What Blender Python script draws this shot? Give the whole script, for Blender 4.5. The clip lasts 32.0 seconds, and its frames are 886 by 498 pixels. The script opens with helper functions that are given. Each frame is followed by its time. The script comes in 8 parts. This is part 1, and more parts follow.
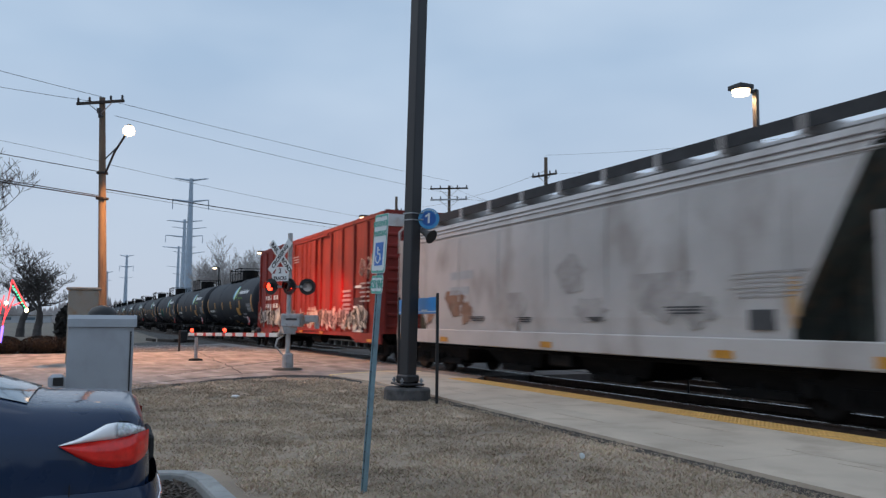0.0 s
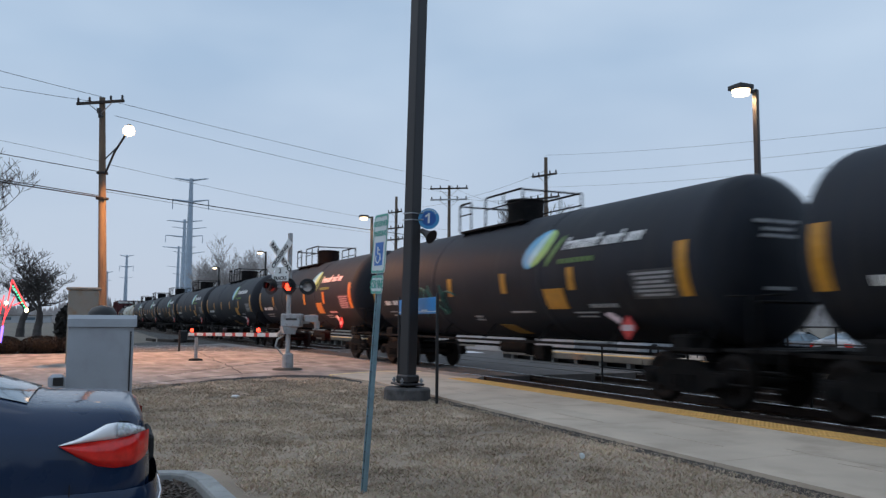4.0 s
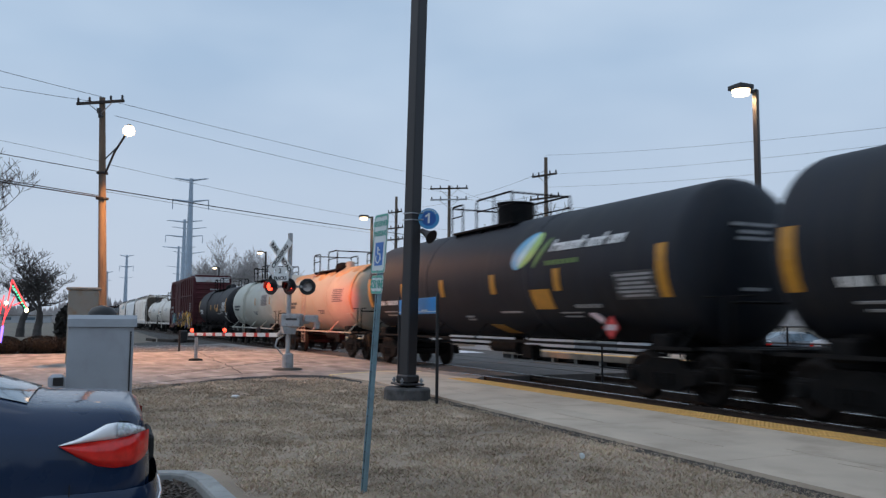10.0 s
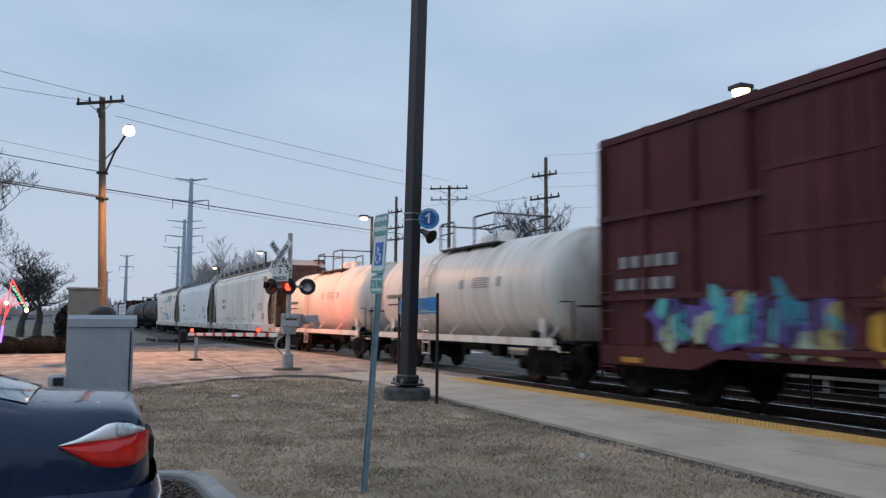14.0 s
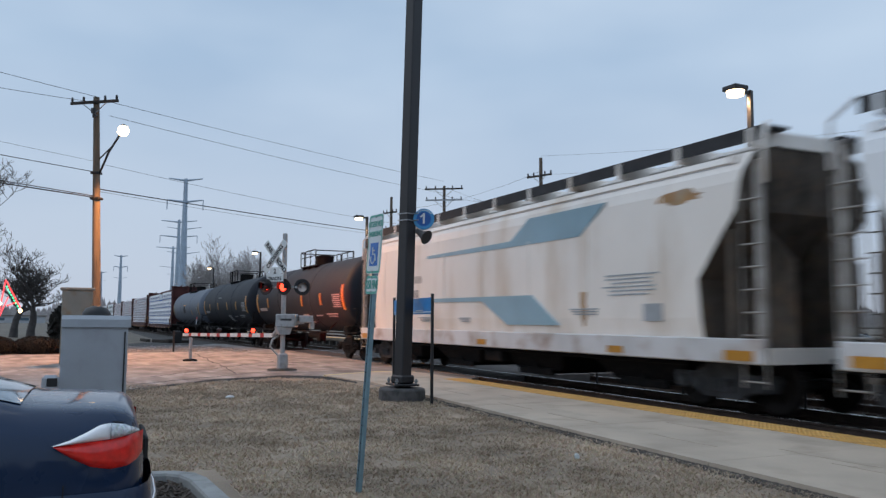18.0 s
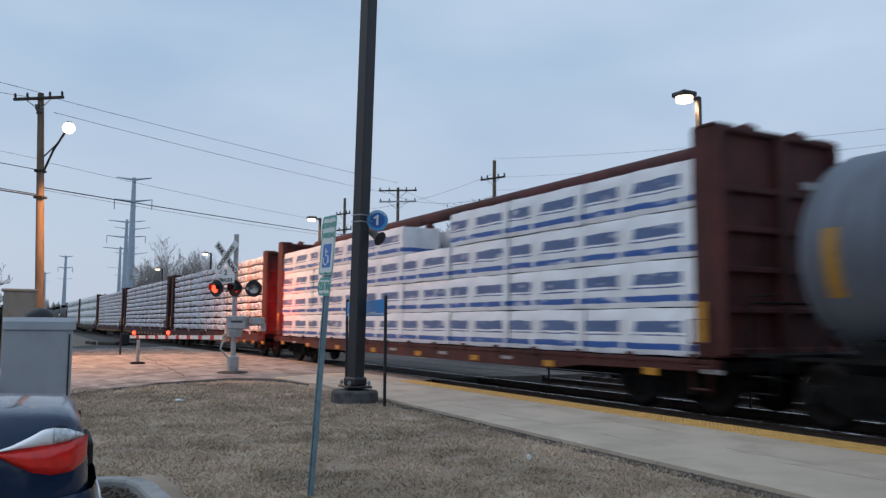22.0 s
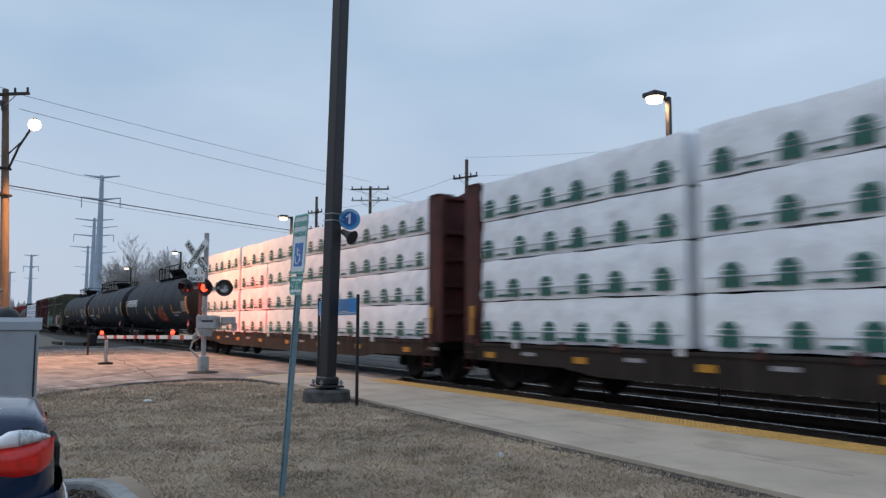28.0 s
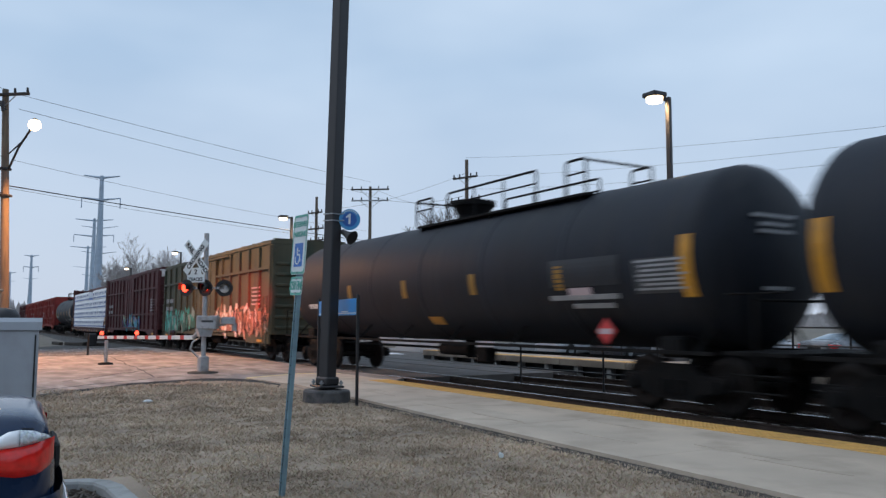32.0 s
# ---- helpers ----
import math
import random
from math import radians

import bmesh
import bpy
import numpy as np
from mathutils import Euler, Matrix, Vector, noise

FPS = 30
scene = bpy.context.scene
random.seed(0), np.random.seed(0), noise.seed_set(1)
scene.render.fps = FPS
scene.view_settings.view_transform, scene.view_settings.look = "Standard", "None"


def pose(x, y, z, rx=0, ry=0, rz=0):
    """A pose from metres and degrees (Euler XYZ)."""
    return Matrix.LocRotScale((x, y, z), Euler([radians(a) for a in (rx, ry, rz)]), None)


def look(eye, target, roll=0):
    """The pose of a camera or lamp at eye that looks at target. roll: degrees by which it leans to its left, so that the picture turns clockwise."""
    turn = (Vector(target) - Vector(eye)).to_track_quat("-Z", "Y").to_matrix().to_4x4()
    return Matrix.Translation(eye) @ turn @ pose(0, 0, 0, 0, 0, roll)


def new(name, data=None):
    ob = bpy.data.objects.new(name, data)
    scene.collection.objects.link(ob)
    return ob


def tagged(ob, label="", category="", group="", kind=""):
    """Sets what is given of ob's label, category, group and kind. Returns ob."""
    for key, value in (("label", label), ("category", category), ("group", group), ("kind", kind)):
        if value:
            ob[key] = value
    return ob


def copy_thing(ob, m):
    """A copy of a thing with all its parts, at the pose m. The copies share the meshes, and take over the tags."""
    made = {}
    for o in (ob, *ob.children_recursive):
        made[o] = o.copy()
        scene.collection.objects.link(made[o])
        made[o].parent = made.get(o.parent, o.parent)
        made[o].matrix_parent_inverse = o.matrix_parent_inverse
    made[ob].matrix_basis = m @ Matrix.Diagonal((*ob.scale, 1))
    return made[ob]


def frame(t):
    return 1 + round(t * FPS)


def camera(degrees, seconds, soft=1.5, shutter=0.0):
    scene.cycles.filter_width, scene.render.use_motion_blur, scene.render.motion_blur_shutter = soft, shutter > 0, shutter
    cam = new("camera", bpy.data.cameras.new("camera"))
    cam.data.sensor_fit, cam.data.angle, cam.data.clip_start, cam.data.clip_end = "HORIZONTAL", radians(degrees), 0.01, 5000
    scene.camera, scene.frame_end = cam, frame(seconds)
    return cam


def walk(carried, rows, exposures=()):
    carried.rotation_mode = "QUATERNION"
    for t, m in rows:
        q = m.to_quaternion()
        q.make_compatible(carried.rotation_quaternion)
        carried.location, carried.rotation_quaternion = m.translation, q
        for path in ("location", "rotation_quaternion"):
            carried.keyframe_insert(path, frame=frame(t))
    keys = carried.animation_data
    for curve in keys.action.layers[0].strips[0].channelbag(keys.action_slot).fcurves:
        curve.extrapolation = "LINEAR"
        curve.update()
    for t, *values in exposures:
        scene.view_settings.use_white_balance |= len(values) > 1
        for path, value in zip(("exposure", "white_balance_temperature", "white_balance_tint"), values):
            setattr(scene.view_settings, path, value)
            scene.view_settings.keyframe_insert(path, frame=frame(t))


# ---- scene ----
# Plan: x runs along the railway (the train travels towards +x), y across it, z up from the top of the rails.
EYE = (0.0, 0.0, 1.514)
cam = camera(57.8, 32.0, soft=1.35, shutter=0.38)


def aim(yaw, pitch):
    """A point ahead of the eye: yaw from the way against the train, to its right, and pitch, degrees."""
    a, b = radians(yaw), radians(pitch)
    return EYE[0] - 20 * math.cos(a) * math.cos(b), EYE[1] + 20 * math.sin(a) * math.cos(b), EYE[2] + 20 * math.sin(b)


walk(cam, [
    (0, look(EYE, aim(25.128, 5.109), 0.374)),
    (17, look(EYE, aim(25.128, 5.109), 0.374)),
    (17.1, look(EYE, aim(25.25, 5.12), 0.37)),
    (17.2, look(EYE, aim(25.4, 5.13), 0.36)),
    (17.5, look(EYE, aim(25.481, 5.139), 0.355)),
    (18, look(EYE, aim(25.486, 5.14), 0.372)),
    (18.5, look(EYE, aim(25.664, 5.154), 0.391)),
    (18.8, look(EYE, aim(25.88, 5.168), 0.45)),
    (19, look(EYE, aim(26.109, 5.185), 0.512)),
    (19.1, look(EYE, aim(26.6, 5.188), 0.49)),
    (19.2, look(EYE, aim(27.25, 5.194), 0.46)),
    (19.3, look(EYE, aim(27.77, 5.2), 0.42)),
    (19.4, look(EYE, aim(28.26, 5.207), 0.38)),
    (19.5, look(EYE, aim(28.69, 5.213), 0.345)),
    (19.7, look(EYE, aim(28.89, 5.213), 0.29)),
    (20, look(EYE, aim(28.894, 5.213), 0.285)),
    (20.5, look(EYE, aim(28.868, 5.233), 0.326)),
    (21, look(EYE, aim(28.84, 5.25), 0.338)),
    (22, look(EYE, aim(28.81, 5.288), 0.325)),
    (23, look(EYE, aim(28.757, 5.33), 0.357)),
    (24, look(EYE, aim(28.745, 5.345), 0.36)),
    (25, look(EYE, aim(28.728, 5.375), 0.378)),
    (25.5, look(EYE, aim(28.735, 5.378), 0.39)),
    (27.5, look(EYE, aim(30.782, 5.228), 0.146)),
    (28, look(EYE, aim(30.79, 5.215), 0.146)),
    (28.5, look(EYE, aim(30.795, 5.188), 0.115)),
    (29, look(EYE, aim(30.789, 5.228), 0.136)),
    (32, look(EYE, aim(30.789, 5.23), 0.136)),
], [(0, 0.0), (31.2, 0.0), (32, 0.14)])

TRACK_1, TRACK_2 = 11.33, 15.05      # track centre lines
SPEED = 18.2                         # of the train, m/s

# ---- light ----
world = bpy.data.worlds.new("dusk")
scene.world = world
world.use_nodes = True
wn, wl = world.node_tree.nodes, world.node_tree.links
wn.clear()
w_out = wn.new("ShaderNodeOutputWorld")
w_bg = wn.new("ShaderNodeBackground")
w_sky = wn.new("ShaderNodeTexSky")
w_sky.sky_type, w_sky.sun_disc = "NISHITA", False
w_sky.sun_elevation, w_sky.sun_rotation = radians(8), radians(200)
w_gain = wn.new("ShaderNodeMix")
w_gain.data_type, w_gain.blend_type = "RGBA", "MULTIPLY"
w_gain.inputs["Factor"].default_value = 1.0
w_gain.inputs["B"].default_value = (0.10, 0.10, 0.10, 1)
w_co = wn.new("ShaderNodeTexCoord")
w_map = wn.new("ShaderNodeMapping")
w_map.inputs["Scale"].default_value = (1.2, 1.2, 3.2)
w_noise = wn.new("ShaderNodeTexNoise")
w_noise.inputs["Scale"].default_value = 2.2
w_noise.inputs["Detail"].default_value = 3.0
w_ramp = wn.new("ShaderNodeValToRGB")
w_ramp.color_ramp.elements[0].position, w_ramp.color_ramp.elements[0].color = 0.33, (0.415, 0.560, 0.755, 1)
w_ramp.color_ramp.elements[1].position, w_ramp.color_ramp.elements[1].color = 0.72, (0.545, 0.680, 0.855, 1)
w_sep = wn.new("ShaderNodeSeparateXYZ")
w_hor = wn.new("ShaderNodeValToRGB")
w_hor.color_ramp.elements[0].position, w_hor.color_ramp.elements[0].color = 0.0, (1, 1, 1, 1)
w_hor.color_ramp.elements[1].position, w_hor.color_ramp.elements[1].color = 0.30, (0, 0, 0, 1)
w_low = wn.new("ShaderNodeMix")
w_low.data_type = "RGBA"
w_low.inputs["B"].default_value = (0.545, 0.625, 0.765, 1)
w_mix = wn.new("ShaderNodeMix")
w_mix.data_type = "RGBA"
w_mix.inputs["Factor"].default_value = 0.92
wl.new(w_co.outputs["Generated"], w_map.inputs["Vector"])
wl.new(w_map.outputs["Vector"], w_noise.inputs["Vector"])
wl.new(w_noise.outputs["Fac"], w_ramp.inputs["Fac"])
wl.new(w_co.outputs["Generated"], w_sep.inputs["Vector"])
wl.new(w_sep.outputs["Z"], w_hor.inputs["Fac"])
wl.new(w_hor.outputs["Color"], w_low.inputs["Factor"])
wl.new(w_ramp.outputs["Color"], w_low.inputs["A"])
wl.new(w_sky.outputs["Color"], w_gain.inputs["A"])
wl.new(w_gain.outputs["Result"], w_mix.inputs["A"])
wl.new(w_low.outputs["Result"], w_mix.inputs["B"])
wl.new(w_mix.outputs["Result"], w_bg.inputs["Color"])
w_bg.inputs["Strength"].default_value = 1.0
wl.new(w_bg.outputs["Background"], w_out.inputs["Surface"])

sun = new("sun", bpy.data.lights.new("sun", "SUN"))
sun.data.energy, sun.data.angle, sun.data.color = 0.5, radians(60), (0.93, 0.96, 1.0)
sun.matrix_world = look((0, 0, 50), (20, 30, 0))


def lamp(name, kind, place, watts, colour, size=0.1, target=None, spot=120):
    """A lamp of the place: a street lamp, a platform lamp or a signal lamp."""
    ob = new(name, bpy.data.lights.new(name, kind))
    ob.data.energy, ob.data.color = watts, colour
    ob.data.shadow_soft_size = size
    if kind == "SPOT":
        ob.data.spot_size, ob.data.spot_blend = radians(spot), 1.0 if spot < 60 else 0.6
    ob.matrix_world = look(place, target) if target else Matrix.Translation(place)
    return ob


SODIUM = (1.0, 0.42, 0.14)
lamp("street_lamp_light", "SPOT", (-34.9, 2.3, 9.05), 5800, SODIUM, 0.15, (-33.6, 4.4, 0), 134)
lamp("platform_lamp_light", "SPOT", (-17.9, 18.6, 8.5), 900, (1.0, 0.62, 0.33), 0.15, (-17.9, 18.2, 0), 150)
lamp("platform_lamp_light", "SPOT", (-51.0, 18.6, 8.5), 900, (1.0, 0.62, 0.33), 0.15, (-51.0, 18.2, 0), 150)
lamp("signal_lamp_light", "SPOT", (-24.6, 7.0, 2.60), 4800, (1.0, 0.03, 0.02), 0.1, (-31.6, 9.75, 2.30), 27)


# ---- materials ----
def mat(name, base, rough=0.6, metal=0.0, var=0.2, scale=3.0, grain=40.0, bump=0.15, second=None, stretch=(1, 1, 1), island=0.0, coat=0.0, streak=0.0, spec=0.5):
    """A surface with a base colour, variation at two sizes, fine relief, and wear. second: a colour of stains."""
    m = bpy.data.materials.new(name)
    m.use_nodes = True
    n, l = m.node_tree.nodes, m.node_tree.links
    b = n["Principled BSDF"]
    co = n.new("ShaderNodeTexCoord")
    mp = n.new("ShaderNodeMapping")
    mp.inputs["Scale"].default_value = stretch
    l.new(co.outputs["Object"], mp.inputs["Vector"])
    big, fine = n.new("ShaderNodeTexNoise"), n.new("ShaderNodeTexNoise")
    big.inputs["Scale"].default_value, big.inputs["Detail"].default_value = scale, 5.0
    fine.inputs["Scale"].default_value, fine.inputs["Detail"].default_value = grain, 3.0
    l.new(mp.outputs["Vector"], big.inputs["Vector"])
    l.new(co.outputs["Object"], fine.inputs["Vector"])
    ramp = n.new("ShaderNodeValToRGB")
    dark = [c * (1 - var) for c in base]
    light = [min(1, c * (1 + var)) for c in base]
    ramp.color_ramp.elements[0].position, ramp.color_ramp.elements[0].color = 0.32, (*dark, 1)
    ramp.color_ramp.elements[1].position, ramp.color_ramp.elements[1].color = 0.68, (*light, 1)
    l.new(big.outputs["Fac"], ramp.inputs["Fac"])
    colour = ramp.outputs["Color"]
    if second:
        st = n.new("ShaderNodeTexNoise")
        st.inputs["Scale"].default_value, st.inputs["Detail"].default_value = scale * 1.7, 6.0
        sm = n.new("ShaderNodeMapping")
        sm.inputs["Location"].default_value = (7.3, 2.1, 4.4)
        sm.inputs["Scale"].default_value = (stretch[0] * (1 + 3 * streak), stretch[1], stretch[2] / (1 + 3 * streak))
        l.new(co.outputs["Object"], sm.inputs["Vector"])
        l.new(sm.outputs["Vector"], st.inputs["Vector"])
        sr = n.new("ShaderNodeValToRGB")
        sr.color_ramp.elements[0].position, sr.color_ramp.elements[1].position = 0.5, 0.75
        l.new(st.outputs["Fac"], sr.inputs["Fac"])
        mx = n.new("ShaderNodeMix")
        mx.data_type = "RGBA"
        mx.inputs["B"].default_value = (*second, 1)
        l.new(sr.outputs["Color"], mx.inputs["Factor"])
        l.new(colour, mx.inputs["A"])
        colour = mx.outputs["Result"]
    fm = n.new("ShaderNodeMix")
    fm.data_type, fm.blend_type = "RGBA", "OVERLAY"
    fm.inputs["Factor"].default_value = var * 0.9
    l.new(colour, fm.inputs["A"])
    l.new(fine.outputs["Color"], fm.inputs["B"])
    hs = n.new("ShaderNodeHueSaturation")
    hs.inputs["Saturation"].default_value = 1.0
    l.new(fm.outputs["Result"], hs.inputs["Color"])
    if island:
        g = n.new("ShaderNodeNewGeometry")
        o = n.new("ShaderNodeObjectInfo")
        a = n.new("ShaderNodeMath")
        a.operation = "ADD"
        l.new(g.outputs["Random Per Island"], a.inputs[0])
        l.new(o.outputs["Random"], a.inputs[1])
        r = n.new("ShaderNodeMapRange")
        r.inputs["From Max"].default_value = 2.0
        r.inputs["To Min"].default_value, r.inputs["To Max"].default_value = 1 - island, 1 + island
        l.new(a.outputs[0], r.inputs["Value"])
        l.new(r.outputs["Result"], hs.inputs["Value"])
    l.new(hs.outputs["Color"], b.inputs["Base Color"])
    rr = n.new("ShaderNodeMapRange")
    rr.inputs["To Min"].default_value, rr.inputs["To Max"].default_value = max(0.02, rough - 0.12), min(1, rough + 0.12)
    l.new(big.outputs["Fac"], rr.inputs["Value"])
    l.new(rr.outputs["Result"], b.inputs["Roughness"])
    b.inputs["Metallic"].default_value = metal
    b.inputs["Specular IOR Level"].default_value = spec
    b.inputs["Coat Weight"].default_value = coat
    b.inputs["Coat Roughness"].default_value = 0.05
    if bump:
        bp = n.new("ShaderNodeBump")
        bp.inputs["Strength"].default_value, bp.inputs["Distance"].default_value = bump, 0.02
        l.new(fine.outputs["Fac"], bp.inputs["Height"])
        l.new(bp.outputs["Normal"], b.inputs["Normal"])
    return m


def glow(name, colour, strength):
    m = bpy.data.materials.new(name)
    m.use_nodes = True
    b = m.node_tree.nodes["Principled BSDF"]
    b.inputs["Base Color"].default_value = (*colour, 1)
    b.inputs["Emission Color"].default_value = (*colour, 1)
    b.inputs["Emission Strength"].default_value = strength
    b.inputs["Roughness"].default_value = 0.3
    return m


M_TANK = mat("black_tank_paint", (0.0150, 0.0180, 0.0255), 0.60, 0, 0.35, 0.6, 30, 0.05, (0.024, 0.0245, 0.029), streak=1, spec=0.22)
M_CHARTANK = mat("charcoal_tank_paint", (0.019, 0.019, 0.024), 0.60, 0, 0.25, 0.6, 30, 0.05, (0.034, 0.031, 0.032), streak=1, spec=0.22)
M_GREYTANK = mat("grey_tank_paint", (0.115, 0.135, 0.172), 0.55, 0, 0.16, 0.6, 30, 0.05, (0.075, 0.082, 0.098), streak=1, spec=0.35)
M_WHITETANK = mat("white_tank_paint", (0.72, 0.69, 0.64), 0.45, 0, 0.10, 0.6, 30, 0.05, (0.42, 0.34, 0.26), streak=1)
M_BEIGETANK = mat("beige_tank_paint", (0.36, 0.345, 0.285), 0.6, 0, 0.14, 0.6, 30, 0.05, (0.35, 0.26, 0.17), streak=0)
M_PALETANK = mat("pale_grey_tank_paint", (0.47, 0.49, 0.44), 0.6, 0, 0.10, 0.6, 30, 0.05, (0.40, 0.39, 0.33), streak=0)
M_UNDER = mat("black_grimy_steel", (0.0075, 0.0075, 0.008), 0.85, 0.0, 0.4, 3, 60, 0.3, (0.018, 0.015, 0.014), spec=0.15)
M_WHEEL = mat("worn_wheel_steel", (0.014, 0.011, 0.010), 0.7, 0.1, 0.3, 5, 60, 0.2, spec=0.2)
M_TRUCKGREY = mat("lighter_grey_cast_steel", (0.060, 0.062, 0.066), 0.85, 0.0, 0.4, 3, 50, 0.3, (0.030, 0.026, 0.024), spec=0.2)
M_YELLOW = mat("yellow_reflector", (0.50, 0.225, 0.018), 0.4, 0, 0.15, 6, 60, 0.03)
M_YELLOWDIM = mat("faded_yellow_reflector", (0.33, 0.165, 0.02), 0.5, 0, 0.15, 6, 60, 0.03)
M_WHITE = mat("white_marking", (0.72, 0.72, 0.72), 0.5, 0, 0.12, 6, 60, 0.03)
M_DIMWHITE = mat("faded_marking", (0.30, 0.30, 0.31), 0.5, 0, 0.2, 6, 60, 0.03)
M_DARKMARK = mat("dark_lettering", (0.07, 0.08, 0.09), 0.6, 0, 0.2, 6, 60, 0.03)
M_REDMARK = mat("red_placard", (0.60, 0.05, 0.05), 0.5, 0, 0.1, 6, 60, 0.03)
M_LEAFDIM = mat("dim_green_lettering", (0.12, 0.22, 0.05), 0.5, 0, 0.1, 6, 60, 0.03)
M_LEAFBLUE = mat("blue_emblem", (0.10, 0.36, 0.58), 0.4, 0, 0.1, 6, 60, 0.03)
M_LEAFPALE = mat("pale_blue_emblem", (0.42, 0.62, 0.66), 0.4, 0, 0.1, 6, 60, 0.03)
M_SPRAYAMBER = mat("amber_paint", (0.85, 0.36, 0.03), 0.5, 0, 0.15, 6, 60, 0.02)
M_LEAFGREEN = mat("green_emblem", (0.34, 0.52, 0.14), 0.4, 0, 0.1, 6, 60, 0.03)
M_BOXRED = mat("red_boxcar_paint", (0.235, 0.036, 0.030), 0.65, 0, 0.24, 0.7, 30, 0.08, (0.115, 0.028, 0.026), streak=1, spec=0.2)
M_BOXMAROON = mat("maroon_boxcar_paint", (0.088, 0.026, 0.030), 0.6, 0, 0.2, 0.7, 30, 0.08, (0.098, 0.039, 0.036), streak=1, spec=0.15)
M_BOXDARK = mat("dark_red_boxcar_paint", (0.085, 0.028, 0.03), 0.6, 0, 0.2, 0.7, 30, 0.08, (0.05, 0.02, 0.02), streak=1, spec=0.2)
M_BOXGREEN = mat("green_boxcar_paint", (0.080, 0.075, 0.050), 0.6, 0, 0.2, 0.7, 30, 0.08, (0.03, 0.05, 0.04), streak=1, spec=0.2)
M_HOPGREY = mat("grey_hopper_paint", (0.46, 0.43, 0.415), 0.6, 0, 0.14, 0.50, 30, 0.05, (0.27, 0.225, 0.20), streak=0.12)
M_HOPWHITE = mat("white_hopper_paint", (0.85, 0.86, 0.87), 0.55, 0, 0.05, 0.30, 30, 0.05, (0.76, 0.75, 0.74), streak=0.3)
M_HOPCREAM = mat("cream_hopper_paint", (0.90, 0.825, 0.755), 0.5, 0, 0.08, 0.30, 30, 0.05, (0.66, 0.53, 0.41), streak=0.25)
M_HOPBLUE = mat("blue_hopper_stripe", (0.27, 0.42, 0.50), 0.5, 0, 0.12, 0.6, 30, 0.05)
# rusty brown, darkened: the shade between the cars is put into the colour
M_HOPEND = mat("shade_darkened_brown_hopper_end", (0.105, 0.085, 0.070), 0.8, 0, 0.35, 2, 40, 0.2, (0.17, 0.115, 0.078), spec=0.2)
M_ENDPOST = mat("dirty_pale_post_paint", (0.36, 0.335, 0.31), 0.7, 0, 0.25, 2, 40, 0.1, (0.20, 0.16, 0.13), spec=0.2)
M_PANELGREY = mat("grey_data_panel", (0.045, 0.046, 0.05), 0.6, 0, 0.2, 3, 60, 0.02)
M_PATCHBLUE = mat("repainted_patch", (0.017, 0.021, 0.028), 0.4, 0, 0.2, 1, 60, 0.02)
M_GRATING = mat("dark_roof_walk", (0.040, 0.040, 0.043), 0.7, 0.1, 0.3, 3, 60, 0.2, spec=0.3)
M_SILLWHITE = mat("white_sill_paint", (0.62, 0.61, 0.61), 0.5, 0, 0.12, 1, 30, 0.05, (0.35, 0.25, 0.2))
M_FLATRED = mat("oxide_red_car_paint", (0.082, 0.025, 0.023), 0.7, 0, 0.35, 1.6, 30, 0.1, (0.032, 0.017, 0.016), streak=1, spec=0.3)
M_WRAP = mat("white_lumber_wrap", (0.85, 0.86, 0.89), 0.42, 0, 0.08, 1.5, 7, 1.0, (0.74, 0.75, 0.80))
M_WRAPGREEN = mat("green_wrap_print", (0.012, 0.100, 0.076), 0.5, 0, 0.15, 4, 30, 0.1)
M_WRAPGREY = mat("grey_wrap_print", (0.36, 0.38, 0.40), 0.5, 0, 0.15, 4, 30, 0.1)
M_FLATDARK = mat("grimy_black_brown_steel", (0.026, 0.020, 0.018), 0.75, 0, 0.4, 1.6, 30, 0.1, (0.055, 0.046, 0.040), streak=1, spec=0.2)
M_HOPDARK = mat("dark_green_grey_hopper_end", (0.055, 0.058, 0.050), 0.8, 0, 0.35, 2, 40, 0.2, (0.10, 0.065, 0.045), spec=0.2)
M_RUSTSTAIN = mat("rust_stain", (0.215, 0.115, 0.075), 0.85, 0, 0.35, 2.2, 40, 0.1, (0.30, 0.20, 0.15))
M_TANSTAIN = mat("tan_rust_bloom", (0.44, 0.25, 0.115), 0.8, 0, 0.35, 1.6, 40, 0.1, (0.40, 0.34, 0.25))
M_SMUDGE = mat("grey_smudge", (0.335, 0.305, 0.29), 0.75, 0, 0.25, 2.2, 40, 0.1, (0.42, 0.39, 0.375))
# near-black colour that holds the shade of the gaps between lumber tiers
M_GAP = mat("painted_gap_shade", (0.018, 0.015, 0.014), 0.95, 0, 0.3, 4, 30, 0.1, spec=0.1)


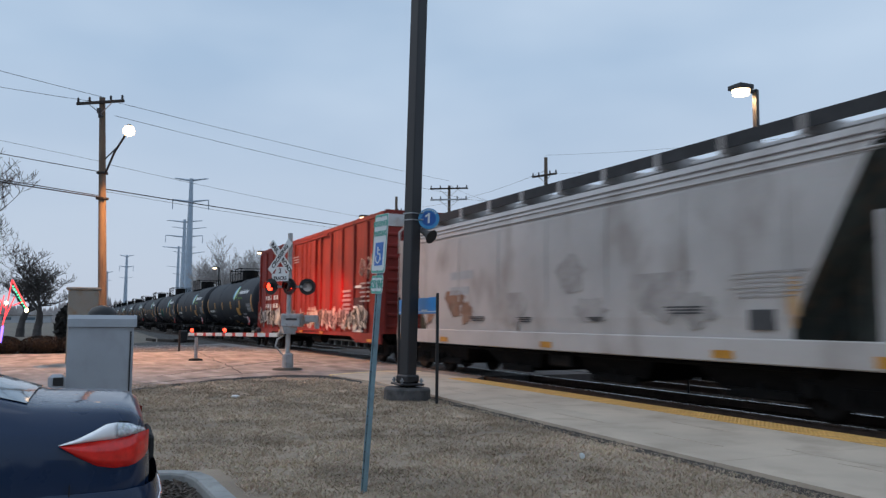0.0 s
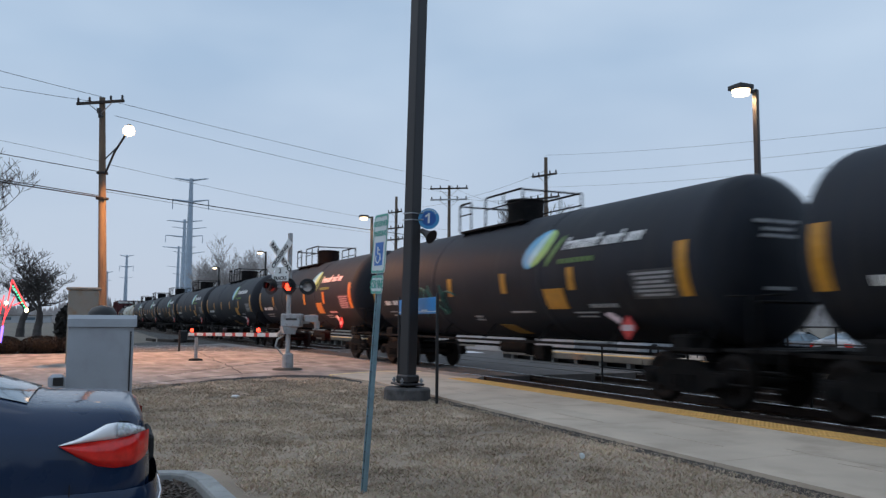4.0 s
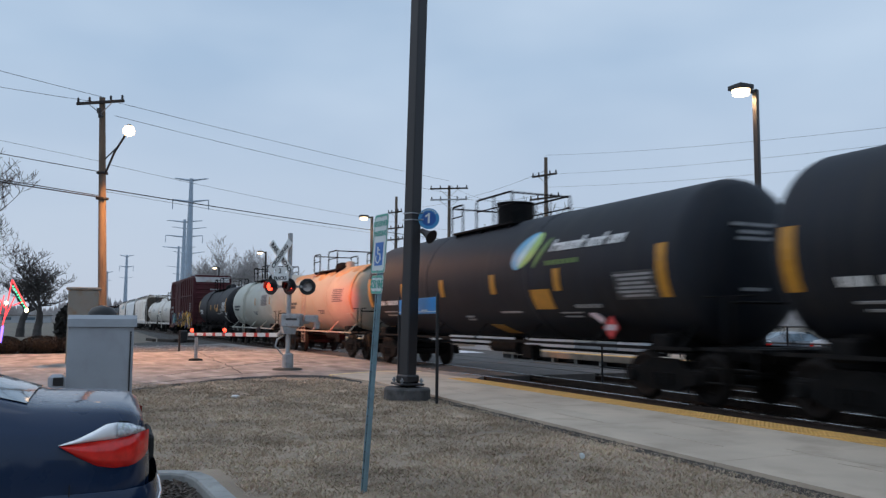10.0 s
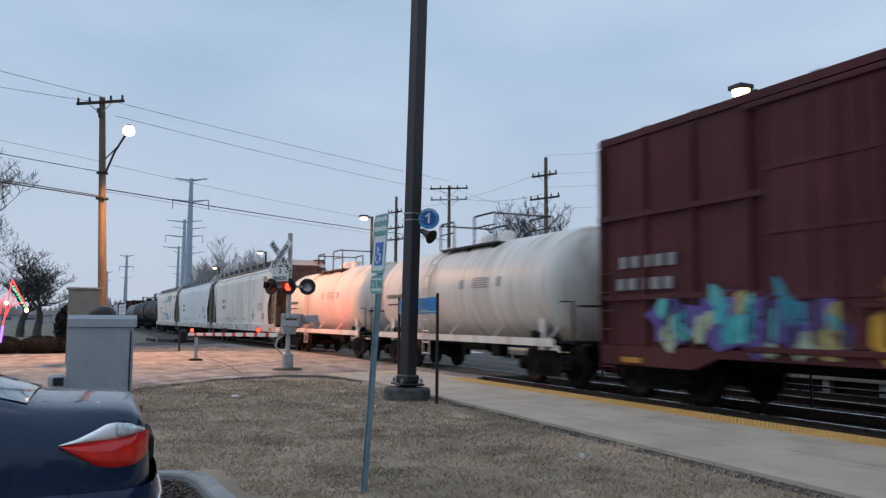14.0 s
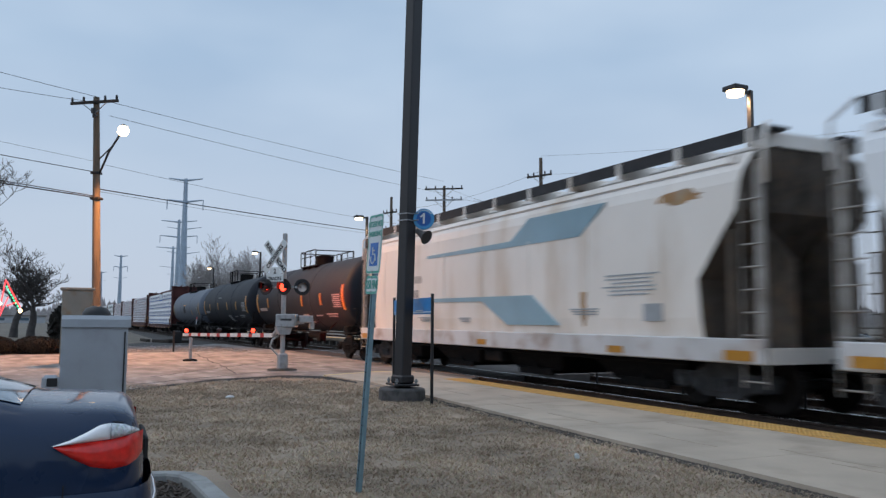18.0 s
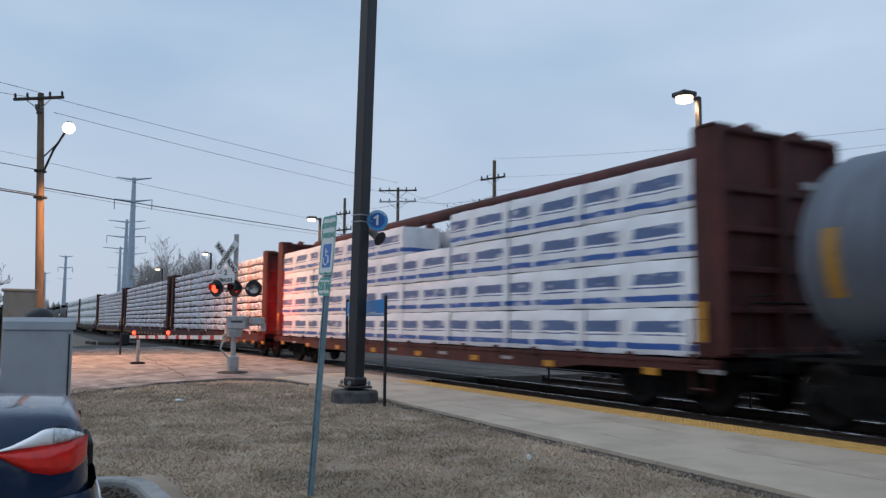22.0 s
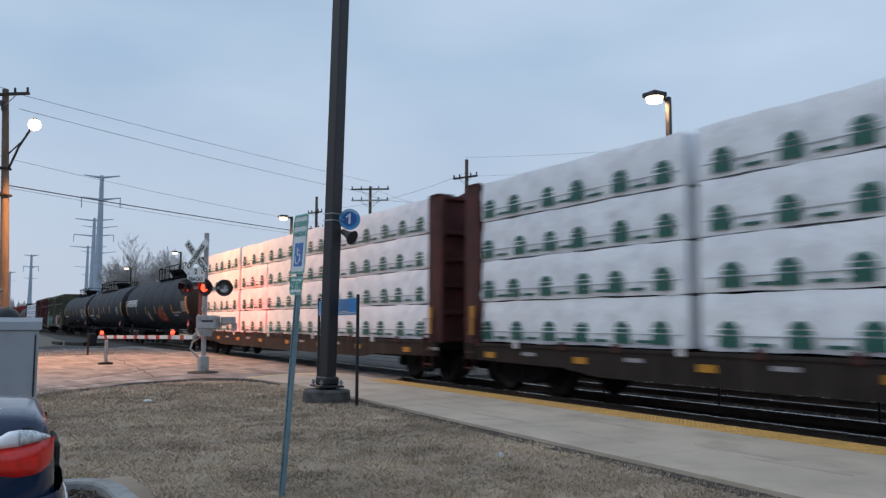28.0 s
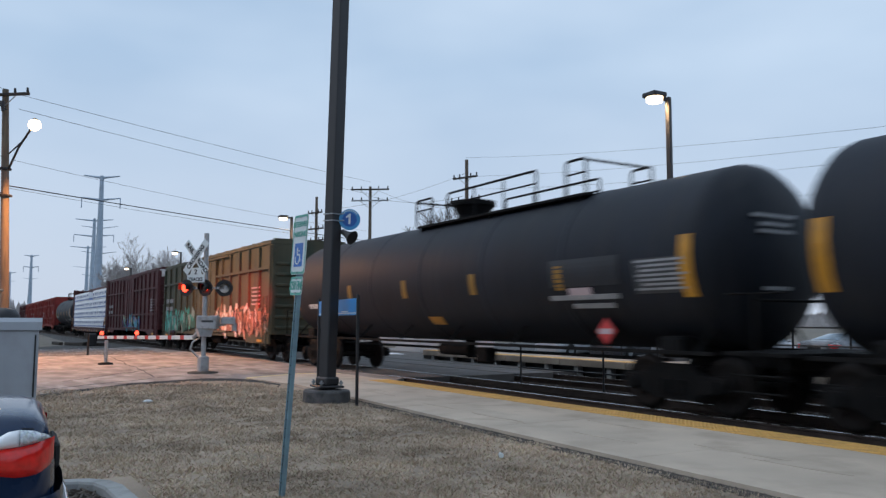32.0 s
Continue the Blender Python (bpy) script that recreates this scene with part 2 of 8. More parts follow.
# ---- mesh tools ----
class Shape:
    """Collects faces of simple solids, and becomes one mesh."""

    def __init__(self):
        self.v, self.f, self.s = [], [], []

    def add(self, verts, faces, smooth=False):
        k = len(self.v)
        self.v += [tuple(p) for p in verts]
        self.f += [tuple(i + k for i in f) for f in faces]
        self.s += [smooth] * len(faces)
        return self

    def box(self, x, y, z, sx, sy, sz, turn=None, c=0.0):
        """A block round its centre; c cuts its edges."""
        hx, hy, hz = sx / 2, sy / 2, sz / 2
        if c > 0:
            c = min(c, hx * 0.9, hy * 0.9, hz * 0.9)
            pts, idx = [], {}
            for i in (-1, 1):
                for j in (-1, 1):
                    for k in (-1, 1):
                        for a, p in enumerate(((i * hx, j * (hy - c), k * (hz - c)), (i * (hx - c), j * hy, k * (hz - c)), (i * (hx - c), j * (hy - c), k * hz))):
                            idx[i, j, k, a] = len(pts)
                            pts.append(p)
            faces = []
            for s in (-1, 1):
                ring = ((-1, -1), (1, -1), (1, 1), (-1, 1))
                for a, key in enumerate((lambda u, w: (s, u, w), lambda u, w: (u, s, w), lambda u, w: (u, w, s))):
                    faces.append(tuple(idx[(*key(u, w), a)] for u, w in ring))
            for u in (-1, 1):
                for w in (-1, 1):
                    faces.append((idx[-1, u, w, 1], idx[1, u, w, 1], idx[1, u, w, 2], idx[-1, u, w, 2]))
                    faces.append((idx[u, -1, w, 0], idx[u, 1, w, 0], idx[u, 1, w, 2], idx[u, -1, w, 2]))
                    faces.append((idx[u, w, -1, 0], idx[u, w, 1, 0], idx[u, w, 1, 1], idx[u, w, -1, 1]))
                    for k in (-1, 1):
                        faces.append((idx[u, w, k, 0], idx[u, w, k, 1], idx[u, w, k, 2]))
        else:
            pts = [(i * hx, j * hy, k * hz) for i in (-1, 1) for j in (-1, 1) for k in (-1, 1)]
            faces = [(0, 1, 3, 2), (4, 6, 7, 5), (0, 4, 5, 1), (2, 3, 7, 6), (0, 2, 6, 4), (1, 5, 7, 3)]
        m = Matrix.Translation((x, y, z)) @ (turn or Matrix())
        return self.add([m @ Vector(p) for p in pts], faces)

    def tube(self, a, b, r, r2=None, n=8, caps=True, smooth=True):
        a, b = Vector(a), Vector(b)
        r2 = r if r2 is None else r2
        q = (b - a).to_track_quat("Z", "Y")
        ring = [Vector((math.cos(2 * math.pi * i / n), math.sin(2 * math.pi * i / n), 0)) for i in range(n)]
        pts = [a + q @ (p * r) for p in ring] + [b + q @ (p * r2) for p in ring]
        self.add(pts, [(i, (i + 1) % n, n + (i + 1) % n, n + i) for i in range(n)], smooth)
        if caps:
            self.add(pts[:n], [tuple(range(n))[::-1]])
            self.add(pts[n:], [tuple(range(n))])
        return self

    def pipe(self, pts, r, n=6):
        """One round bar bent through the points."""
        pts = [Vector(p) for p in pts]
        rings, u = [], None
        for i, p in enumerate(pts):
            d = (pts[min(i + 1, len(pts) - 1)] - pts[max(i - 1, 0)]).normalized()
            if u is None or abs(u.dot(d)) > 0.95:
                u = d.orthogonal().normalized()
            u = (u - d * u.dot(d)).normalized()
            w = d.cross(u)
            rings += [p + (u * math.cos(2 * math.pi * k / n) + w * math.sin(2 * math.pi * k / n)) * r for k in range(n)]
        m = len(pts)
        faces = [(i * n + k, i * n + (k + 1) % n, (i + 1) * n + (k + 1) % n, (i + 1) * n + k) for i in range(m - 1) for k in range(n)]
        return self.add(rings, faces + [tuple(range(n))[::-1], tuple(range((m - 1) * n, m * n))], True)

    def prism(self, outline, axis, a, b):
        """An outline (two coordinates) drawn out along an axis from a to b."""
        def at(p, t):
            return {"x": (t, p[0], p[1]), "y": (p[0], t, p[1]), "z": (p[0], p[1], t)}[axis]
        n = len(outline)
        pts = [at(p, a) for p in outline] + [at(p, b) for p in outline]
        self.add(pts, [tuple(range(n))[::-1], tuple(range(n, 2 * n))] + [(i, (i + 1) % n, n + (i + 1) % n, n + i) for i in range(n)])
        return self

    def lathe(self, profile, n=32, centre=(0, 0), axis="x", smooth=True):
        """A profile of (along, radius) turned round an axis."""
        pts, faces = [], []
        for t, r in profile:
            for i in range(n):
                a = 2 * math.pi * i / n
                u, w = centre[0] + r * math.cos(a), centre[1] + r * math.sin(a)
                pts.append((t, u, w) if axis == "x" else (u, w, t))
        for k in range(len(profile) - 1):
            for i in range(n):
                j = (i + 1) % n
                faces.append((k * n + i, k * n + j, (k + 1) * n + j, (k + 1) * n + i))
        self.add(pts, faces, smooth)
        self.add(pts[:n], [tuple(range(n))[::-1]], smooth)
        self.add(pts[-n:], [tuple(range(n))], smooth)
        return self

    def mesh(self, name, material):
        me = bpy.data.meshes.new(name)
        me.from_pydata(self.v, [], self.f)
        me.polygons.foreach_set("use_smooth", self.s)
        me.materials.append(material)
        me.update()
        bm = bmesh.new()
        bm.from_mesh(me)
        if len(bm.faces) < 4000:
            bmesh.ops.recalc_face_normals(bm, faces=bm.faces)
        bm.to_mesh(me)
        bm.free()
        return me


def part(name, shape, material, parent, label="", m=None, kind=""):
    """One mesh object under a thing or under a part."""
    me = shape if isinstance(shape, bpy.types.Mesh) else shape.mesh(name, material)
    ob = new(name, me)
    ob.parent = parent
    if m is not None:
        ob.matrix_basis = m
    return tagged(ob, label=label, kind=kind)


def thing(name, label, category, m=None, group="", kind="", shape=None, material=None):
    """A top-level thing: an Empty at its base, or one mesh."""
    ob = new(name, shape.mesh(name, material) if shape else None)
    if m is not None:
        ob.matrix_basis = m
    return tagged(ob, label, category, group, kind)


def lettering(text, height, depth, material, name="lettering", bold=0.0):
    """Words in the built-in font as a mesh in the x-z plane, facing -y, round its middle."""
    cu = bpy.data.curves.new(name, "FONT")
    cu.body, cu.size, cu.extrude, cu.align_x, cu.align_y = text, height * 1.38, depth, "CENTER", "CENTER"
    cu.offset = bold
    ob = bpy.data.objects.new(name, cu)
    scene.collection.objects.link(ob)
    dg = bpy.context.evaluated_depsgraph_get()
    me = bpy.data.meshes.new_from_object(ob.evaluated_get(dg))
    bpy.data.objects.remove(ob)
    me.transform(pose(0, 0, 0, 90))
    me.materials.clear()
    me.materials.append(material)
    return me


# ---- rolling stock ----
def wheelset_mesh():
    s = Shape()
    for y in (-0.75, 0.75):
        k = 1 if y > 0 else -1
        s.lathe([(y - 0.07 * k, 0.49), (y - 0.04 * k, 0.475), (y + 0.06 * k, 0.455), (y + 0.06 * k, 0.37), (y + 0.035 * k, 0.34), (y + 0.035 * k, 0.17), (y + 0.09 * k, 0.13), (y + 0.09 * k, 0.09)], 24, (0, 0))
        for i in range(5):
            a = 2 * math.pi * i / 5
            s.box(y + 0.05 * k, 0.25 * math.cos(a), 0.25 * math.sin(a), 0.03, 0.05, 0.05)
    s.tube((-1.0, 0, 0), (1.0, 0, 0), 0.085, n=10)
    # built along x, then laid across the track
    s.v = [(-p[1], p[0], p[2]) for p in s.v]
    return s.mesh("wheelset", M_WHEEL)


WHEELSET = wheelset_mesh()


def truck_mesh(material):
    """Side frames with their spring nests, and the bolster between them."""
    s = Shape()
    for y in (-1.03, 1.03):
        frame_line = [(-1.15, 0.60), (-1.08, 0.68), (-0.62, 0.66), (-0.36, 0.84), (0.36, 0.84), (0.62, 0.66), (1.08, 0.68), (1.15, 0.60),
                      (1.08, 0.40), (0.72, 0.40), (0.42, 0.26), (-0.42, 0.26), (-0.72, 0.40), (-1.08, 0.40)]
        s.prism(frame_line, "y", y - 0.07, y + 0.07)
        for x in (-0.20, -0.07, 0.07, 0.20):
            s.tube((x, y - 0.09 if y < 0 else y + 0.09, 0.36), (x, y - 0.09 if y < 0 else y + 0.09, 0.58), 0.055, n=8)
        for x in (-0.89, 0.89):
            out = -1 if y < 0 else 1
            s.tube((x, y + out * 0.05, 0.49), (x, y + out * 0.17, 0.49), 0.13, 0.11, 12)
            s.box(x, y, 0.56, 0.30, 0.2, 0.2, c=0.03)
    s.box(0, 0, 0.66, 0.42, 2.2, 0.22, c=0.04)
    for x in (-0.42, 0.42):
        s.box(x, 0, 0.42, 0.12, 1.5, 0.10)
    return s.mesh("truck", material)


TRUCK = truck_mesh(M_UNDER)
GREY_TRUCK = truck_mesh(M_TRUCKGREY)


def coupler_mesh():
    s = Shape()
    s.box(0.0, 0, 0.84, 0.9, 0.2, 0.22, c=0.03)
    s.box(0.50, 0.05, 0.84, 0.28, 0.30, 0.28, c=0.06)
    s.tube((0.35, -0.2, 0.62), (-0.3, -0.35, 0.62), 0.03)
    s.pipe([(-0.2, 0.25, 0.7), (0.1, 0.3, 0.45), (0.45, 0.2, 0.42)], 0.03)
    return s.mesh("coupler", M_UNDER)


COUPLER = coupler_mesh()


def running_gear(car, length, inset=1.75, mesh=None):
    """Two trucks with two wheelsets each, and a coupler at either end."""
    for k in (1, -1):
        truck = part("truck", mesh or TRUCK, None, car, m=pose(k * (length / 2 - inset - 0.25), 0, 0))
        for x in (-0.89, 0.89):
            part("wheelset", WHEELSET, None, truck, "steel wheelset", m=pose(x, 0, 0.485))
        part("coupler", COUPLER, None, car, m=pose(k * (length / 2 - 0.62), 0, 0, 0, 0, 0 if k > 0 else 180))


def shell_plate(x0, x1, a0, a1, r, zc, n=6, lift=0.012, slant=0.0):
    """A plate bent on the near side of a drum: a is the angle up from the side, degrees. Returns a Shape."""
    s = Shape()
    pts, faces = [], []
    for k in range(n + 1):
        a = radians(a0 + (a1 - a0) * k / n)
        for rr in (r + lift, r - 0.02):
            for x in (x0, x1):
                pts.append((x + slant * k / n, -rr * math.cos(a), zc + rr * math.sin(a)))
    for k in range(n):
        b = 4 * k
        faces += [(b, b + 1, b + 5, b + 4), (b, b + 4, b + 6, b + 2), (b + 1, b + 3, b + 7, b + 5)]
    faces += [(0, 2, 3, 1), (4 * n, 4 * n + 1, 4 * n + 3, 4 * n + 2)]
    return s.add(pts, faces)


def shell_blob(cx, ca, rx, ra, r, zc, slant=0.0, lift=0.014, n=24, x_from=-1.0, x_to=1.0):
    """A leaf-like plate bent on the near side of a drum."""
    s = Shape()
    rings = []
    for q in range(0, 6):
        t = q / 5
        for i in range(n):
            w = 2 * math.pi * i / n
            u = max(x_from, min(x_to, math.cos(w))) * t
            e = math.sin(w) * t
            a = radians(ca + ra * e)
            rings.append((cx + rx * u + slant * e, -(r + lift) * math.cos(a), zc + (r + lift) * math.sin(a)))
    faces = []
    for q in range(5):
        for i in range(n):
            j = (i + 1) % n
            faces.append((q * n + i, q * n + j, (q + 1) * n + j, (q + 1) * n + i))
    return s.add(rings, faces)


def drum(length, r, zc, head=0.62, n=40, seams=()):
    """A tank shell with dished heads; seams are slightly proud bands."""
    h = length / 2
    prof = []
    for k in range(8):
        a = math.pi / 2 * k / 7
        prof.append((-h + head - head * math.cos(a), max(0.02, r * math.sin(a))))
    xs = []
    for sx, w in sorted(seams):
        xs += [(sx - w / 2 - 0.10, r), (sx - w / 2 - 0.05, r), (sx - w / 2 - 0.005, r), (sx - w / 2, r + 0.008), (sx + w / 2, r + 0.008), (sx + w / 2 + 0.005, r), (sx + w / 2 + 0.05, r), (sx + w / 2 + 0.10, r)]
    prof += [(-h + head + 0.04, r), (-h + head + 0.10, r)] + xs + [(h - head - 0.10, r), (h - head - 0.04, r)]
    for k in range(8):
        a = math.pi / 2 * (1 - k / 7)
        prof.append((h - head + head * math.cos(a), max(0.02, r * math.sin(a))))
    return Shape().lathe(prof, n, (0, zc))


def scribble(cx, cz, w, h, seed, y, loops=5, r=0.03, shell=None):
    """A looping line of spray paint on a side; shell: (radius, centre height) of a drum to follow."""
    rnd = random.Random(seed)
    pts = []
    n = loops * 9
    p = [rnd.uniform(0, 6.28) for _ in range(4)]
    for i in range(n + 1):
        a = i / 9 * 2 * math.pi
        x = cx + w / 2 * (1.6 * (i / n - 0.5) + 0.22 * math.sin(a + p[0]) + 0.12 * math.sin(2.7 * a + p[1]))
        z = cz + h / 2 * (0.62 * math.sin(a * 1.31 + p[2]) + 0.38 * math.sin(a * 2.9 + p[3]))
        yy = y
        if shell:
            yy = -math.sqrt(max(0.05, shell[0] ** 2 - (z - shell[1]) ** 2)) - 0.004
        pts.append((x, yy, z))
    return Shape().pipe(pts, r, 4)


def tank_car(name, label, length, r, zc, paint, style, group="tank cars of the train"):
    """A tank car on two trucks. style: leaf, plain, grey, small, white, late."""
    car = thing(name, label, "tank car", group=group)
    shell = length - (1.15 if style in ("leaf", "plain", "late") else 1.55)
    top = zc + r
    hs = shell / 2
    flip = -1 if "low dome" in label else 1
    seams = [(hs * f, 0.06 if style == "late" else 0.10) for f in ((-0.6, -0.3, 0.0, 0.3, 0.6) if style == "late" else (-0.34, 0.34))]
    part("shell", drum(shell, r, zc, seams=seams), paint, car)
    running_gear(car, length)
    # stub sills, bolsters and saddles
    for k in (1, -1):
        s = Shape()
        s.box(k * (hs - 0.65), 0, 0.93, 2.4, 0.55, 0.30, c=0.03)
        s.box(k * (hs - 1.35), 0, 1.12, 0.5, 2.5, 0.35, c=0.05)
        for y in (-0.8, 0.8):
            s.box(k * (hs - 1.35), y, 1.35, 0.4, 0.12, 0.6)
        part("stub_sill", s, M_UNDER, car)
        s = Shape()
        s.box(k * (hs + 0.22), 0, 1.06, 0.62, 2.9, 0.05)
        for y in (-1.42, 1.42):
            s.pipe([(k * (hs + 0.48), y, 0.45), (k * (hs + 0.48), y, 1.95), (k * (hs + 0.02), y, 1.95)], 0.022)
            s.pipe([(k * (hs + 0.05), y, 0.45), (k * (hs + 0.05), y, 1.05)], 0.022)
            for z in (0.5, 0.75):
                s.tube((k * (hs + 0.05), y, z), (k * (hs + 0.48), y, z), 0.018)
        s.tube((k * (hs + 0.5), -1.3, 1.85), (k * (hs + 0.5), 1.3, 1.85), 0.022)
        part("end_platform", s, M_UNDER, car)
    # long side rail beside the shell
    for y in (-1.42, 1.42):
        s = Shape()
        s.box(0, y, 1.04, shell - 0.6, 0.05, 0.06 if style != "white" else 0.18)
        n = max(4, int(shell / 2.6))
        for i in range(n + 1):
            x = -hs + 0.6 + (shell - 1.2) * i / n
            s.tube((x, y, 1.04), (x, y * 0.72, 1.45), 0.025)
        part("side_rail", s, paint if style == "white" or paint in (M_BEIGETANK, M_PALETANK) else M_UNDER, car)
    # piping and brake gear below
    s = Shape()
    s.tube((-hs + 2.2, -0.3, 0.85), (hs - 2.2, -0.3, 0.85), 0.035)
    s.tube((-0.8, -0.35, 0.84), (0.6, -0.35, 0.84), 0.16, n=14)
    s.tube((0, 0, 1.15), (0, 0, 0.62), 0.16, 0.12, 12)
    s.box(1.6, -0.6, 0.75, 0.5, 0.3, 0.35, c=0.03)
    part("brake_gear", s, M_UNDER, car)
    # dome housing, walkway and its railing
    bx = {"leaf": -0.2, "plain": 0.0, "grey": -1.15, "late": 0.12 * flip}.get(style, 0.0)
    low = style in ("late", "plain", "grey")
    fit_h, fit_r = {"late": (0.46, 0.50), "plain": (0.40, 0.42), "grey": (0.36, 0.40)}.get(style, (0.58, 0.52))
    s = Shape()
    if style in ("white", "small"):
        s.lathe([(top - 0.12, 0.36), (top + 0.12, 0.36), (top + 0.24, 0.28), (top + 0.30, 0.12)], 18, (bx, 0), "z")
        part("vent", Shape().lathe([(top - 0.1, 0.2), (top + 0.25, 0.2), (top + 0.3, 0.1)], 12, (bx + 1.0, 0), "z"), paint, car)
    elif style == "late":
        # flared drum with a wide lid
        s.lathe([(top - 0.15, fit_r * 0.78), (top + 0.10, fit_r * 0.80), (top + fit_h - 0.14, fit_r * 1.05), (top + fit_h - 0.12, fit_r * 1.18), (top + fit_h, fit_r * 1.18), (top + fit_h + 0.04, fit_r * 0.8)], 24, (bx, 0), "z", False)
    else:
        s.lathe([(top - 0.15, fit_r), (top + fit_h - 0.06, fit_r), (top + fit_h - 0.04, fit_r + 0.03), (top + fit_h, fit_r + 0.03), (top + fit_h + 0.03, fit_r * 0.7)], 22, (bx, 0), "z", False)
    part("valve_housing", s, paint if style in ("white",) else M_UNDER, car)
    hoops = {"leaf": [(-2.45, -1.72), (-0.85, 1.15)], "plain": [(-0.95, -0.35), (-0.2, 1.5)], "grey": [(-1.75, -1.3), (-0.6, 1.3)], "late": [(-1.30, -0.46), (0.33, 4.0), (5.0, 5.6)]}.get(style, [(-1.6, -0.65), (0.65, 1.9)])
    if flip < 0:
        hoops = [(-q, -p) for p, q in hoops[::-1]]
    wx0, wx1 = hoops[0][0], hoops[-1][1]
    s = Shape()
    for y in (-0.72, 0.72):
        s.box((wx0 + wx1) / 2, y, top - 0.13, wx1 - wx0, 0.36, 0.05)
        for x in (wx0 + 0.2, (wx0 + wx1) / 2, wx1 - 0.2):
            s.box(x, y, top - 0.22, 0.06, 0.3, 0.2)
    part("walkway", s, M_UNDER if style != "white" else M_GRATING, car)
    for y in (-0.9, 0.9):
        hr = 0.58 if low else 0.68
        for a, b in hoops:
            steel = M_UNDER if style != "white" else M_GRATING
            hoop = part("railing", Shape().pipe([(a, y, top - 0.1), (a, y, top + hr - 0.05), (a + 0.05, y, top + hr), (b - 0.05, y, top + hr), (b, y, top + hr - 0.05), (b, y, top - 0.1)], 0.028), steel, car)
            part("middle_rail", Shape().tube((a, y, top + hr * 0.52), (b, y, top + hr * 0.52), 0.020), steel, hoop)
            for i in range(1, max(1, round((b - a) / 1.1))):
                x = a + (b - a) * i / max(1, round((b - a) / 1.1))
                part("railing_post", Shape().tube((x, y, top - 0.1), (x, y, top + hr), 0.022), steel, hoop)
    for x in (wx0, wx1):
        part("end_rail", Shape().tube((x, -0.9, top + hr - 0.03), (x, 0.9, top + hr - 0.03), 0.024), M_UNDER if style != "white" else M_GRATING, car)
    s = Shape()
    lx = (wx0 + 0.3) if style in ("small", "white") else bx - 0.1
    if style in ("small", "white"):
        for x in (lx - 0.22, lx + 0.22):
            pts = [(x, -(r + 0.12) * math.cos(radians(a)), zc + (r + 0.12) * math.sin(radians(a))) for a in (66, 40, 15, -10)]
            s.pipe(pts + [(x, -r - 0.06, 0.5)], 0.025)
        for i in range(9):
            z = 0.55 + i * 0.33
            y = -math.sqrt(max(0.2, (r + 0.12) ** 2 - (z - zc) ** 2)) if z > zc - 0.2 else -r - 0.08
            s.tube((lx - 0.22, y, z), (lx + 0.22, y, z), 0.018)
        part("ladder", s, paint, car)
    # markings on the near side
    tall = lambda nm, x, a0, a1, w, m_, lab="": part(nm, shell_plate(x - w / 2, x + w / 2, a0, a1, r, zc), m_, car, lab)
    if style in ("leaf", "plain", "late", "grey"):
        for z, w in ((zc + 0.62, 1.0), (zc + 0.48, 0.7), (zc + 0.36, 0.8), (zc - 0.55, 0.6)):
            q = hs - 0.62 + 0.62 * math.sqrt(max(0.1, 1 - ((z - zc) ** 2 + 0.05) / r ** 2))
            part("head_lettering", Shape().box(q - 0.015, -0.15, z, 0.05, w, 0.06), M_DIMWHITE, car, "white lettering, not legible")
    if style == "leaf":
        e = hs - 0.73
        for x in (7.65, -7.8):
            tall("reflector", x, -26, 11, 0.27, M_YELLOW, "tall yellow reflective band")
        for x in (-4.75, -1.80, 1.24, 4.18):
            tall("reflector", x, -17.5, 0.8, 0.24, M_YELLOW)
        tall("placard", 3.42, -33.5, -15.5, 0.80, M_YELLOW, "yellow square placard")
        part("placard", shell_plate(0.15, 0.80, -52, -68, r, zc, slant=0.35), M_YELLOWDIM, car, "faded yellow oblong placard")
        part("emblem", shell_blob(2.80, 20, 0.50, 17.5, r, zc, 0.30, x_to=0.1), M_LEAFBLUE, car, "blue leaf emblem")
        part("emblem", shell_blob(2.86, 20, 0.46, 16.5, r, zc, 0.30, 0.012, x_from=-0.2), M_LEAFGREEN, car, "green leaf emblem")
        part("emblem", shell_blob(2.82, 20, 0.16, 15, r, zc, 0.30, 0.018), M_LEAFPALE, car, "pale blue leaf vein")
        part("emblem", shell_blob(3.52, 16, 0.10, 13, r, zc, 0.30, 0.012), M_LEAFDIM, car)
        # slanted words: a tall first letter, then low ones with some ascenders
        x = 3.85
        for i in range(10):
            high = 26 if i in (0, 4, 7) else 22.5
            w = (0.30 if i == 0 else 0.21)
            part("lettering", shell_plate(x, x + 0.075, 15.5, high, r, zc, slant=0.14), M_WHITE, car, "white slanted lettering, not legible")
            if i not in (4, 7):
                part("lettering", shell_plate(x + w - 0.075, x + w, 15.5, 22.5, r, zc, slant=0.10), M_WHITE, car)
            part("lettering", shell_plate(x + 0.05, x + w, 20.5 - 4.5 * (i % 3 == 2), 22.3 - 4.5 * (i % 3 == 2), r, zc, slant=0.03), M_WHITE, car)
            x += w + 0.045
        for i in range(7):
            tall("lettering", 3.80 + 0.19 * i, 4.2, 8.0, 0.10, M_LEAFDIM, "dim green lettering, not legible")
        part("data_panel", shell_plate(6.22, 7.46, -27, -6, r, zc, lift=0.006), M_PANELGREY, car, "small grey panel of data lines")
        for k in range(6):
            tall("data_line", 6.80 + 0.05 * (k % 2), -9.5 - 3.1 * k, -7.8 - 3.1 * k, 1.12 - 0.14 * (k % 3), M_DIMWHITE)
        for i in range(5):
            tall("lettering", 4.70 + 0.19 * i, -33, -30, 0.13, M_DIMWHITE)
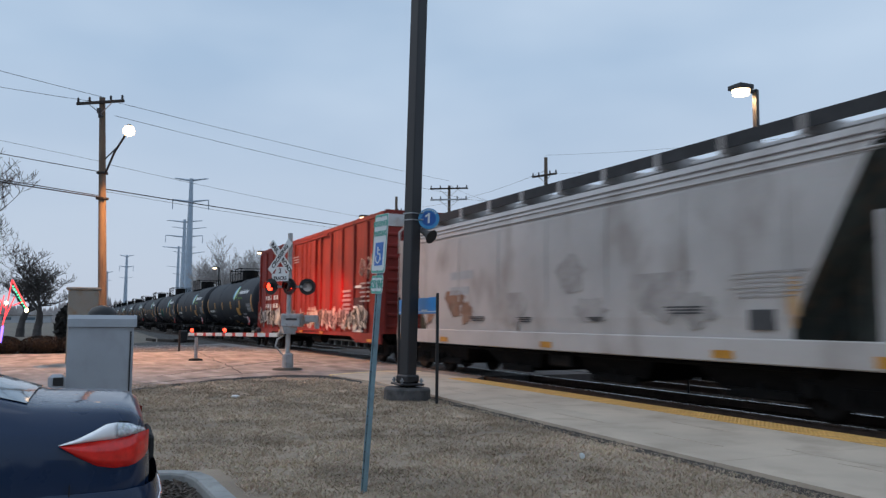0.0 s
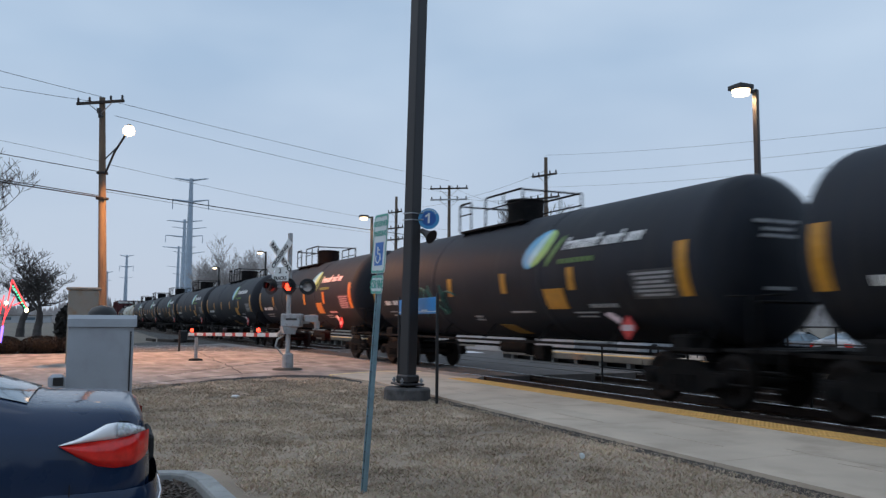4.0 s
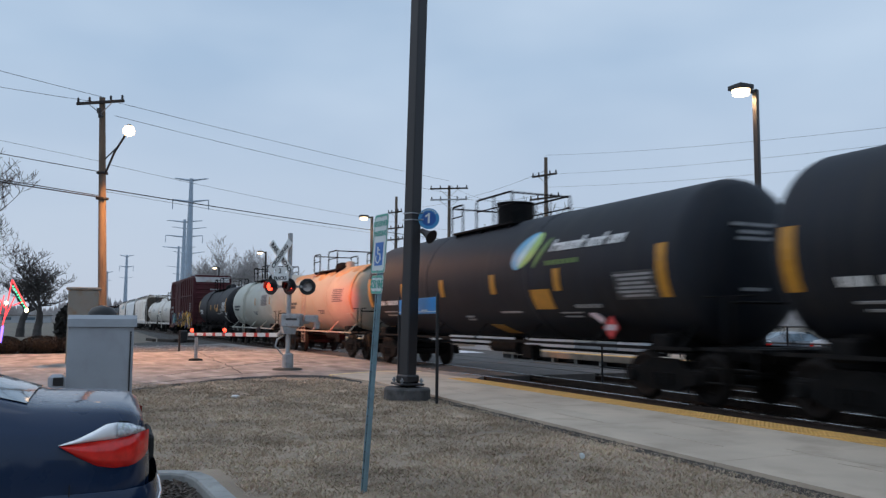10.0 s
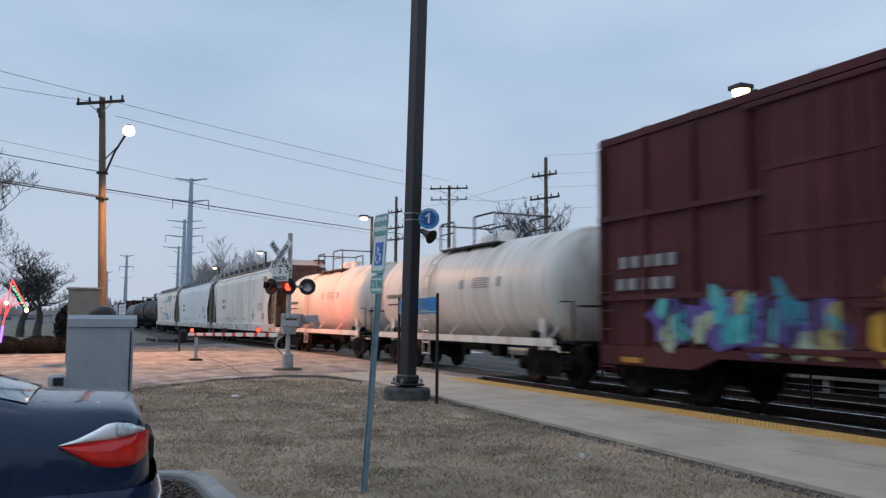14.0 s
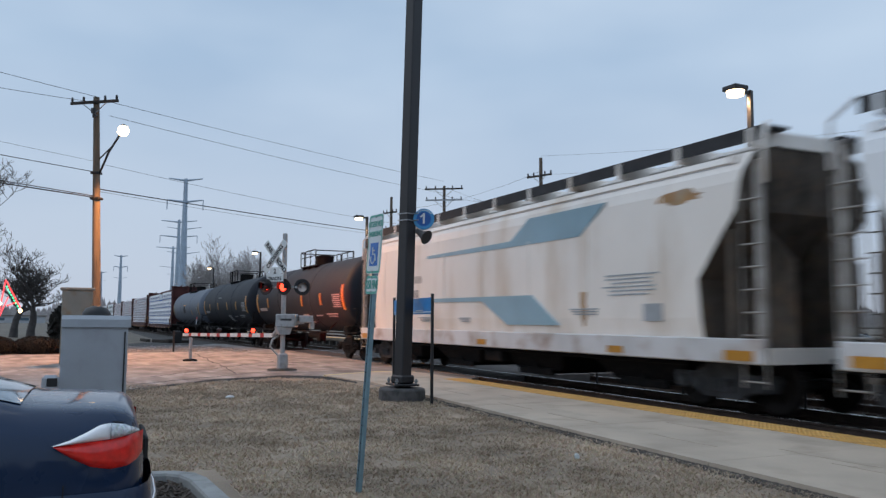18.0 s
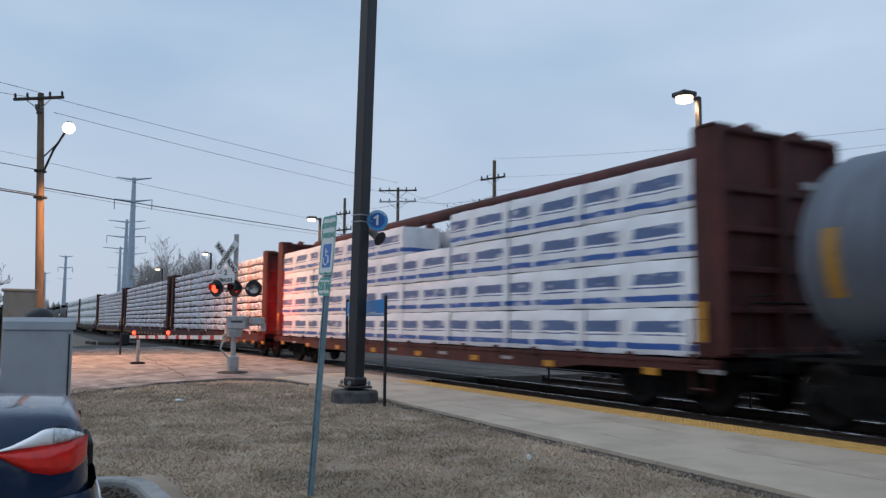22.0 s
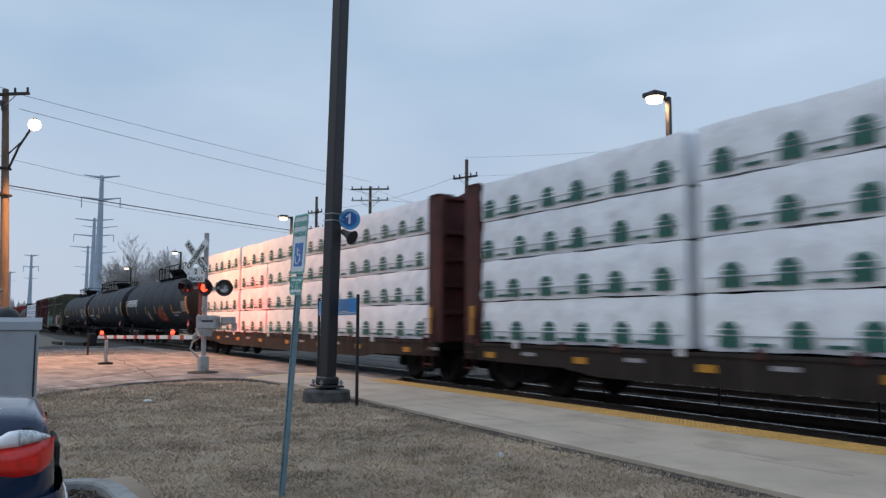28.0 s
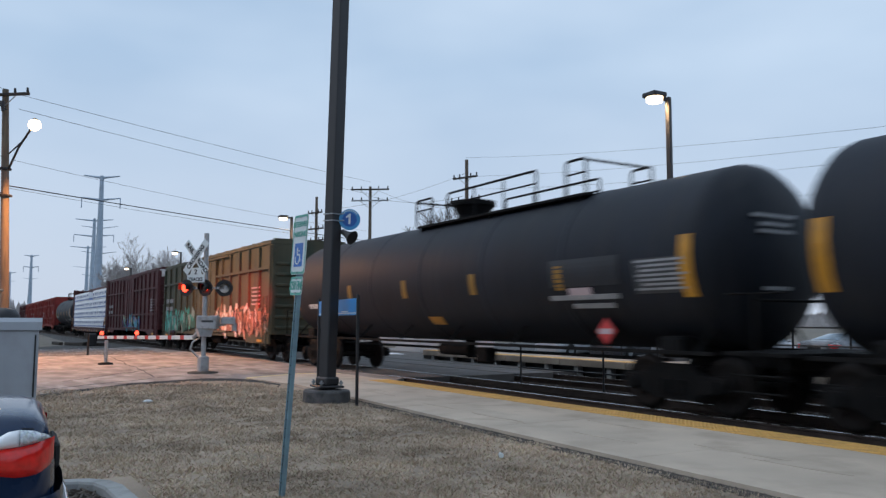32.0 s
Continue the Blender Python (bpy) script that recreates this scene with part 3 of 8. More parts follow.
        for k in range(2):
            tall("data_line", 4.35, -38 - 4 * k, -36.8 - 4 * k, 0.85 - 0.2 * k, M_DIMWHITE)
        tall("data_line", 1.75, -37, -35.2, 1.0, M_DIMWHITE)
        for k in range(2):
            tall("data_line", -0.68, -42 - 4 * k, -40 - 4 * k, 0.42, M_DIMWHITE)
        for i in range(11):
            if i != 3:
                tall("lettering", -6.95 + i * 0.175, -24, -18.5, 0.12, M_WHITE, "white lettering, not legible")
        tall("data_panel", -4.55, -25, -15, 0.48, M_PANELGREY)
        for k in range(2):
            tall("data_line", -6.1, -34 - 5 * k, -32.5 - 5 * k, 1.5 - 0.25 * k, M_DIMWHITE)
        s = Shape().box(5.70, -1.20, 1.40, 0.36, 0.03, 0.36, pose(0, 0, 0, 0, 45), c=0.01)
        placard = part("hazard_placard", s, M_REDMARK, car, "red and white hazard diamond")
        part("placard_bar", Shape().box(5.70, -1.22, 1.40, 0.34, 0.02, 0.12), M_PINKMARK, placard)
        part("sticker", Shape().box(5.25, -1.22, 1.62, 0.5, 0.02, 0.12, pose(0, 0, 0, 0, 22)), M_PINKMARK, car)
    elif style in ("plain", "late", "grey"):
        plain_bands = {"plain": 7.30, "grey": 7.32, "late": 8.68}[style]
        for x in (plain_bands, -plain_bands):
            tall("reflector", x, -26, 11, 0.24, M_YELLOW if style != "grey" else M_YELLOWDIM, "tall yellow reflective band")
        px, wide_p = {"plain": (6.50, 1.05), "grey": (6.52, 0.98), "late": (8.10, 1.15)}[style]
        if flip < 0:
            px = 6.9
        part("data_panel", shell_plate(px - wide_p / 2, px + wide_p / 2, -23, -1, r, zc, lift=0.006), M_PANELGREY, car, "small grey panel of data lines")
        for k in range(7):
            tall("data_line", px + 0.04 * (k % 2), -3.4 - 2.9 * k, -2.0 - 2.9 * k, wide_p - 0.06 - 0.11 * (k % 3), M_DIMWHITE)
        if style == "plain":
            for x in (-4.9, -1.72, 1.50, 4.37):
                tall("reflector", x, -17, 1.2, 0.22, M_YELLOWDIM)
            for k in range(4):
                part("data_line", shell_plate(1.15 + 0.12 * k, 2.0 + 0.08 * k, -34 - 5 * k, -31.5 - 5 * k, r, zc), M_DIMWHITE, car)
            tall("data_line", 3.58, -35.5, -33.5, 0.86, M_DIMWHITE)
            for k in range(2):
                tall("data_line", 5.40, -33 - 4 * k, -31 - 4 * k, 1.45 - 0.3 * k, M_DIMWHITE)
            tall("data_line", -1.15, 13.2, 14.8, 0.85, M_DIMWHITE)
            for i in range(8):
                tall("lettering", -6.7 + i * 0.19, -23, -17, 0.13, M_DIMWHITE, "white lettering, not legible")
        elif style == "grey":
            tall("reflector", 3.6, -27, -10, 0.2, M_YELLOWDIM)
            part("stripe", shell_plate(-0.9, 0.35, 5.6, 7.6, r, zc), M_SPRAYAMBER, car, "bright orange stripe")
            part("stain", shell_blob(-0.3, -8, 0.62, 12, r, zc, 0.0, 0.010), M_CHARTANK, car, "dark smear below the stripe")
            part("sticker", Shape().box(5.6, -1.30, 1.62, 0.34, 0.03, 0.16), M_REDMARK, car)
            part("stain", Shape().box(5.5, -1.32, 1.32, 0.42, 0.03, 0.42, c=0.01), M_WRAPGREY, car, "pale worn plate")
        elif "lettered" in label:
            for x in (-5.05, -1.98, 0.77, 3.0, 5.3):
                tall("reflector", x, -24.5, -7, 0.20, M_YELLOWDIM)
            tall("data_line", 6.35, -24.5, -21.5, 1.65, M_DIMWHITE)
            tall("data_line", 5.95, -30.5, -27.8, 0.95, M_DIMWHITE)
        elif flip < 0:
            for x in (-5.37, -2.23, 0.63, 3.5):
                tall("reflector", x, -17, 1.8, 0.25, M_YELLOW)
            tall("placard", -2.97, -31.5, -19.5, 0.80, M_YELLOW, "yellow oblong placard")
            tall("sticker", -4.12, -31, -20, 0.28, M_DIMWHITE)
            for k in range(2):
                tall("data_line", -0.65, -9 - 5 * k, -7 - 5 * k, 0.42, M_DIMWHITE)
            for i in range(10):
                if i != 3:
                    tall("lettering", -7.6 + i * 0.21, -25, -19.5, 0.15, M_WHITE, "white lettering, not legible")
            for k in range(2):
                tall("data_line", -6.5, -33 - 4.5 * k, -31 - 4.5 * k, 1.5 - 0.3 * k, M_DIMWHITE)
        else:
            for x in (-4.2, -0.8, 2.45, 5.50):
                tall("reflector", x, -18, -1, 0.22, M_YELLOWDIM)
            tall("placard", 0.30, -47, -38, 0.60, M_YELLOW, "yellow oblong placard")
            tall("patch", 6.2, -16, 3, 1.9, M_PATCHBLUE, "dark repainted patch")
            tall("sticker", 6.05, -25, -17, 0.62, M_PINKMARK, "pale pink sticker")
            tall("data_line", 6.1, -25.5, -22, 1.9, M_DIMWHITE)
            tall("data_line", 6.3, -32, -28.5, 1.1, M_DIMWHITE)
            for i in range(8):
                tall("lettering", -7.5 + i * 0.21, -25, -19.5, 0.15, M_WHITE, "white lettering, not legible")
        if style == "late":
            hx = 7.85 if "lettered" in label else 6.45
            placard = part("hazard_placard", Shape().box(hx, -1.20, 1.36, 0.36, 0.03, 0.36, pose(0, 0, 0, 0, 45), c=0.01), M_REDMARK, car, "red hazard diamond")
            part("placard_bar", Shape().box(hx, -1.218, 1.36, 0.34, 0.02, 0.10), M_PINKMARK, placard)
    elif style == "small":
        e = hs - 0.3
        dark = paint in (M_BEIGETANK, M_PALETANK)
        if dark:
            for k in range(2):
                for i in range(9 - 2 * k):
                    tall("lettering", -e + 0.9 + i * 0.2, -9 - 7 * k, -4 - 7 * k, 0.14, M_DARKMARK, "dark lettering, not legible")
            part("data_panel", shell_plate(e - 2.7, e - 1.2, -8, 16, r, zc, lift=0.006), M_SMUDGE, car, "worn panel of data lines")
            for k in range(7):
                tall("data_line", e - 1.95, 12 - 3.2 * k, 13.6 - 3.2 * k, 1.35 - 0.15 * (k % 3), M_DARKMARK)
            for k in range(3):
                tall("data_line", e - 4.4, -22 - 3 * k, -20.6 - 3 * k, 1.0 - 0.2 * k, M_DARKMARK)
            for x in (-hs + 1.1, hs - 1.1):
                part("saddle", shell_plate(x - 0.28, x + 0.28, -62, -28, r, zc, lift=0.05), paint, car, "pale saddle plate")
        if paint is M_BEIGETANK:
            rnd = random.Random(6)
            for k in range(17):
                x = -hs + 0.9 + (2 * hs - 1.6) * k / 16
                part("rust_bloom", shell_blob(x, rnd.uniform(52, 68), rnd.uniform(0.35, 0.75), rnd.uniform(8, 20), r, zc, 0.0, 0.004 + 0.0006 * (k % 5)), M_TANSTAIN, car, "orange rust bloom along the top")
            for k in range(4):
                tall("rust_streak", hs - 0.72 + 0.05 * k, -8 - 6 * k, 50, 0.10, M_TANSTAIN, "rust streak beside the head")
        elif paint is M_PALETANK:
            part("faded_print", shell_blob(e - 2.9, 40, 1.5, 8, r, zc, 0.0, 0.006), M_WRAPGREY, car, "faded blue-grey print")
            tall("data_line", e - 3.0, 27, 28.5, 3.2, M_WRAPGREY)
            for x in (e - 0.6, e - 4.2):
                tall("rust_streak", x, -6, 10, 0.22, M_TANSTAIN)
        else:
            for x in (e - 0.45, -e + 0.35):
                tall("reflector", x, -16, 22, 0.20, M_YELLOW, "tall yellow reflective band")
            part("data_panel", shell_plate(e - 1.85, e - 0.62, -14, 12, r, zc, lift=0.006), M_PANELGREY, car, "grey panel of data lines")
            for k in range(8):
                tall("data_line", e - 1.24 + 0.04 * (k % 2), -12 + 2.9 * k, -10.2 + 2.9 * k, 1.15 - 0.13 * (k % 3), M_WHITE)
            tall("placard", 2.35, -14, -3, 0.62, M_YELLOW, "yellow square placard")
            for x in (-0.15, 1.55, 2.80):
                tall("reflector", x, -8, 6, 0.20, M_YELLOW)
            for k in range(3):
                tall("data_line", 4.0 + 0.06 * k, -10 - 5 * k, -6.5 - 5 * k, 0.85 - 0.08 * k, M_DIMWHITE)
            tall("data_line", 3.0, -22.5, -20, 1.5, M_DIMWHITE)
            for k in range(2):
                for i in range(7 - k):
                    tall("lettering", -e + 1.0 + i * 0.19, -12 - 8 * k, -6.5 - 8 * k, 0.13, M_WHITE, "white lettering, not legible")
            for k in range(5):
                tall("sticker", 5.05 + 0.11 * k, -34 - 6.5 * k, -29 - 6.5 * k, 0.40, M_WHITE)
            tall("sticker", e - 0.55, -26, -18, 0.34, M_WHITE)
    elif style == "white":
        e = hs - 0.3
        tall("reflector", -e + 0.3, -12, 16, 0.10, M_YELLOW)
        for i in range(8):
            tall("lettering", -e + 0.9 + i * 0.22, -4, 1, 0.15, M_DARKMARK)
        tall("data_line", -e + 1.6, -13, -11, 1.5, M_DARKMARK)
        for x in (0.9, 3.0):
            tall("data_line", x, 2, 12, 0.22, M_DIMWHITE)
        for k in range(5):
            tall("data_line", 2.0, 2 + 2.4 * k, 3.2 + 2.4 * k, 0.9, M_DIMWHITE)
        for x in (-e + 0.8, e - 0.8):
            for y in (-1.3, 1.3):
                part("support_leg", Shape().box(x, y * 0.9, 1.3, 0.25, 0.1, 0.9), paint, car)
    return car


def boxcar(name, label, length, paint, graffiti, top=5.16, white_top=True, panels=12, door_at=0.0, style="ribbed", z0=0.70):
    """A boxcar: ribbed sides, doors, ends and roof."""
    car = thing(name, label, "boxcar", group="boxcars of the train")
    running_gear(car, length)
    body, hw = length - 1.75, 1.52
    hb = body / 2
    part("body", Shape().box(0, 0, (1.05 + top - 0.12) / 2, body, hw * 2 - 0.04, top - 0.12 - 1.05, c=0.03), paint, car)
    s = Shape()
    s.prism([(-hw - 0.03, top - 0.20), (-hw - 0.03, top - 0.06), (0, top), (hw + 0.03, top - 0.06), (hw + 0.03, top - 0.20)], "x", -hb - 0.03, hb + 0.03)
    roof = part("roof", s, paint, car, "flat ribbed metal roof")
    rib = Shape().box(0, 0, 0, 0.08, 2.9, 0.05).mesh("roof_rib", paint)
    for i in range(panels + 1):
        part("roof_rib", rib, None, roof, m=pose(-hb + body * i / panels, 0, top - 0.02))
    door_w = 3.4 if style == "ribbed" else 3.0
    for i in range(panels + 1):
        x = -hb + 0.06 + (body - 0.12) * i / panels
        if abs(x - door_at) < door_w / 2 + 0.05:
            continue
        for y in (-hw - 0.02, hw + 0.02):
            part("side_post", Shape().box(x, y, (1.05 + top - 0.25) / 2, 0.13, 0.10, top - 0.25 - 1.05, c=0.015), paint, car)
    for y in (-hw - 0.03, hw + 0.03):
        s = Shape().box(door_at, y, (1.15 + top - 0.35) / 2, door_w, 0.08, top - 0.35 - 1.15, c=0.01)
        door = part("door", s, paint, car, "sliding side door")
        for x in (-door_w / 2 + 0.03, -door_w / 4, 0, door_w / 4, door_w / 2 - 0.03):
            part("door_rib", Shape().box(door_at + x, y * 1.03, (1.15 + top - 0.35) / 2, 0.07, 0.05, top - 0.5 - 1.15, c=0.012), paint, door)
        for z in (1.9, 2.9, 3.9):
            part("door_rib", Shape().box(door_at, y * 1.028, z, door_w - 0.1, 0.04, 0.07, c=0.01), paint, door)
        for x in (-0.35, 0.35):
            part("lock_rod", Shape().tube((door_at + x, y * 1.07, 1.2), (door_at + x, y * 1.07, top - 0.4), 0.025), paint, door)
        part("lock_handle", Shape().box(door_at + 0.2, y * 1.075, 1.75, 0.5, 0.05, 0.06, c=0.01), paint, door)
        for z in (top - 0.30, 1.10):
            part("door_track", Shape().box(door_at + 0.8, y * 1.04, z, door_w * 1.7, 0.07, 0.09, c=0.01), paint, car)
    # belt rails and sill
    if style == "ribbed":
        for z in (3.55, 1.98):
            for a, b in ((-hb, door_at - door_w / 2), (door_at + door_w / 2, hb)):
                part("belt_rail", Shape().box((a + b) / 2, -hw - 0.05, z, b - a, 0.07, 0.10), paint, car)
    for y in (-hw - 0.02, hw + 0.02):
        s = Shape()
        s.prism([(-hb, 1.07), (hb, 1.07), (hb, z0), (hb - 2.6, z0), (hb - 3.2, 0.92), (-hb + 3.2, 0.92), (-hb + 2.6, z0), (-hb, z0)], "y", y - 0.03, y + 0.03)
        part("side_sill", s, paint, car)
    s = Shape().box(0, 0, 0.98, body - 0.2, 2.6, 0.2)
    s.box(0, 0, 0.82, body, 0.5, 0.3)
    s.tube((-0.9, -0.8, 0.72), (0.5, -0.8, 0.72), 0.2, n=12)
    part("underframe", s, M_UNDER, car)
    for k in (1, -1):
        end = part("end_wall", Shape().box(k * (hb + 0.004), 0, (1.05 + top - 0.2) / 2, 0.05, 2.94, top - 0.22 - 1.05), paint, car, "corrugated steel end")
        for z in [1.3 + 0.40 * i for i in range(9)]:
            if z < top - 0.7:
                part("rib", Shape().box(k * (hb + 0.04), 0, z, 0.10, 2.75, 0.15, c=0.045), paint, end)
        for y in (-hw + 0.06, hw - 0.06):
            part("corner_post", Shape().box(k * (hb + 0.03), y, (1.05 + top - 0.2) / 2, 0.12, 0.14, top - 0.24 - 1.05, c=0.02), paint, end)
        if white_top:
            part("end_band", Shape().box(k * (hb + 0.055), 0, top - 0.36, 0.05, 2.98, 0.42), M_SILLWHITE, car, "white painted band under the roof")
        s = Shape()
        for x in (hb - 0.12, hb - 0.52):
            s.tube((k * x, -hw - 0.12, 0.55), (k * x, -hw - 0.12, 2.5), 0.02)
        for i in range(6):
            s.tube((k * (hb - 0.12), -hw - 0.12, 0.65 + 0.36 * i), (k * (hb - 0.52), -hw - 0.12, 0.65 + 0.36 * i), 0.018)
        part("ladder", s, paint, car)
        part("end_platform", Shape().box(k * (hb + 0.25), 0, 1.05, 0.4, 1.6, 0.05), M_UNDER, car)
        part("reflector", Shape().box(k * (hb - 1.0), -hw - 0.075, z0 + 0.10, 0.55, 0.03, 0.10), M_YELLOW, car)
    for i in range(5):
        for k in range(2):
            part("lettering", Shape().box(-hb + (1.6 if style == "plate" else 0.75) + i * (0.62 if style == "plate" else 0.34) - (0.1 if k else 0), -hw - 0.035, 2.65 - 0.42 * k, 0.30 if style == "plate" else 0.19, 0.03, 0.22), M_WHITE if style == "plate" else M_DIMWHITE, car, "white lettering, not legible")
    for k in range(5):
        part("data_line", Shape().box(hb - 1.7, -hw - 0.035, 2.85 - 0.16 * k, 1.0 - 0.15 * (k % 2), 0.03, 0.06), M_DIMWHITE, car)
    part("end_lettering", Shape().box(hb + 0.09, 0.2, top - 1.2, 0.02, 0.8, 0.12), M_DIMWHITE, car)
    part("end_lettering", Shape().box(hb + 0.09, 0.3, top - 1.75, 0.02, 0.9, 0.16), M_DIMWHITE, car)
    part("end_lettering", Shape().box(hb + 0.09, 0.4, top - 2.2, 0.02, 0.9, 0.16), M_DIMWHITE, car)
    if style == "plate":
        part("patch", Shape().box(hb - 2.45, -hw - 0.022, 1.75, 1.15, 0.03, 1.2), M_BOXDARK, car, "brown repainted patch")
        for k in range(6):
            part("data_line", Shape().box(hb - 3.75, -hw - 0.035, 2.62 - 0.17 * k, 0.95 - 0.1 * (k % 2), 0.03, 0.09), M_DIMWHITE, car)
        for z, w in ((2.75, 0.7), (2.0, 1.05), (1.86, 1.05), (1.50, 0.7), (1.12, 1.05)):
            part("data_line", Shape().box(hb - 2.4, -hw - 0.045, z, w, 0.03, 0.09), M_WHITE, car)
        part("placard", Shape().box(hb - 3.55, -hw - 0.045, 1.30, 0.6, 0.03, 0.2), M_YELLOW, car, "yellow oblong placard")
        for k in range(3):
            part("data_line", Shape().box(-1.55 + 0.06 * k, -hw - 0.125, 4.42 - 0.12 * k, 0.95 - 0.1 * k, 0.02, 0.05), M_DIMWHITE, car)
        for x in (-hb + 5.0, -0.6, 2.6):
            part("reflector", Shape().box(x, -hw - 0.085, 1.0, 0.5, 0.03, 0.10), M_YELLOW, car)
    # sprayed letters in overlapping strokes
    if graffiti and style == "plate":
        part("sprayed_line", scribble(hb - 1.3, 3.45, 2.0, 0.9, 3, -hw - 0.03), M_SPRAYLINE, car, "looping pale spray line")
    for i, (x0, x1, za, zb, tones) in enumerate(graffiti):
        sprayed_piece(car, x0, x1, za, zb, -hw - 0.082, tones, 40 + i + int(length))
    return car


def sprayed_piece(car, x0, x1, za, zb, y, tones, seed):
    """Bulging sprayed letters: an uneven backing, fat strokes in several paints and thin dark outlines."""
    rnd = random.Random(seed)
    n = max(3, int((x1 - x0) / 0.85))
    step = (x1 - x0) / n

    def blob(cx, cz, rx, rz, lift, tone, turn=0.0):
        pts = []
        for k in range(11):
            w = 2 * math.pi * k / 11
            q = 1 + rnd.uniform(-0.32, 0.20)
            u, v = rx * q * math.cos(w), rz * q * math.sin(w)
            pts.append((cx + u * math.cos(turn) - v * math.sin(turn), cz + u * math.sin(turn) + v * math.cos(turn)))
        part("sprayed_patch", Shape().prism(pts, "y", y - lift, y + 0.01), tone, car, "sprayed graffiti, not legible")

    h = zb - za
    for k in range(n):
        cx = x0 + step * (k + 0.5)
        blob(cx + rnd.uniform(-0.1, 0.1), za + h * rnd.uniform(0.42, 0.58), step * 0.70, h * rnd.uniform(0.38, 0.50), 0.002 + 0.0004 * (k % 3), tones[0])
    for k in range(n):
        cx = x0 + step * (k + 0.5)
        for j in range(7):
            blob(cx + rnd.uniform(-0.45, 0.45) * step, za + h * rnd.uniform(0.12, 0.92), step * rnd.uniform(0.09, 0.19), h * rnd.uniform(0.12, 0.30), 0.006 + 0.001 * j, rnd.choice(tones[1:]), rnd.uniform(-0.7, 0.7))
        if rnd.random() < 0.7:
            part("sprayed_line", scribble(cx, za + h * 0.5, step * 1.0, h * 0.9, seed + k, y - 0.012, 2, 0.016), M_SPRAYDARK, car, "dark outline of spray paint")


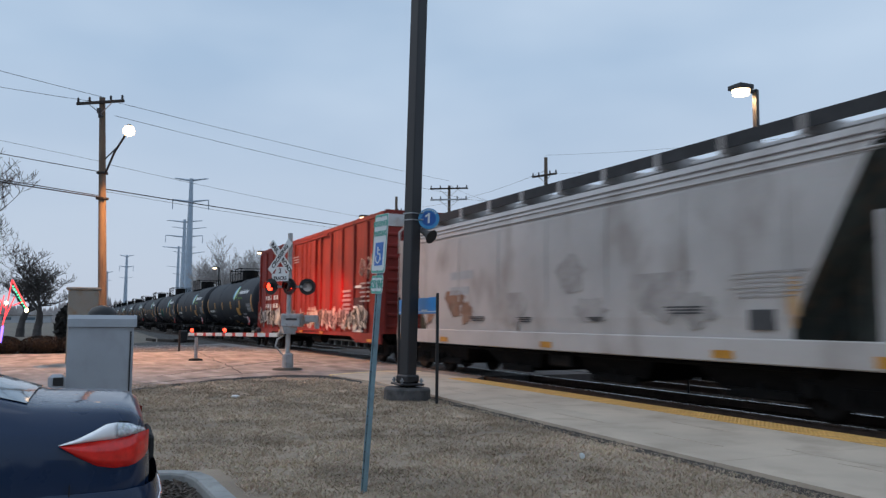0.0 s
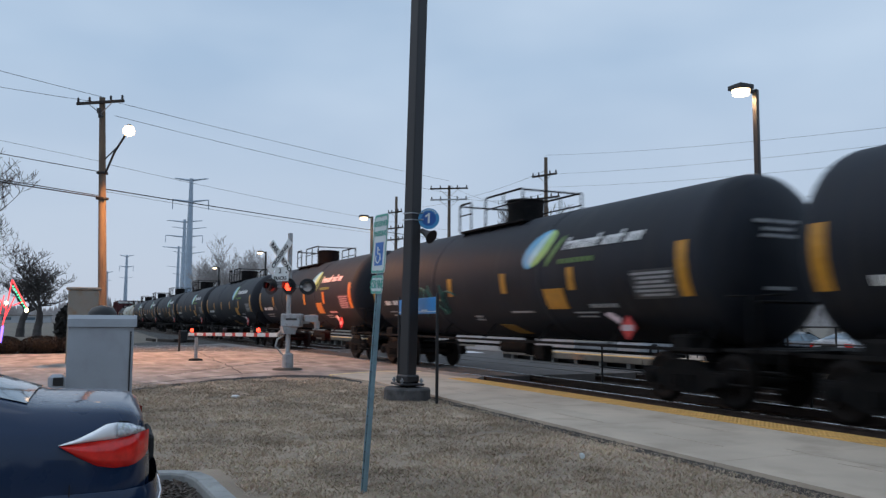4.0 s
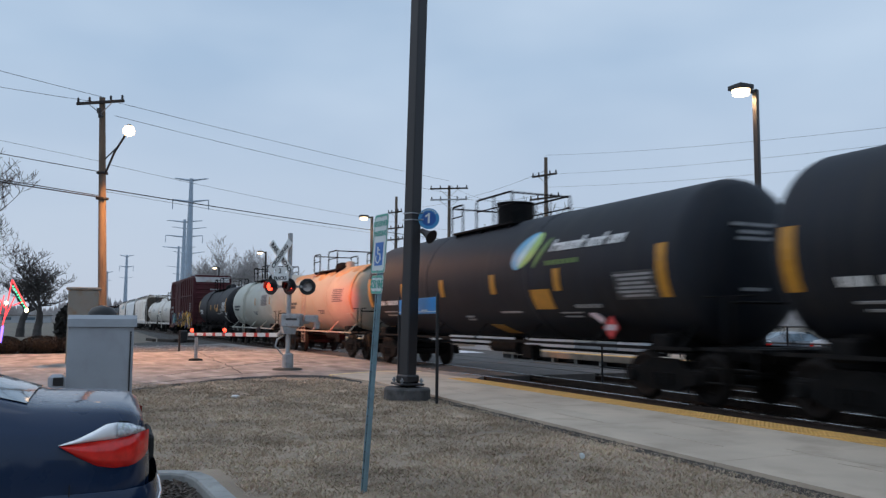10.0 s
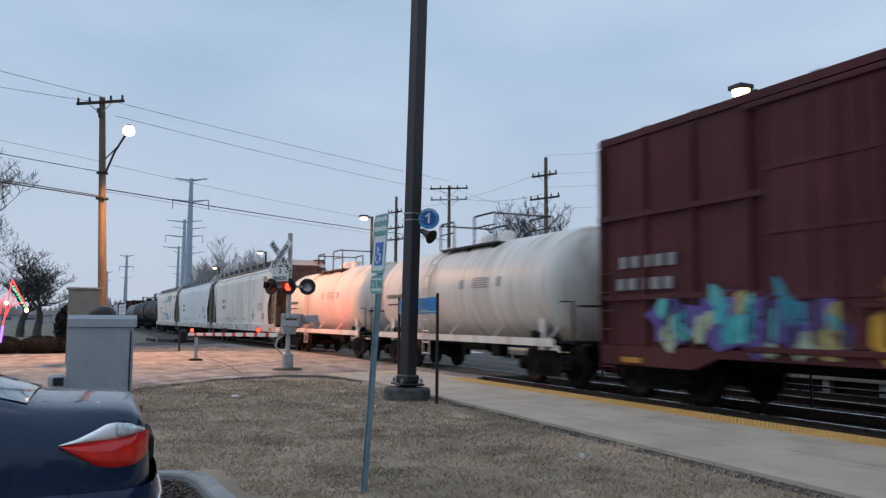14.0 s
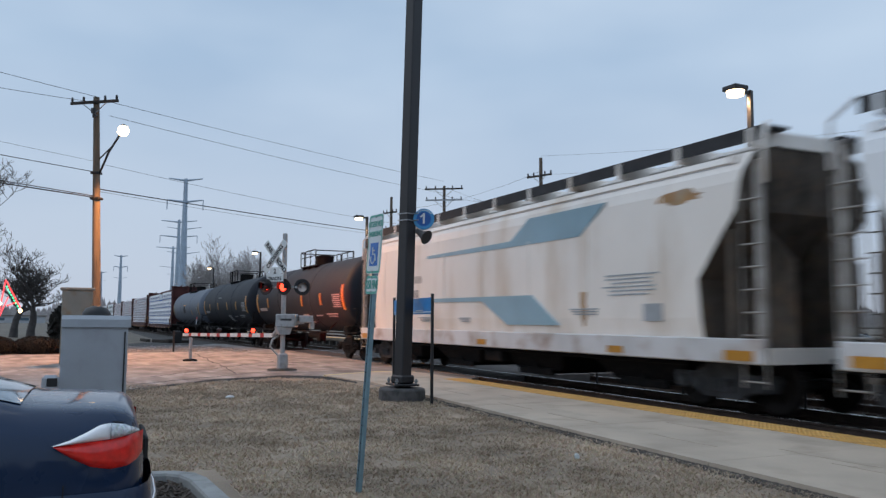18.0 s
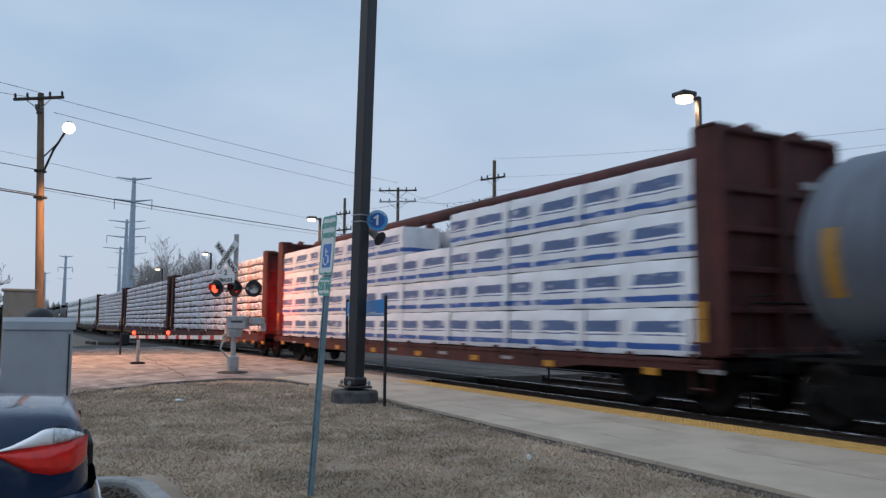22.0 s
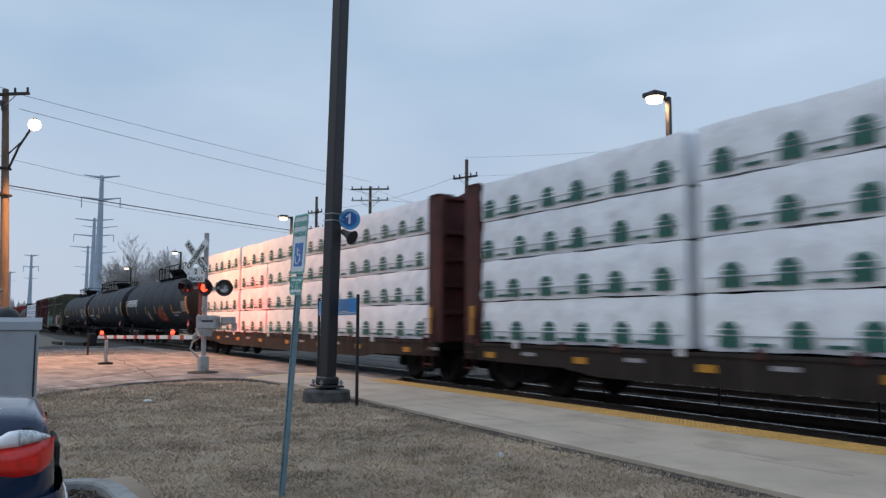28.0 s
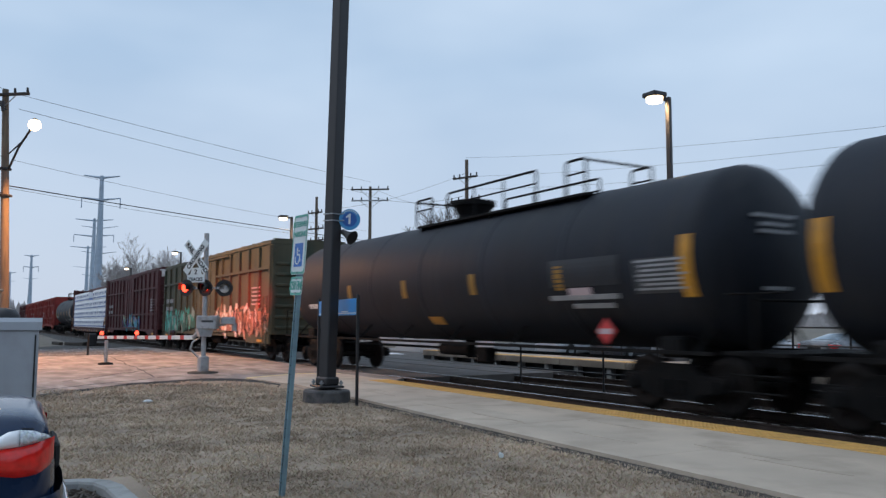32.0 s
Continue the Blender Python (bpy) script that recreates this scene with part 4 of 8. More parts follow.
def hopper(name, label, length, paint, stripe=None, ends=None):
    """A covered hopper: smooth bowed sides, sloped end sheets behind open cages, roof walk, chutes."""
    car = thing(name, label, "hopper car", group="hopper cars of the train")
    running_gear(car, length, mesh=GREY_TRUCK if paint in (M_HOPCREAM, M_HOPWHITE) else None)
    hb = (length - 1.3) / 2
    z0 = 1.22
    grey = paint is M_HOPGREY
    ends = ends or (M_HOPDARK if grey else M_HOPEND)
    slope = ((z0, 1.6, 2.9, 3.8, 4.5), (2.25, 2.1, 1.35, 0.85, 0.6)) if grey else ((z0, 2.25, 3.35, 4.5), (1.32, 1.38, 0.50, 0.30))
    # bowed section: (y, z)
    sec = [(-1.50, z0), (-1.54, 1.6), (-1.56, 2.25), (-1.57, 2.9), (-1.56, 3.35), (-1.54, 3.8), (-1.49, 4.0), (-1.28, 4.30), (-0.80, 4.42), (0.80, 4.42), (1.28, 4.30), (1.49, 4.0), (1.54, 3.8), (1.56, 3.35), (1.57, 2.9), (1.56, 2.25), (1.54, 1.6), (1.50, z0)]
    s = Shape()
    stations = 9
    pts, faces = [], []
    for i in range(stations):
        u = -1 + 2 * i / (stations - 1)
        for y, z in sec:
            # the ends lean inwards towards the sill
            lean = float(np.interp(z, *slope))
            pts.append((u * (hb - lean), y, z))
    n = len(sec)
    for i in range(stations - 1):
        for j in range(n):
            k = (j + 1) % n
            faces.append((i * n + j, i * n + k, (i + 1) * n + k, (i + 1) * n + j))
    s.add(pts, faces)
    part("body", s, paint, car, "smooth bowed side")
    for ring in (pts[:n], pts[-n:]):
        e = Shape()
        k = 1 if ring[0][0] > 0 else -1
        ring = [(x - k * 0.03, y * 0.98, z - 0.02 * (z > 4)) for x, y, z in ring]
        for i in range(n // 2):
            e.add([ring[i], ring[i + 1], ring[n - 2 - i], ring[n - 1 - i]], [(0, 1, 2, 3)])
        part("end_sheet", e, ends, car, "dark rusty sloping end sheet")
    # side sill along the whole car
    for y in (-1.52, 1.52):
        s = Shape().box(0, y, 1.07, 2 * hb, 0.10, 0.40, c=0.02)
        part("side_sill", s, M_SILLWHITE if paint is not M_HOPGREY else paint, car, "pale steel side sill")
    # top chord: three beads along the eaves, and faint seams between the side sheets
    for y in (-1, 1):
        for yy, z in ((1.40, 4.16), (1.475, 4.04), (1.525, 3.90)) if grey else ((1.40, 4.16),):
            part("top_chord", Shape().box(0, y * yy, z, 2 * hb - 1.2, 0.06, 0.035, c=0.012), paint, car)
            part("chord_groove", Shape().box(0, y * (yy + 0.006), z - 0.04, 2 * hb - 1.3, 0.02, 0.014), M_SMUDGE if grey else M_SILLWHITE, car)
    for i in range(1, 8):
        part("seam", Shape().prism([(-1.512, z0 + 0.02), (-1.575, 2.25), (-1.585, 2.9), (-1.575, 3.35), (-1.55, 3.8), (-1.48, 3.8), (-1.48, z0 + 0.02)], "x", -hb + 2 * hb * i / 8 - 0.02, -hb + 2 * hb * i / 8 + 0.02), paint, car)
    # end cages
    for k in (1, -1):
        e = ends
        s = Shape()
        s.box(k * (hb - 1.1), 0, 0.98, 2.1, 2.9, 0.10)
        part("end_deck", s, e, car, "dark end deck")
        for y in (-1.46, 1.46):
            part("corner_post", Shape().box(k * (hb - 0.10), y, 2.60, 0.16, 0.10, 3.0, c=0.02), M_ENDPOST if not grey else paint, car, "dirty pale corner post")
            part("end_post", Shape().box(k * (hb - 0.72), y, 2.1, 0.14, 0.08, 1.9, c=0.02), e if not grey else paint, car)
            s = Shape()
            for x in (hb + 0.02, hb - 0.45):
                s.tube((k * x, y * 1.04, 0.5), (k * x, y * 1.04, 3.6), 0.014)
            for i in range(9):
                s.tube((k * (hb + 0.02), y * 1.04, 0.6 + 0.36 * i), (k * (hb - 0.45), y * 1.04, 0.6 + 0.36 * i), 0.015)
            part("ladder", s, M_ENDPOST if not grey else paint, car)
        s = Shape()
        for y in (-0.75, 0.75):
            part("shear_plate", Shape().prism([(k * (hb - 1.74), 1.0), (k * (hb - 0.06), 1.0), (k * (hb - 0.06), 2.5), (k * (hb - 0.75), 3.2), (k * (hb - 1.45), 2.7), (k * (hb - 1.74), 2.2)], "y", y - 0.03, y + 0.03), ends, car, "dark rusty plate under the slope")
        part("end_beam", Shape().box(k * (hb - 0.65), 0, 4.2, 0.12, 2.9, 0.14), paint, car)
        part("buffer_beam", Shape().box(k * (hb - 0.05), 0, 1.0, 0.2, 2.95, 0.25), paint, car)
        s.pipe([(k * (hb + 0.05), -1.5, 3.7), (k * (hb + 0.05), -1.5, 4.4), (k * (hb - 0.15), -1.2, 4.74), (k * (hb - 0.5), -0.9, 4.74)], 0.04)
        part("grab_iron", s, paint, car)
        part("reflector", Shape().box(k * (hb - 0.5), -1.585, 1.0, 0.6, 0.02, 0.16), M_YELLOW, car, "yellow reflective plate")
    # roof walk on brackets
    for y in (-0.92, 0.92):
        s = Shape().box(0, y, 4.70, 2 * hb - 0.4, 0.55, 0.05)
        s.box(0, y * 1.29, 4.60, 2 * hb - 0.4, 0.03, 0.22)
        part("roof_walk", s, M_GRATING, car, "dark roof walk")
    for i in range(11):
        x = -hb + 0.5 + (2 * hb - 1.0) * i / 10
        part("walk_bracket", Shape().box(x, 0, 4.56, 0.13, 2.44, 0.30, c=0.02), paint, car)
    part("hatch", Shape().box(0, 0, 4.50, 2 * hb - 1.2, 1.00, 0.26, c=0.08), paint, car, "long roof hatch")
    # chutes and centre sill
    part("centre_sill", Shape().box(0, 0, 0.90, 2 * hb, 0.5, 0.35), M_UNDER, car)
    for x in (-6.05, -2.2, 1.72, 5.6):
        s = Shape()
        s.add([(x - 1.9, -1.42, 1.25), (x + 1.9, -1.42, 1.25), (x + 1.9, 1.42, 1.25), (x - 1.9, 1.42, 1.25), (x - 0.95, -0.95, 0.40), (x + 0.95, -0.95, 0.40), (x + 0.95, 0.95, 0.40), (x - 0.95, 0.95, 0.40)],
              [(0, 1, 5, 4), (1, 2, 6, 5), (2, 3, 7, 6), (3, 0, 4, 7), (4, 5, 6, 7)])
        s.tube((x, -1.05, 0.42), (x, 1.05, 0.42), 0.15, n=12)
        s.box(x, -1.0, 0.36, 1.5, 0.1, 0.16, c=0.02)
        part("chute", s, M_UNDER, car)
    part("brake_pipe", Shape().tube((-hb + 2, -1.25, 0.80), (hb - 2, -1.25, 0.80), 0.035).box(0.2, -1.2, 0.66, 0.9, 0.3, 0.30, c=0.04), M_UNDER, car)
    # markings
    for i in range(3):
        part("reflector", Shape().box(-hb * 0.6 + i * hb * 0.6, -1.585, 1.0, 0.45, 0.02, 0.13), M_YELLOW, car)
    for k in range(2):
        for i in range(6 - k):
            part("lettering", Shape().box(-hb + 4.0 + i * 0.24, -1.565, 2.75 - 0.42 * k, 0.15, 0.02, 0.22), M_WRAPGREY if grey else M_SMUDGE, car, "grey lettering, not legible")
    px, pz = (6.35, 2.30) if grey else ((5.95, 2.42) if stripe else (6.3, 2.42))
    for k in range(6):
        part("data_line", Shape().box(px - 0.1 * (k % 2), -1.565 + 0.002 * k, pz - 0.075 * k, 1.55 - 0.2 * (k % 3), 0.02, 0.03), M_WRAPGREY if not grey else M_SMUDGE, car)
    for x, z, w, h in ((4.4, 1.78, 0.95, 0.16), (-hb + 5.5, 1.62, 0.8, 0.14), (-1.0, 1.60, 0.6, 0.14), (1.8, 1.60, 0.5, 0.10)):
        for k in range(3):
            part("data_line", Shape().box(x + 0.03 * k, -1.553, z - h * k / 3, w - 0.1 * k, 0.02, 0.028), M_WRAPGREY if not grey else M_PANELGREY, car)
    part("data_panel", Shape().box(6.15 if grey else (6.55 if stripe else 7.0), -1.552, 1.56 if grey else 1.70, 0.50, 0.02, 0.32), M_PANELGREY if grey else M_WRAPGREY, car, "small framed panel")
    # stains with outlines of their own
    rnd = random.Random(int(length * 10))
    for cx, cz, rx, rz, dirt in ([(-4.7, 2.15, 0.55, 0.50, M_RUSTSTAIN), (-4.0, 1.75, 0.30, 0.32, M_RUSTSTAIN), (1.0, 2.6, 0.5, 0.45, M_SMUDGE), (1.6, 1.75, 0.6, 0.25, M_SMUDGE), (3.9, 2.2, 0.7, 0.6, M_SMUDGE), (4.7, 1.75, 0.5, 0.3, M_SMUDGE), (-1.4, 2.0, 0.5, 0.6, M_SMUDGE), (-6.4, 1.9, 0.3, 0.5, M_RUSTSTAIN), (6.75, 2.0, 0.10, 0.5, M_TANSTAIN)] if grey else
                                 [(7.3, 3.72, 0.55, 0.12, M_TANSTAIN), (4.4, 1.9, 0.10, 0.45, M_TANSTAIN)] if paint is M_HOPCREAM else []):
        y = -1.5725 + 0.02 * abs(cz - 2.7)
        pts = []
        for i in range(18):
            w = 2 * math.pi * i / 18
            q = 1 + rnd.uniform(-0.30, 0.25)
            pts.append((cx + rx * q * math.cos(w), cz + rz * q * math.sin(w)))
        part("stain", Shape().prism(pts, "y", y, y + 0.05), dirt, car, "irregular weather stain")
    if stripe:
        y = -1.574
        part("stripe", Shape().prism([(-3.4, 3.34), (1.25, 3.30), (4.3, 3.30), (5.2, 3.90), (2.3, 3.90), (1.45, 3.44), (-3.4, 3.42)], "y", y, y + 0.03), stripe, car, "blue angular stripe")
        part("stripe", Shape().prism([(-3.4, 2.16), (2.4, 2.12), (3.5, 1.44), (1.3, 1.44), (0.0, 2.02), (-3.4, 2.06)], "y", y - 0.002, y + 0.05), stripe, car, "blue angular stripe")
    return car


def printed_wrap(name, base, bands, fade=0.5):
    """Crinkled plastic wrap with printed bands: (low, high, colour, period, share, shift, wobble) over the face."""
    m = mat(name, base, 0.42, 0, 0.07, 1.8, 14, 0.35, tuple(c * 0.80 for c in base))
    n, l = m.node_tree.nodes, m.node_tree.links
    b = n["Principled BSDF"]
    colour = b.inputs["Base Color"].links[0].from_socket
    co = n.new("ShaderNodeTexCoord")
    info = n.new("ShaderNodeObjectInfo")
    sp = n.new("ShaderNodeSeparateXYZ")
    l.new(co.outputs["Object"], sp.inputs["Vector"])
    off = n.new("ShaderNodeVectorMath")
    off.operation = "ADD"
    l.new(co.outputs["Object"], off.inputs[0])
    sc = n.new("ShaderNodeMath")
    sc.operation = "MULTIPLY"
    sc.inputs[1].default_value = 37.0
    l.new(info.outputs["Random"], sc.inputs[0])
    l.new(sc.outputs[0], off.inputs[1])
    st = n.new("ShaderNodeMapping")
    st.inputs["Scale"].default_value = (1.0, 1.0, 2.6)
    l.new(off.outputs["Vector"], st.inputs["Vector"])
    noise = n.new("ShaderNodeTexNoise")
    noise.inputs["Scale"].default_value, noise.inputs["Detail"].default_value = 1.9, 4.0
    l.new(st.outputs["Vector"], noise.inputs["Vector"])
    sep = n.new("ShaderNodeSeparateColor")
    l.new(noise.outputs["Color"], sep.inputs["Color"])

    def calc(op, x, y, z=None):
        q = n.new("ShaderNodeMath")
        q.operation = op
        for i, v in enumerate((x, y, z)):
            if v is None:
                continue
            if isinstance(v, (int, float)):
                q.inputs[i].default_value = v
            else:
                l.new(v, q.inputs[i])
        return q.outputs[0]

    for low, high, tint, period, share, shift, wobble in bands:
        zz = calc("ADD", sp.outputs["Z"], calc("MULTIPLY", calc("SUBTRACT", sep.outputs["Red"], 0.5), wobble))
        inside = calc("MULTIPLY", calc("GREATER_THAN", zz, low), calc("LESS_THAN", zz, high))
        if period:
            xx = calc("ADD", sp.outputs["X"], calc("MULTIPLY", sep.outputs["Green"], wobble * 2.0))
            f = calc("FRACT", calc("ADD", calc("DIVIDE", xx, period), shift), 0.0)
            inside = calc("MULTIPLY", inside, calc("LESS_THAN", f, share))
        worn = n.new("ShaderNodeMapRange")
        worn.inputs["From Min"].default_value, worn.inputs["From Max"].default_value = fade - 0.12, fade + 0.10
        l.new(sep.outputs["Blue"], worn.inputs["Value"])
        fac = calc("MULTIPLY", inside, worn.outputs["Result"])
        mx = n.new("ShaderNodeMix")
        mx.data_type = "RGBA"
        mx.inputs["B"].default_value = (*tint, 1)
        l.new(fac, mx.inputs["Factor"])
        l.new(colour, mx.inputs["A"])
        colour = mx.outputs["Result"]
    l.new(colour, b.inputs["Base Color"])
    return m


M_BLUEPACK = printed_wrap("white_wrap_with_blue_bands", (0.82, 0.83, 0.86), [
    (-0.31, -0.20, (0.035, 0.12, 0.40), 1.56, 0.93, 0.2, 0.06),
    (-0.01, 0.19, (0.095, 0.15, 0.30), 1.56, 0.74, 0.0, 0.07),
    (-0.075, -0.050, (0.05, 0.10, 0.28), 1.56, 0.80, 0.05, 0.07)], 0.34)
M_PINKPACK = printed_wrap("white_wrap_with_red_straps", (0.80, 0.80, 0.84), [
    (-0.10, 0.06, (0.24, 0.27, 0.42), 0.62, 0.40, 0.1, 0.14),
    (-0.13, -0.03, (0.60, 0.36, 0.34), 1.05, 0.30, 0.5, 0.14),
    # two wandering dark lines: crinkle shade and print text drawn in one colour
    (0.045, 0.062, (0.22, 0.22, 0.28), 0.0, 1.0, 0.0, 0.22),
    (-0.045, -0.03, (0.22, 0.22, 0.30), 0.0, 1.0, 0.0, 0.26),
    (-0.20, 0.20, (0.60, 0.15, 0.10), 2.15, 0.075, 0.30, 0.05),
    (-0.20, 0.20, (0.62, 0.24, 0.18), 3.30, 0.05, 0.62, 0.05)], 0.46)


def pack_mesh(w, h, gap, wave, wrap, seed):
    """One wrapped bundle: its near face sags and creases, its edges wander."""
    rnd = random.Random(seed)
    b = Shape()
    gw, gh = w, h - gap
    nx, nz = max(6, int(w * 6)), 6
    ph = [rnd.uniform(0, 6.28) for _ in range(6)]
    pts, faces = [], []
    for j in range(nz + 1):
        for i in range(nx + 1):
            u = i / nx
            edge = i in (0, nx) or j in (0, nz)
            crease = 0.018 * math.sin(u * w * 5.1 + ph[0] + j) + 0.014 * math.sin(u * w * 11.0 + ph[1] - 2.2 * j) + 0.006 * rnd.uniform(-1, 1)
            low = wave * (0.6 * math.sin(u * w * 2.3 + ph[2]) + 0.4 * math.sin(u * w * 6.1 + ph[3]))
            high = wave * (0.6 * math.sin(u * w * 2.9 + ph[4]) + 0.4 * math.sin(u * w * 7.3 + ph[5]))
            z = -gh / 2 + gh * j / nz + low * (1 - j / nz) + high * (j / nz)
            pts.append((-gw / 2 + gw * u, -0.60 + ((0.028 if j in (0, nz) else 0.012) if edge else crease), z))
    for j in range(nz):
        for i in range(nx):
            a = j * (nx + 1) + i
            faces.append((a, a + 1, a + nx + 2, a + nx + 1))
    b.add(pts, faces, True)
    b.box(0, 0.02, 0, gw - 0.02, 1.16, gh * 0.97)
    return b.mesh("lumber_pack", wrap)


# where the stacks stand along the car, from its middle
STACKS = {"blue": [(-11.17, -7.49), (-7.45, -5.54), (-5.50, -2.82), (-2.78, -0.02), (0.02, 2.69), (2.73, 5.36), (5.40, 8.01), (8.05, 10.98)],
          "pink": [(-9.97, -2.98), (-2.72, 2.70), (2.96, 9.97)],
          "green": [(-11.25, -5.13), (-4.87, -1.52), (-1.48, 4.47), (4.73, 11.0)]}
HALF = {"blue": 11.42, "pink": 10.725, "green": 11.54}


def lumber_car(name, label, length, style, tiers, missing=()):
    """A centre-beam flat car with bulkheads, loaded with wrapped lumber on both sides."""
    car = thing(name, label, "flat car", group="lumber cars of the train")
    running_gear(car, length, 1.9)
    hb = HALF[style]
    red = M_FLATRED
    sill_paint = M_FLATDARK if style == "green" else M_FLATRED
    base = 0.98 if style == "blue" else 1.08
    s = Shape().box(0, 0, base - 0.14, 2 * hb, 2.7, 0.16).box(0, 0, 0.70, 2 * hb - 3, 0.7, 0.35)
    part("deck", s, M_UNDER, car)
    sill = 0.70 if style == "blue" else 0.62
    for y in (-1.48, 1.48):
        s = Shape().prism([(-hb, base - 0.02), (hb, base - 0.02), (hb, sill + 0.08), (hb - 3.4, sill + 0.04), (hb - 4.4, sill - 0.08), (-hb + 4.4, sill - 0.08), (-hb + 3.4, sill + 0.04), (-hb, sill + 0.08)], "y", y - 0.05, y + 0.05)
        part("side_sill", s, sill_paint, car, "dark grimy side sill")
        part("sill_lip", Shape().box(0, y * 1.035, base - 0.05, 2 * hb - 0.2, 0.05, 0.05), sill_paint, car)
    rnd = random.Random(len(style) + tiers)
    n = int(hb * 2 / 1.45)
    pockets = [Shape().box(0, 0, 0, 0.17, 0.06, 0.17, c=0.02).mesh("stake_pocket", q) for q in (red, M_SILLWHITE)]
    plate = Shape().box(0, 0, 0, 0.34, 0.02, 0.12).mesh("reflector", M_YELLOW)
    stencil = Shape().box(0, 0, 0, 0.42, 0.012, 0.07).mesh("stencil", M_DIMWHITE)
    for i in range(n + 1):
        x = -hb + 0.5 + (2 * hb - 1) * i / n
        part("stake_pocket", pockets[1 if i % 3 == 1 and style != "blue" else 0], None, car, m=pose(x, -1.56, base - 0.02))
        if i % 2 == (1 if style == "pink" else 0) or style == "pink":
            part("reflector", plate, None, car, "small yellow reflective plate", m=pose(x + 0.5, -1.545, base - 0.26 - 0.16 * (style == "pink")))
        elif rnd.random() < 0.8:
            part("stencil", stencil, None, car, "faded white stencil", m=pose(x + 0.4, -1.54, base - 0.20))
    # bulkheads
    top = 4.72 if style == "blue" else (4.62 if style == "green" else 4.53)
    wide = 2.95
    ribs = [1.1, 1.75, 2.4, 3.05, 3.7, top - 0.06]
    upright = Shape().box(0, 0, 0, 0.42, 0.16, top - 1.0, c=0.02).mesh("upright", red)
    rib = Shape().box(0, 0, 0, 0.26, wide, 0.10, c=0.015).mesh("rib", red)
    for k in (1, -1):
        q = part("bulkhead", Shape().box(k * (hb - 0.06), 0, (1.0 + top) / 2, 0.10, wide, top - 1.0), red, car, "ribbed dark red bulkhead")
        for y in (-1.40, 0, 1.40):
            part("upright", upright, None, q, m=pose(k * (hb - 0.28), y, (1.0 + top) / 2))
            part("upright", Shape().box(k * (hb + 0.05), y, (1.0 + top) / 2, 0.16, 0.13 if y else 0.22, top - 1.05, c=0.02), red, q)
        for y in (-0.62, 0.62):
            part("gusset", Shape().prism([(k * (hb - 0.40), top - 0.02), (k * (hb + 0.10), top - 0.02), (k * (hb + 0.10), top + 0.03), (k * (hb - 0.06), top + 0.13), (k * (hb - 0.40), top + 0.07)], "y", y - 0.05, y + 0.05), red, q)
            part("top_cap", Shape().box(k * (hb - 0.20), y * 2.05, top + 0.01, 0.46, 0.46, 0.05, c=0.01), red, q)
        for z in ribs:
            part("rib", rib, None, q, m=pose(k * (hb - 0.20), 0, z))
            part("rib", Shape().box(k * (hb + 0.04), 0, z, 0.10, wide - 0.04, 0.10, c=0.015), red, q)
        part("reflector", Shape().box(k * (hb - 0.28), -1.535, 1.55, 0.16, 0.02, 0.66), M_YELLOW, q, "upright yellow reflective plate")
        lad = part("ladder", Shape().pipe([(k * (hb - 0.08), -1.60, 0.40), (k * (hb - 0.08), -1.60, 1.6), (k * (hb - 0.46), -1.60, 1.6), (k * (hb - 0.46), -1.60, 0.40)], 0.02), red, car)
        for z in (0.50, 0.85, 1.22):
            part("rung", Shape().tube((k * (hb - 0.08), -1.60, z), (k * (hb - 0.46), -1.60, z), 0.018), red, lad)
        for z, w in ((3.9, 0.6), (3.4, 0.5), (2.75, 0.6)):
            part("stencil", Shape().box(k * (hb + 0.01), 0.9, z, 0.02, w, 0.13), M_DIMWHITE, q)
    # centre beam
    zb = 4.68 if style == "blue" else 4.18
    if style == "blue":
        s = Shape().lathe([(-hb + 0.5, 0.17), (hb - 0.5, 0.17)], 14, (0, zb))
    else:
        s = Shape().box(0, 0, zb, 2 * hb - 0.9, 0.36, 0.30, c=0.04)
    part("centre_beam", s, red, car, "oxide-red top chord")
    for i in range(10):
        x = -hb + 1.6 + (2 * hb - 3.2) * i / 9
        part("beam_post", Shape().box(x, 0, (zb + 0.9) / 2, 0.22, 0.16, zb - 0.95), red, car)
        if style == "blue" and i < 9:
            part("brace", Shape().tube((x + 0.1, 0, zb - 0.1), (x + 1.0, 0, zb - 1.5), 0.05), red, car)
    # load
    lt = {"blue": 4.27, "pink": 4.40, "green": 4.64}[style]
    h = (lt - base) / tiers
    spans = STACKS[style]
    wrap = {"pink": M_PINKPACK, "blue": M_BLUEPACK, "green": M_WRAP}[style]
    gap, wave = {"pink": (0.085, 0.034), "blue": (0.016, 0.010), "green": (0.022, 0.014)}[style]
    meshes = [[pack_mesh(b - a - 0.012 * q, h, gap, wave, wrap, q + 11 + 5 * c) for q in range(4)] for c, (a, b) in enumerate(spans)]
    house = Shape().prism([(0.145 * math.cos(w), 0.20 + 0.16 * math.sin(w)) for w in [0.42 + (math.pi - 0.84) * i / 8 for i in range(9)]], "y", -0.006, 0.004)
    house.prism([(-0.145, 0.195), (0.145, 0.195), (0.14, 0.245), (-0.14, 0.245)], "y", -0.006, 0.004)
    house.prism([(-0.145, 0.115), (0.145, 0.115), (0.145, 0.172), (-0.145, 0.172)], "y", -0.006, 0.004)
    house = house.mesh("print", M_WRAPGREEN)
    foot = Shape().box(0, 0, 0, 0.40, 0.012, 0.10).mesh("print", M_WRAPGREEN)
    dash = Shape().box(0, 0, 0, 0.40, 0.010, 0.05).mesh("print", M_WRAPGREEN)
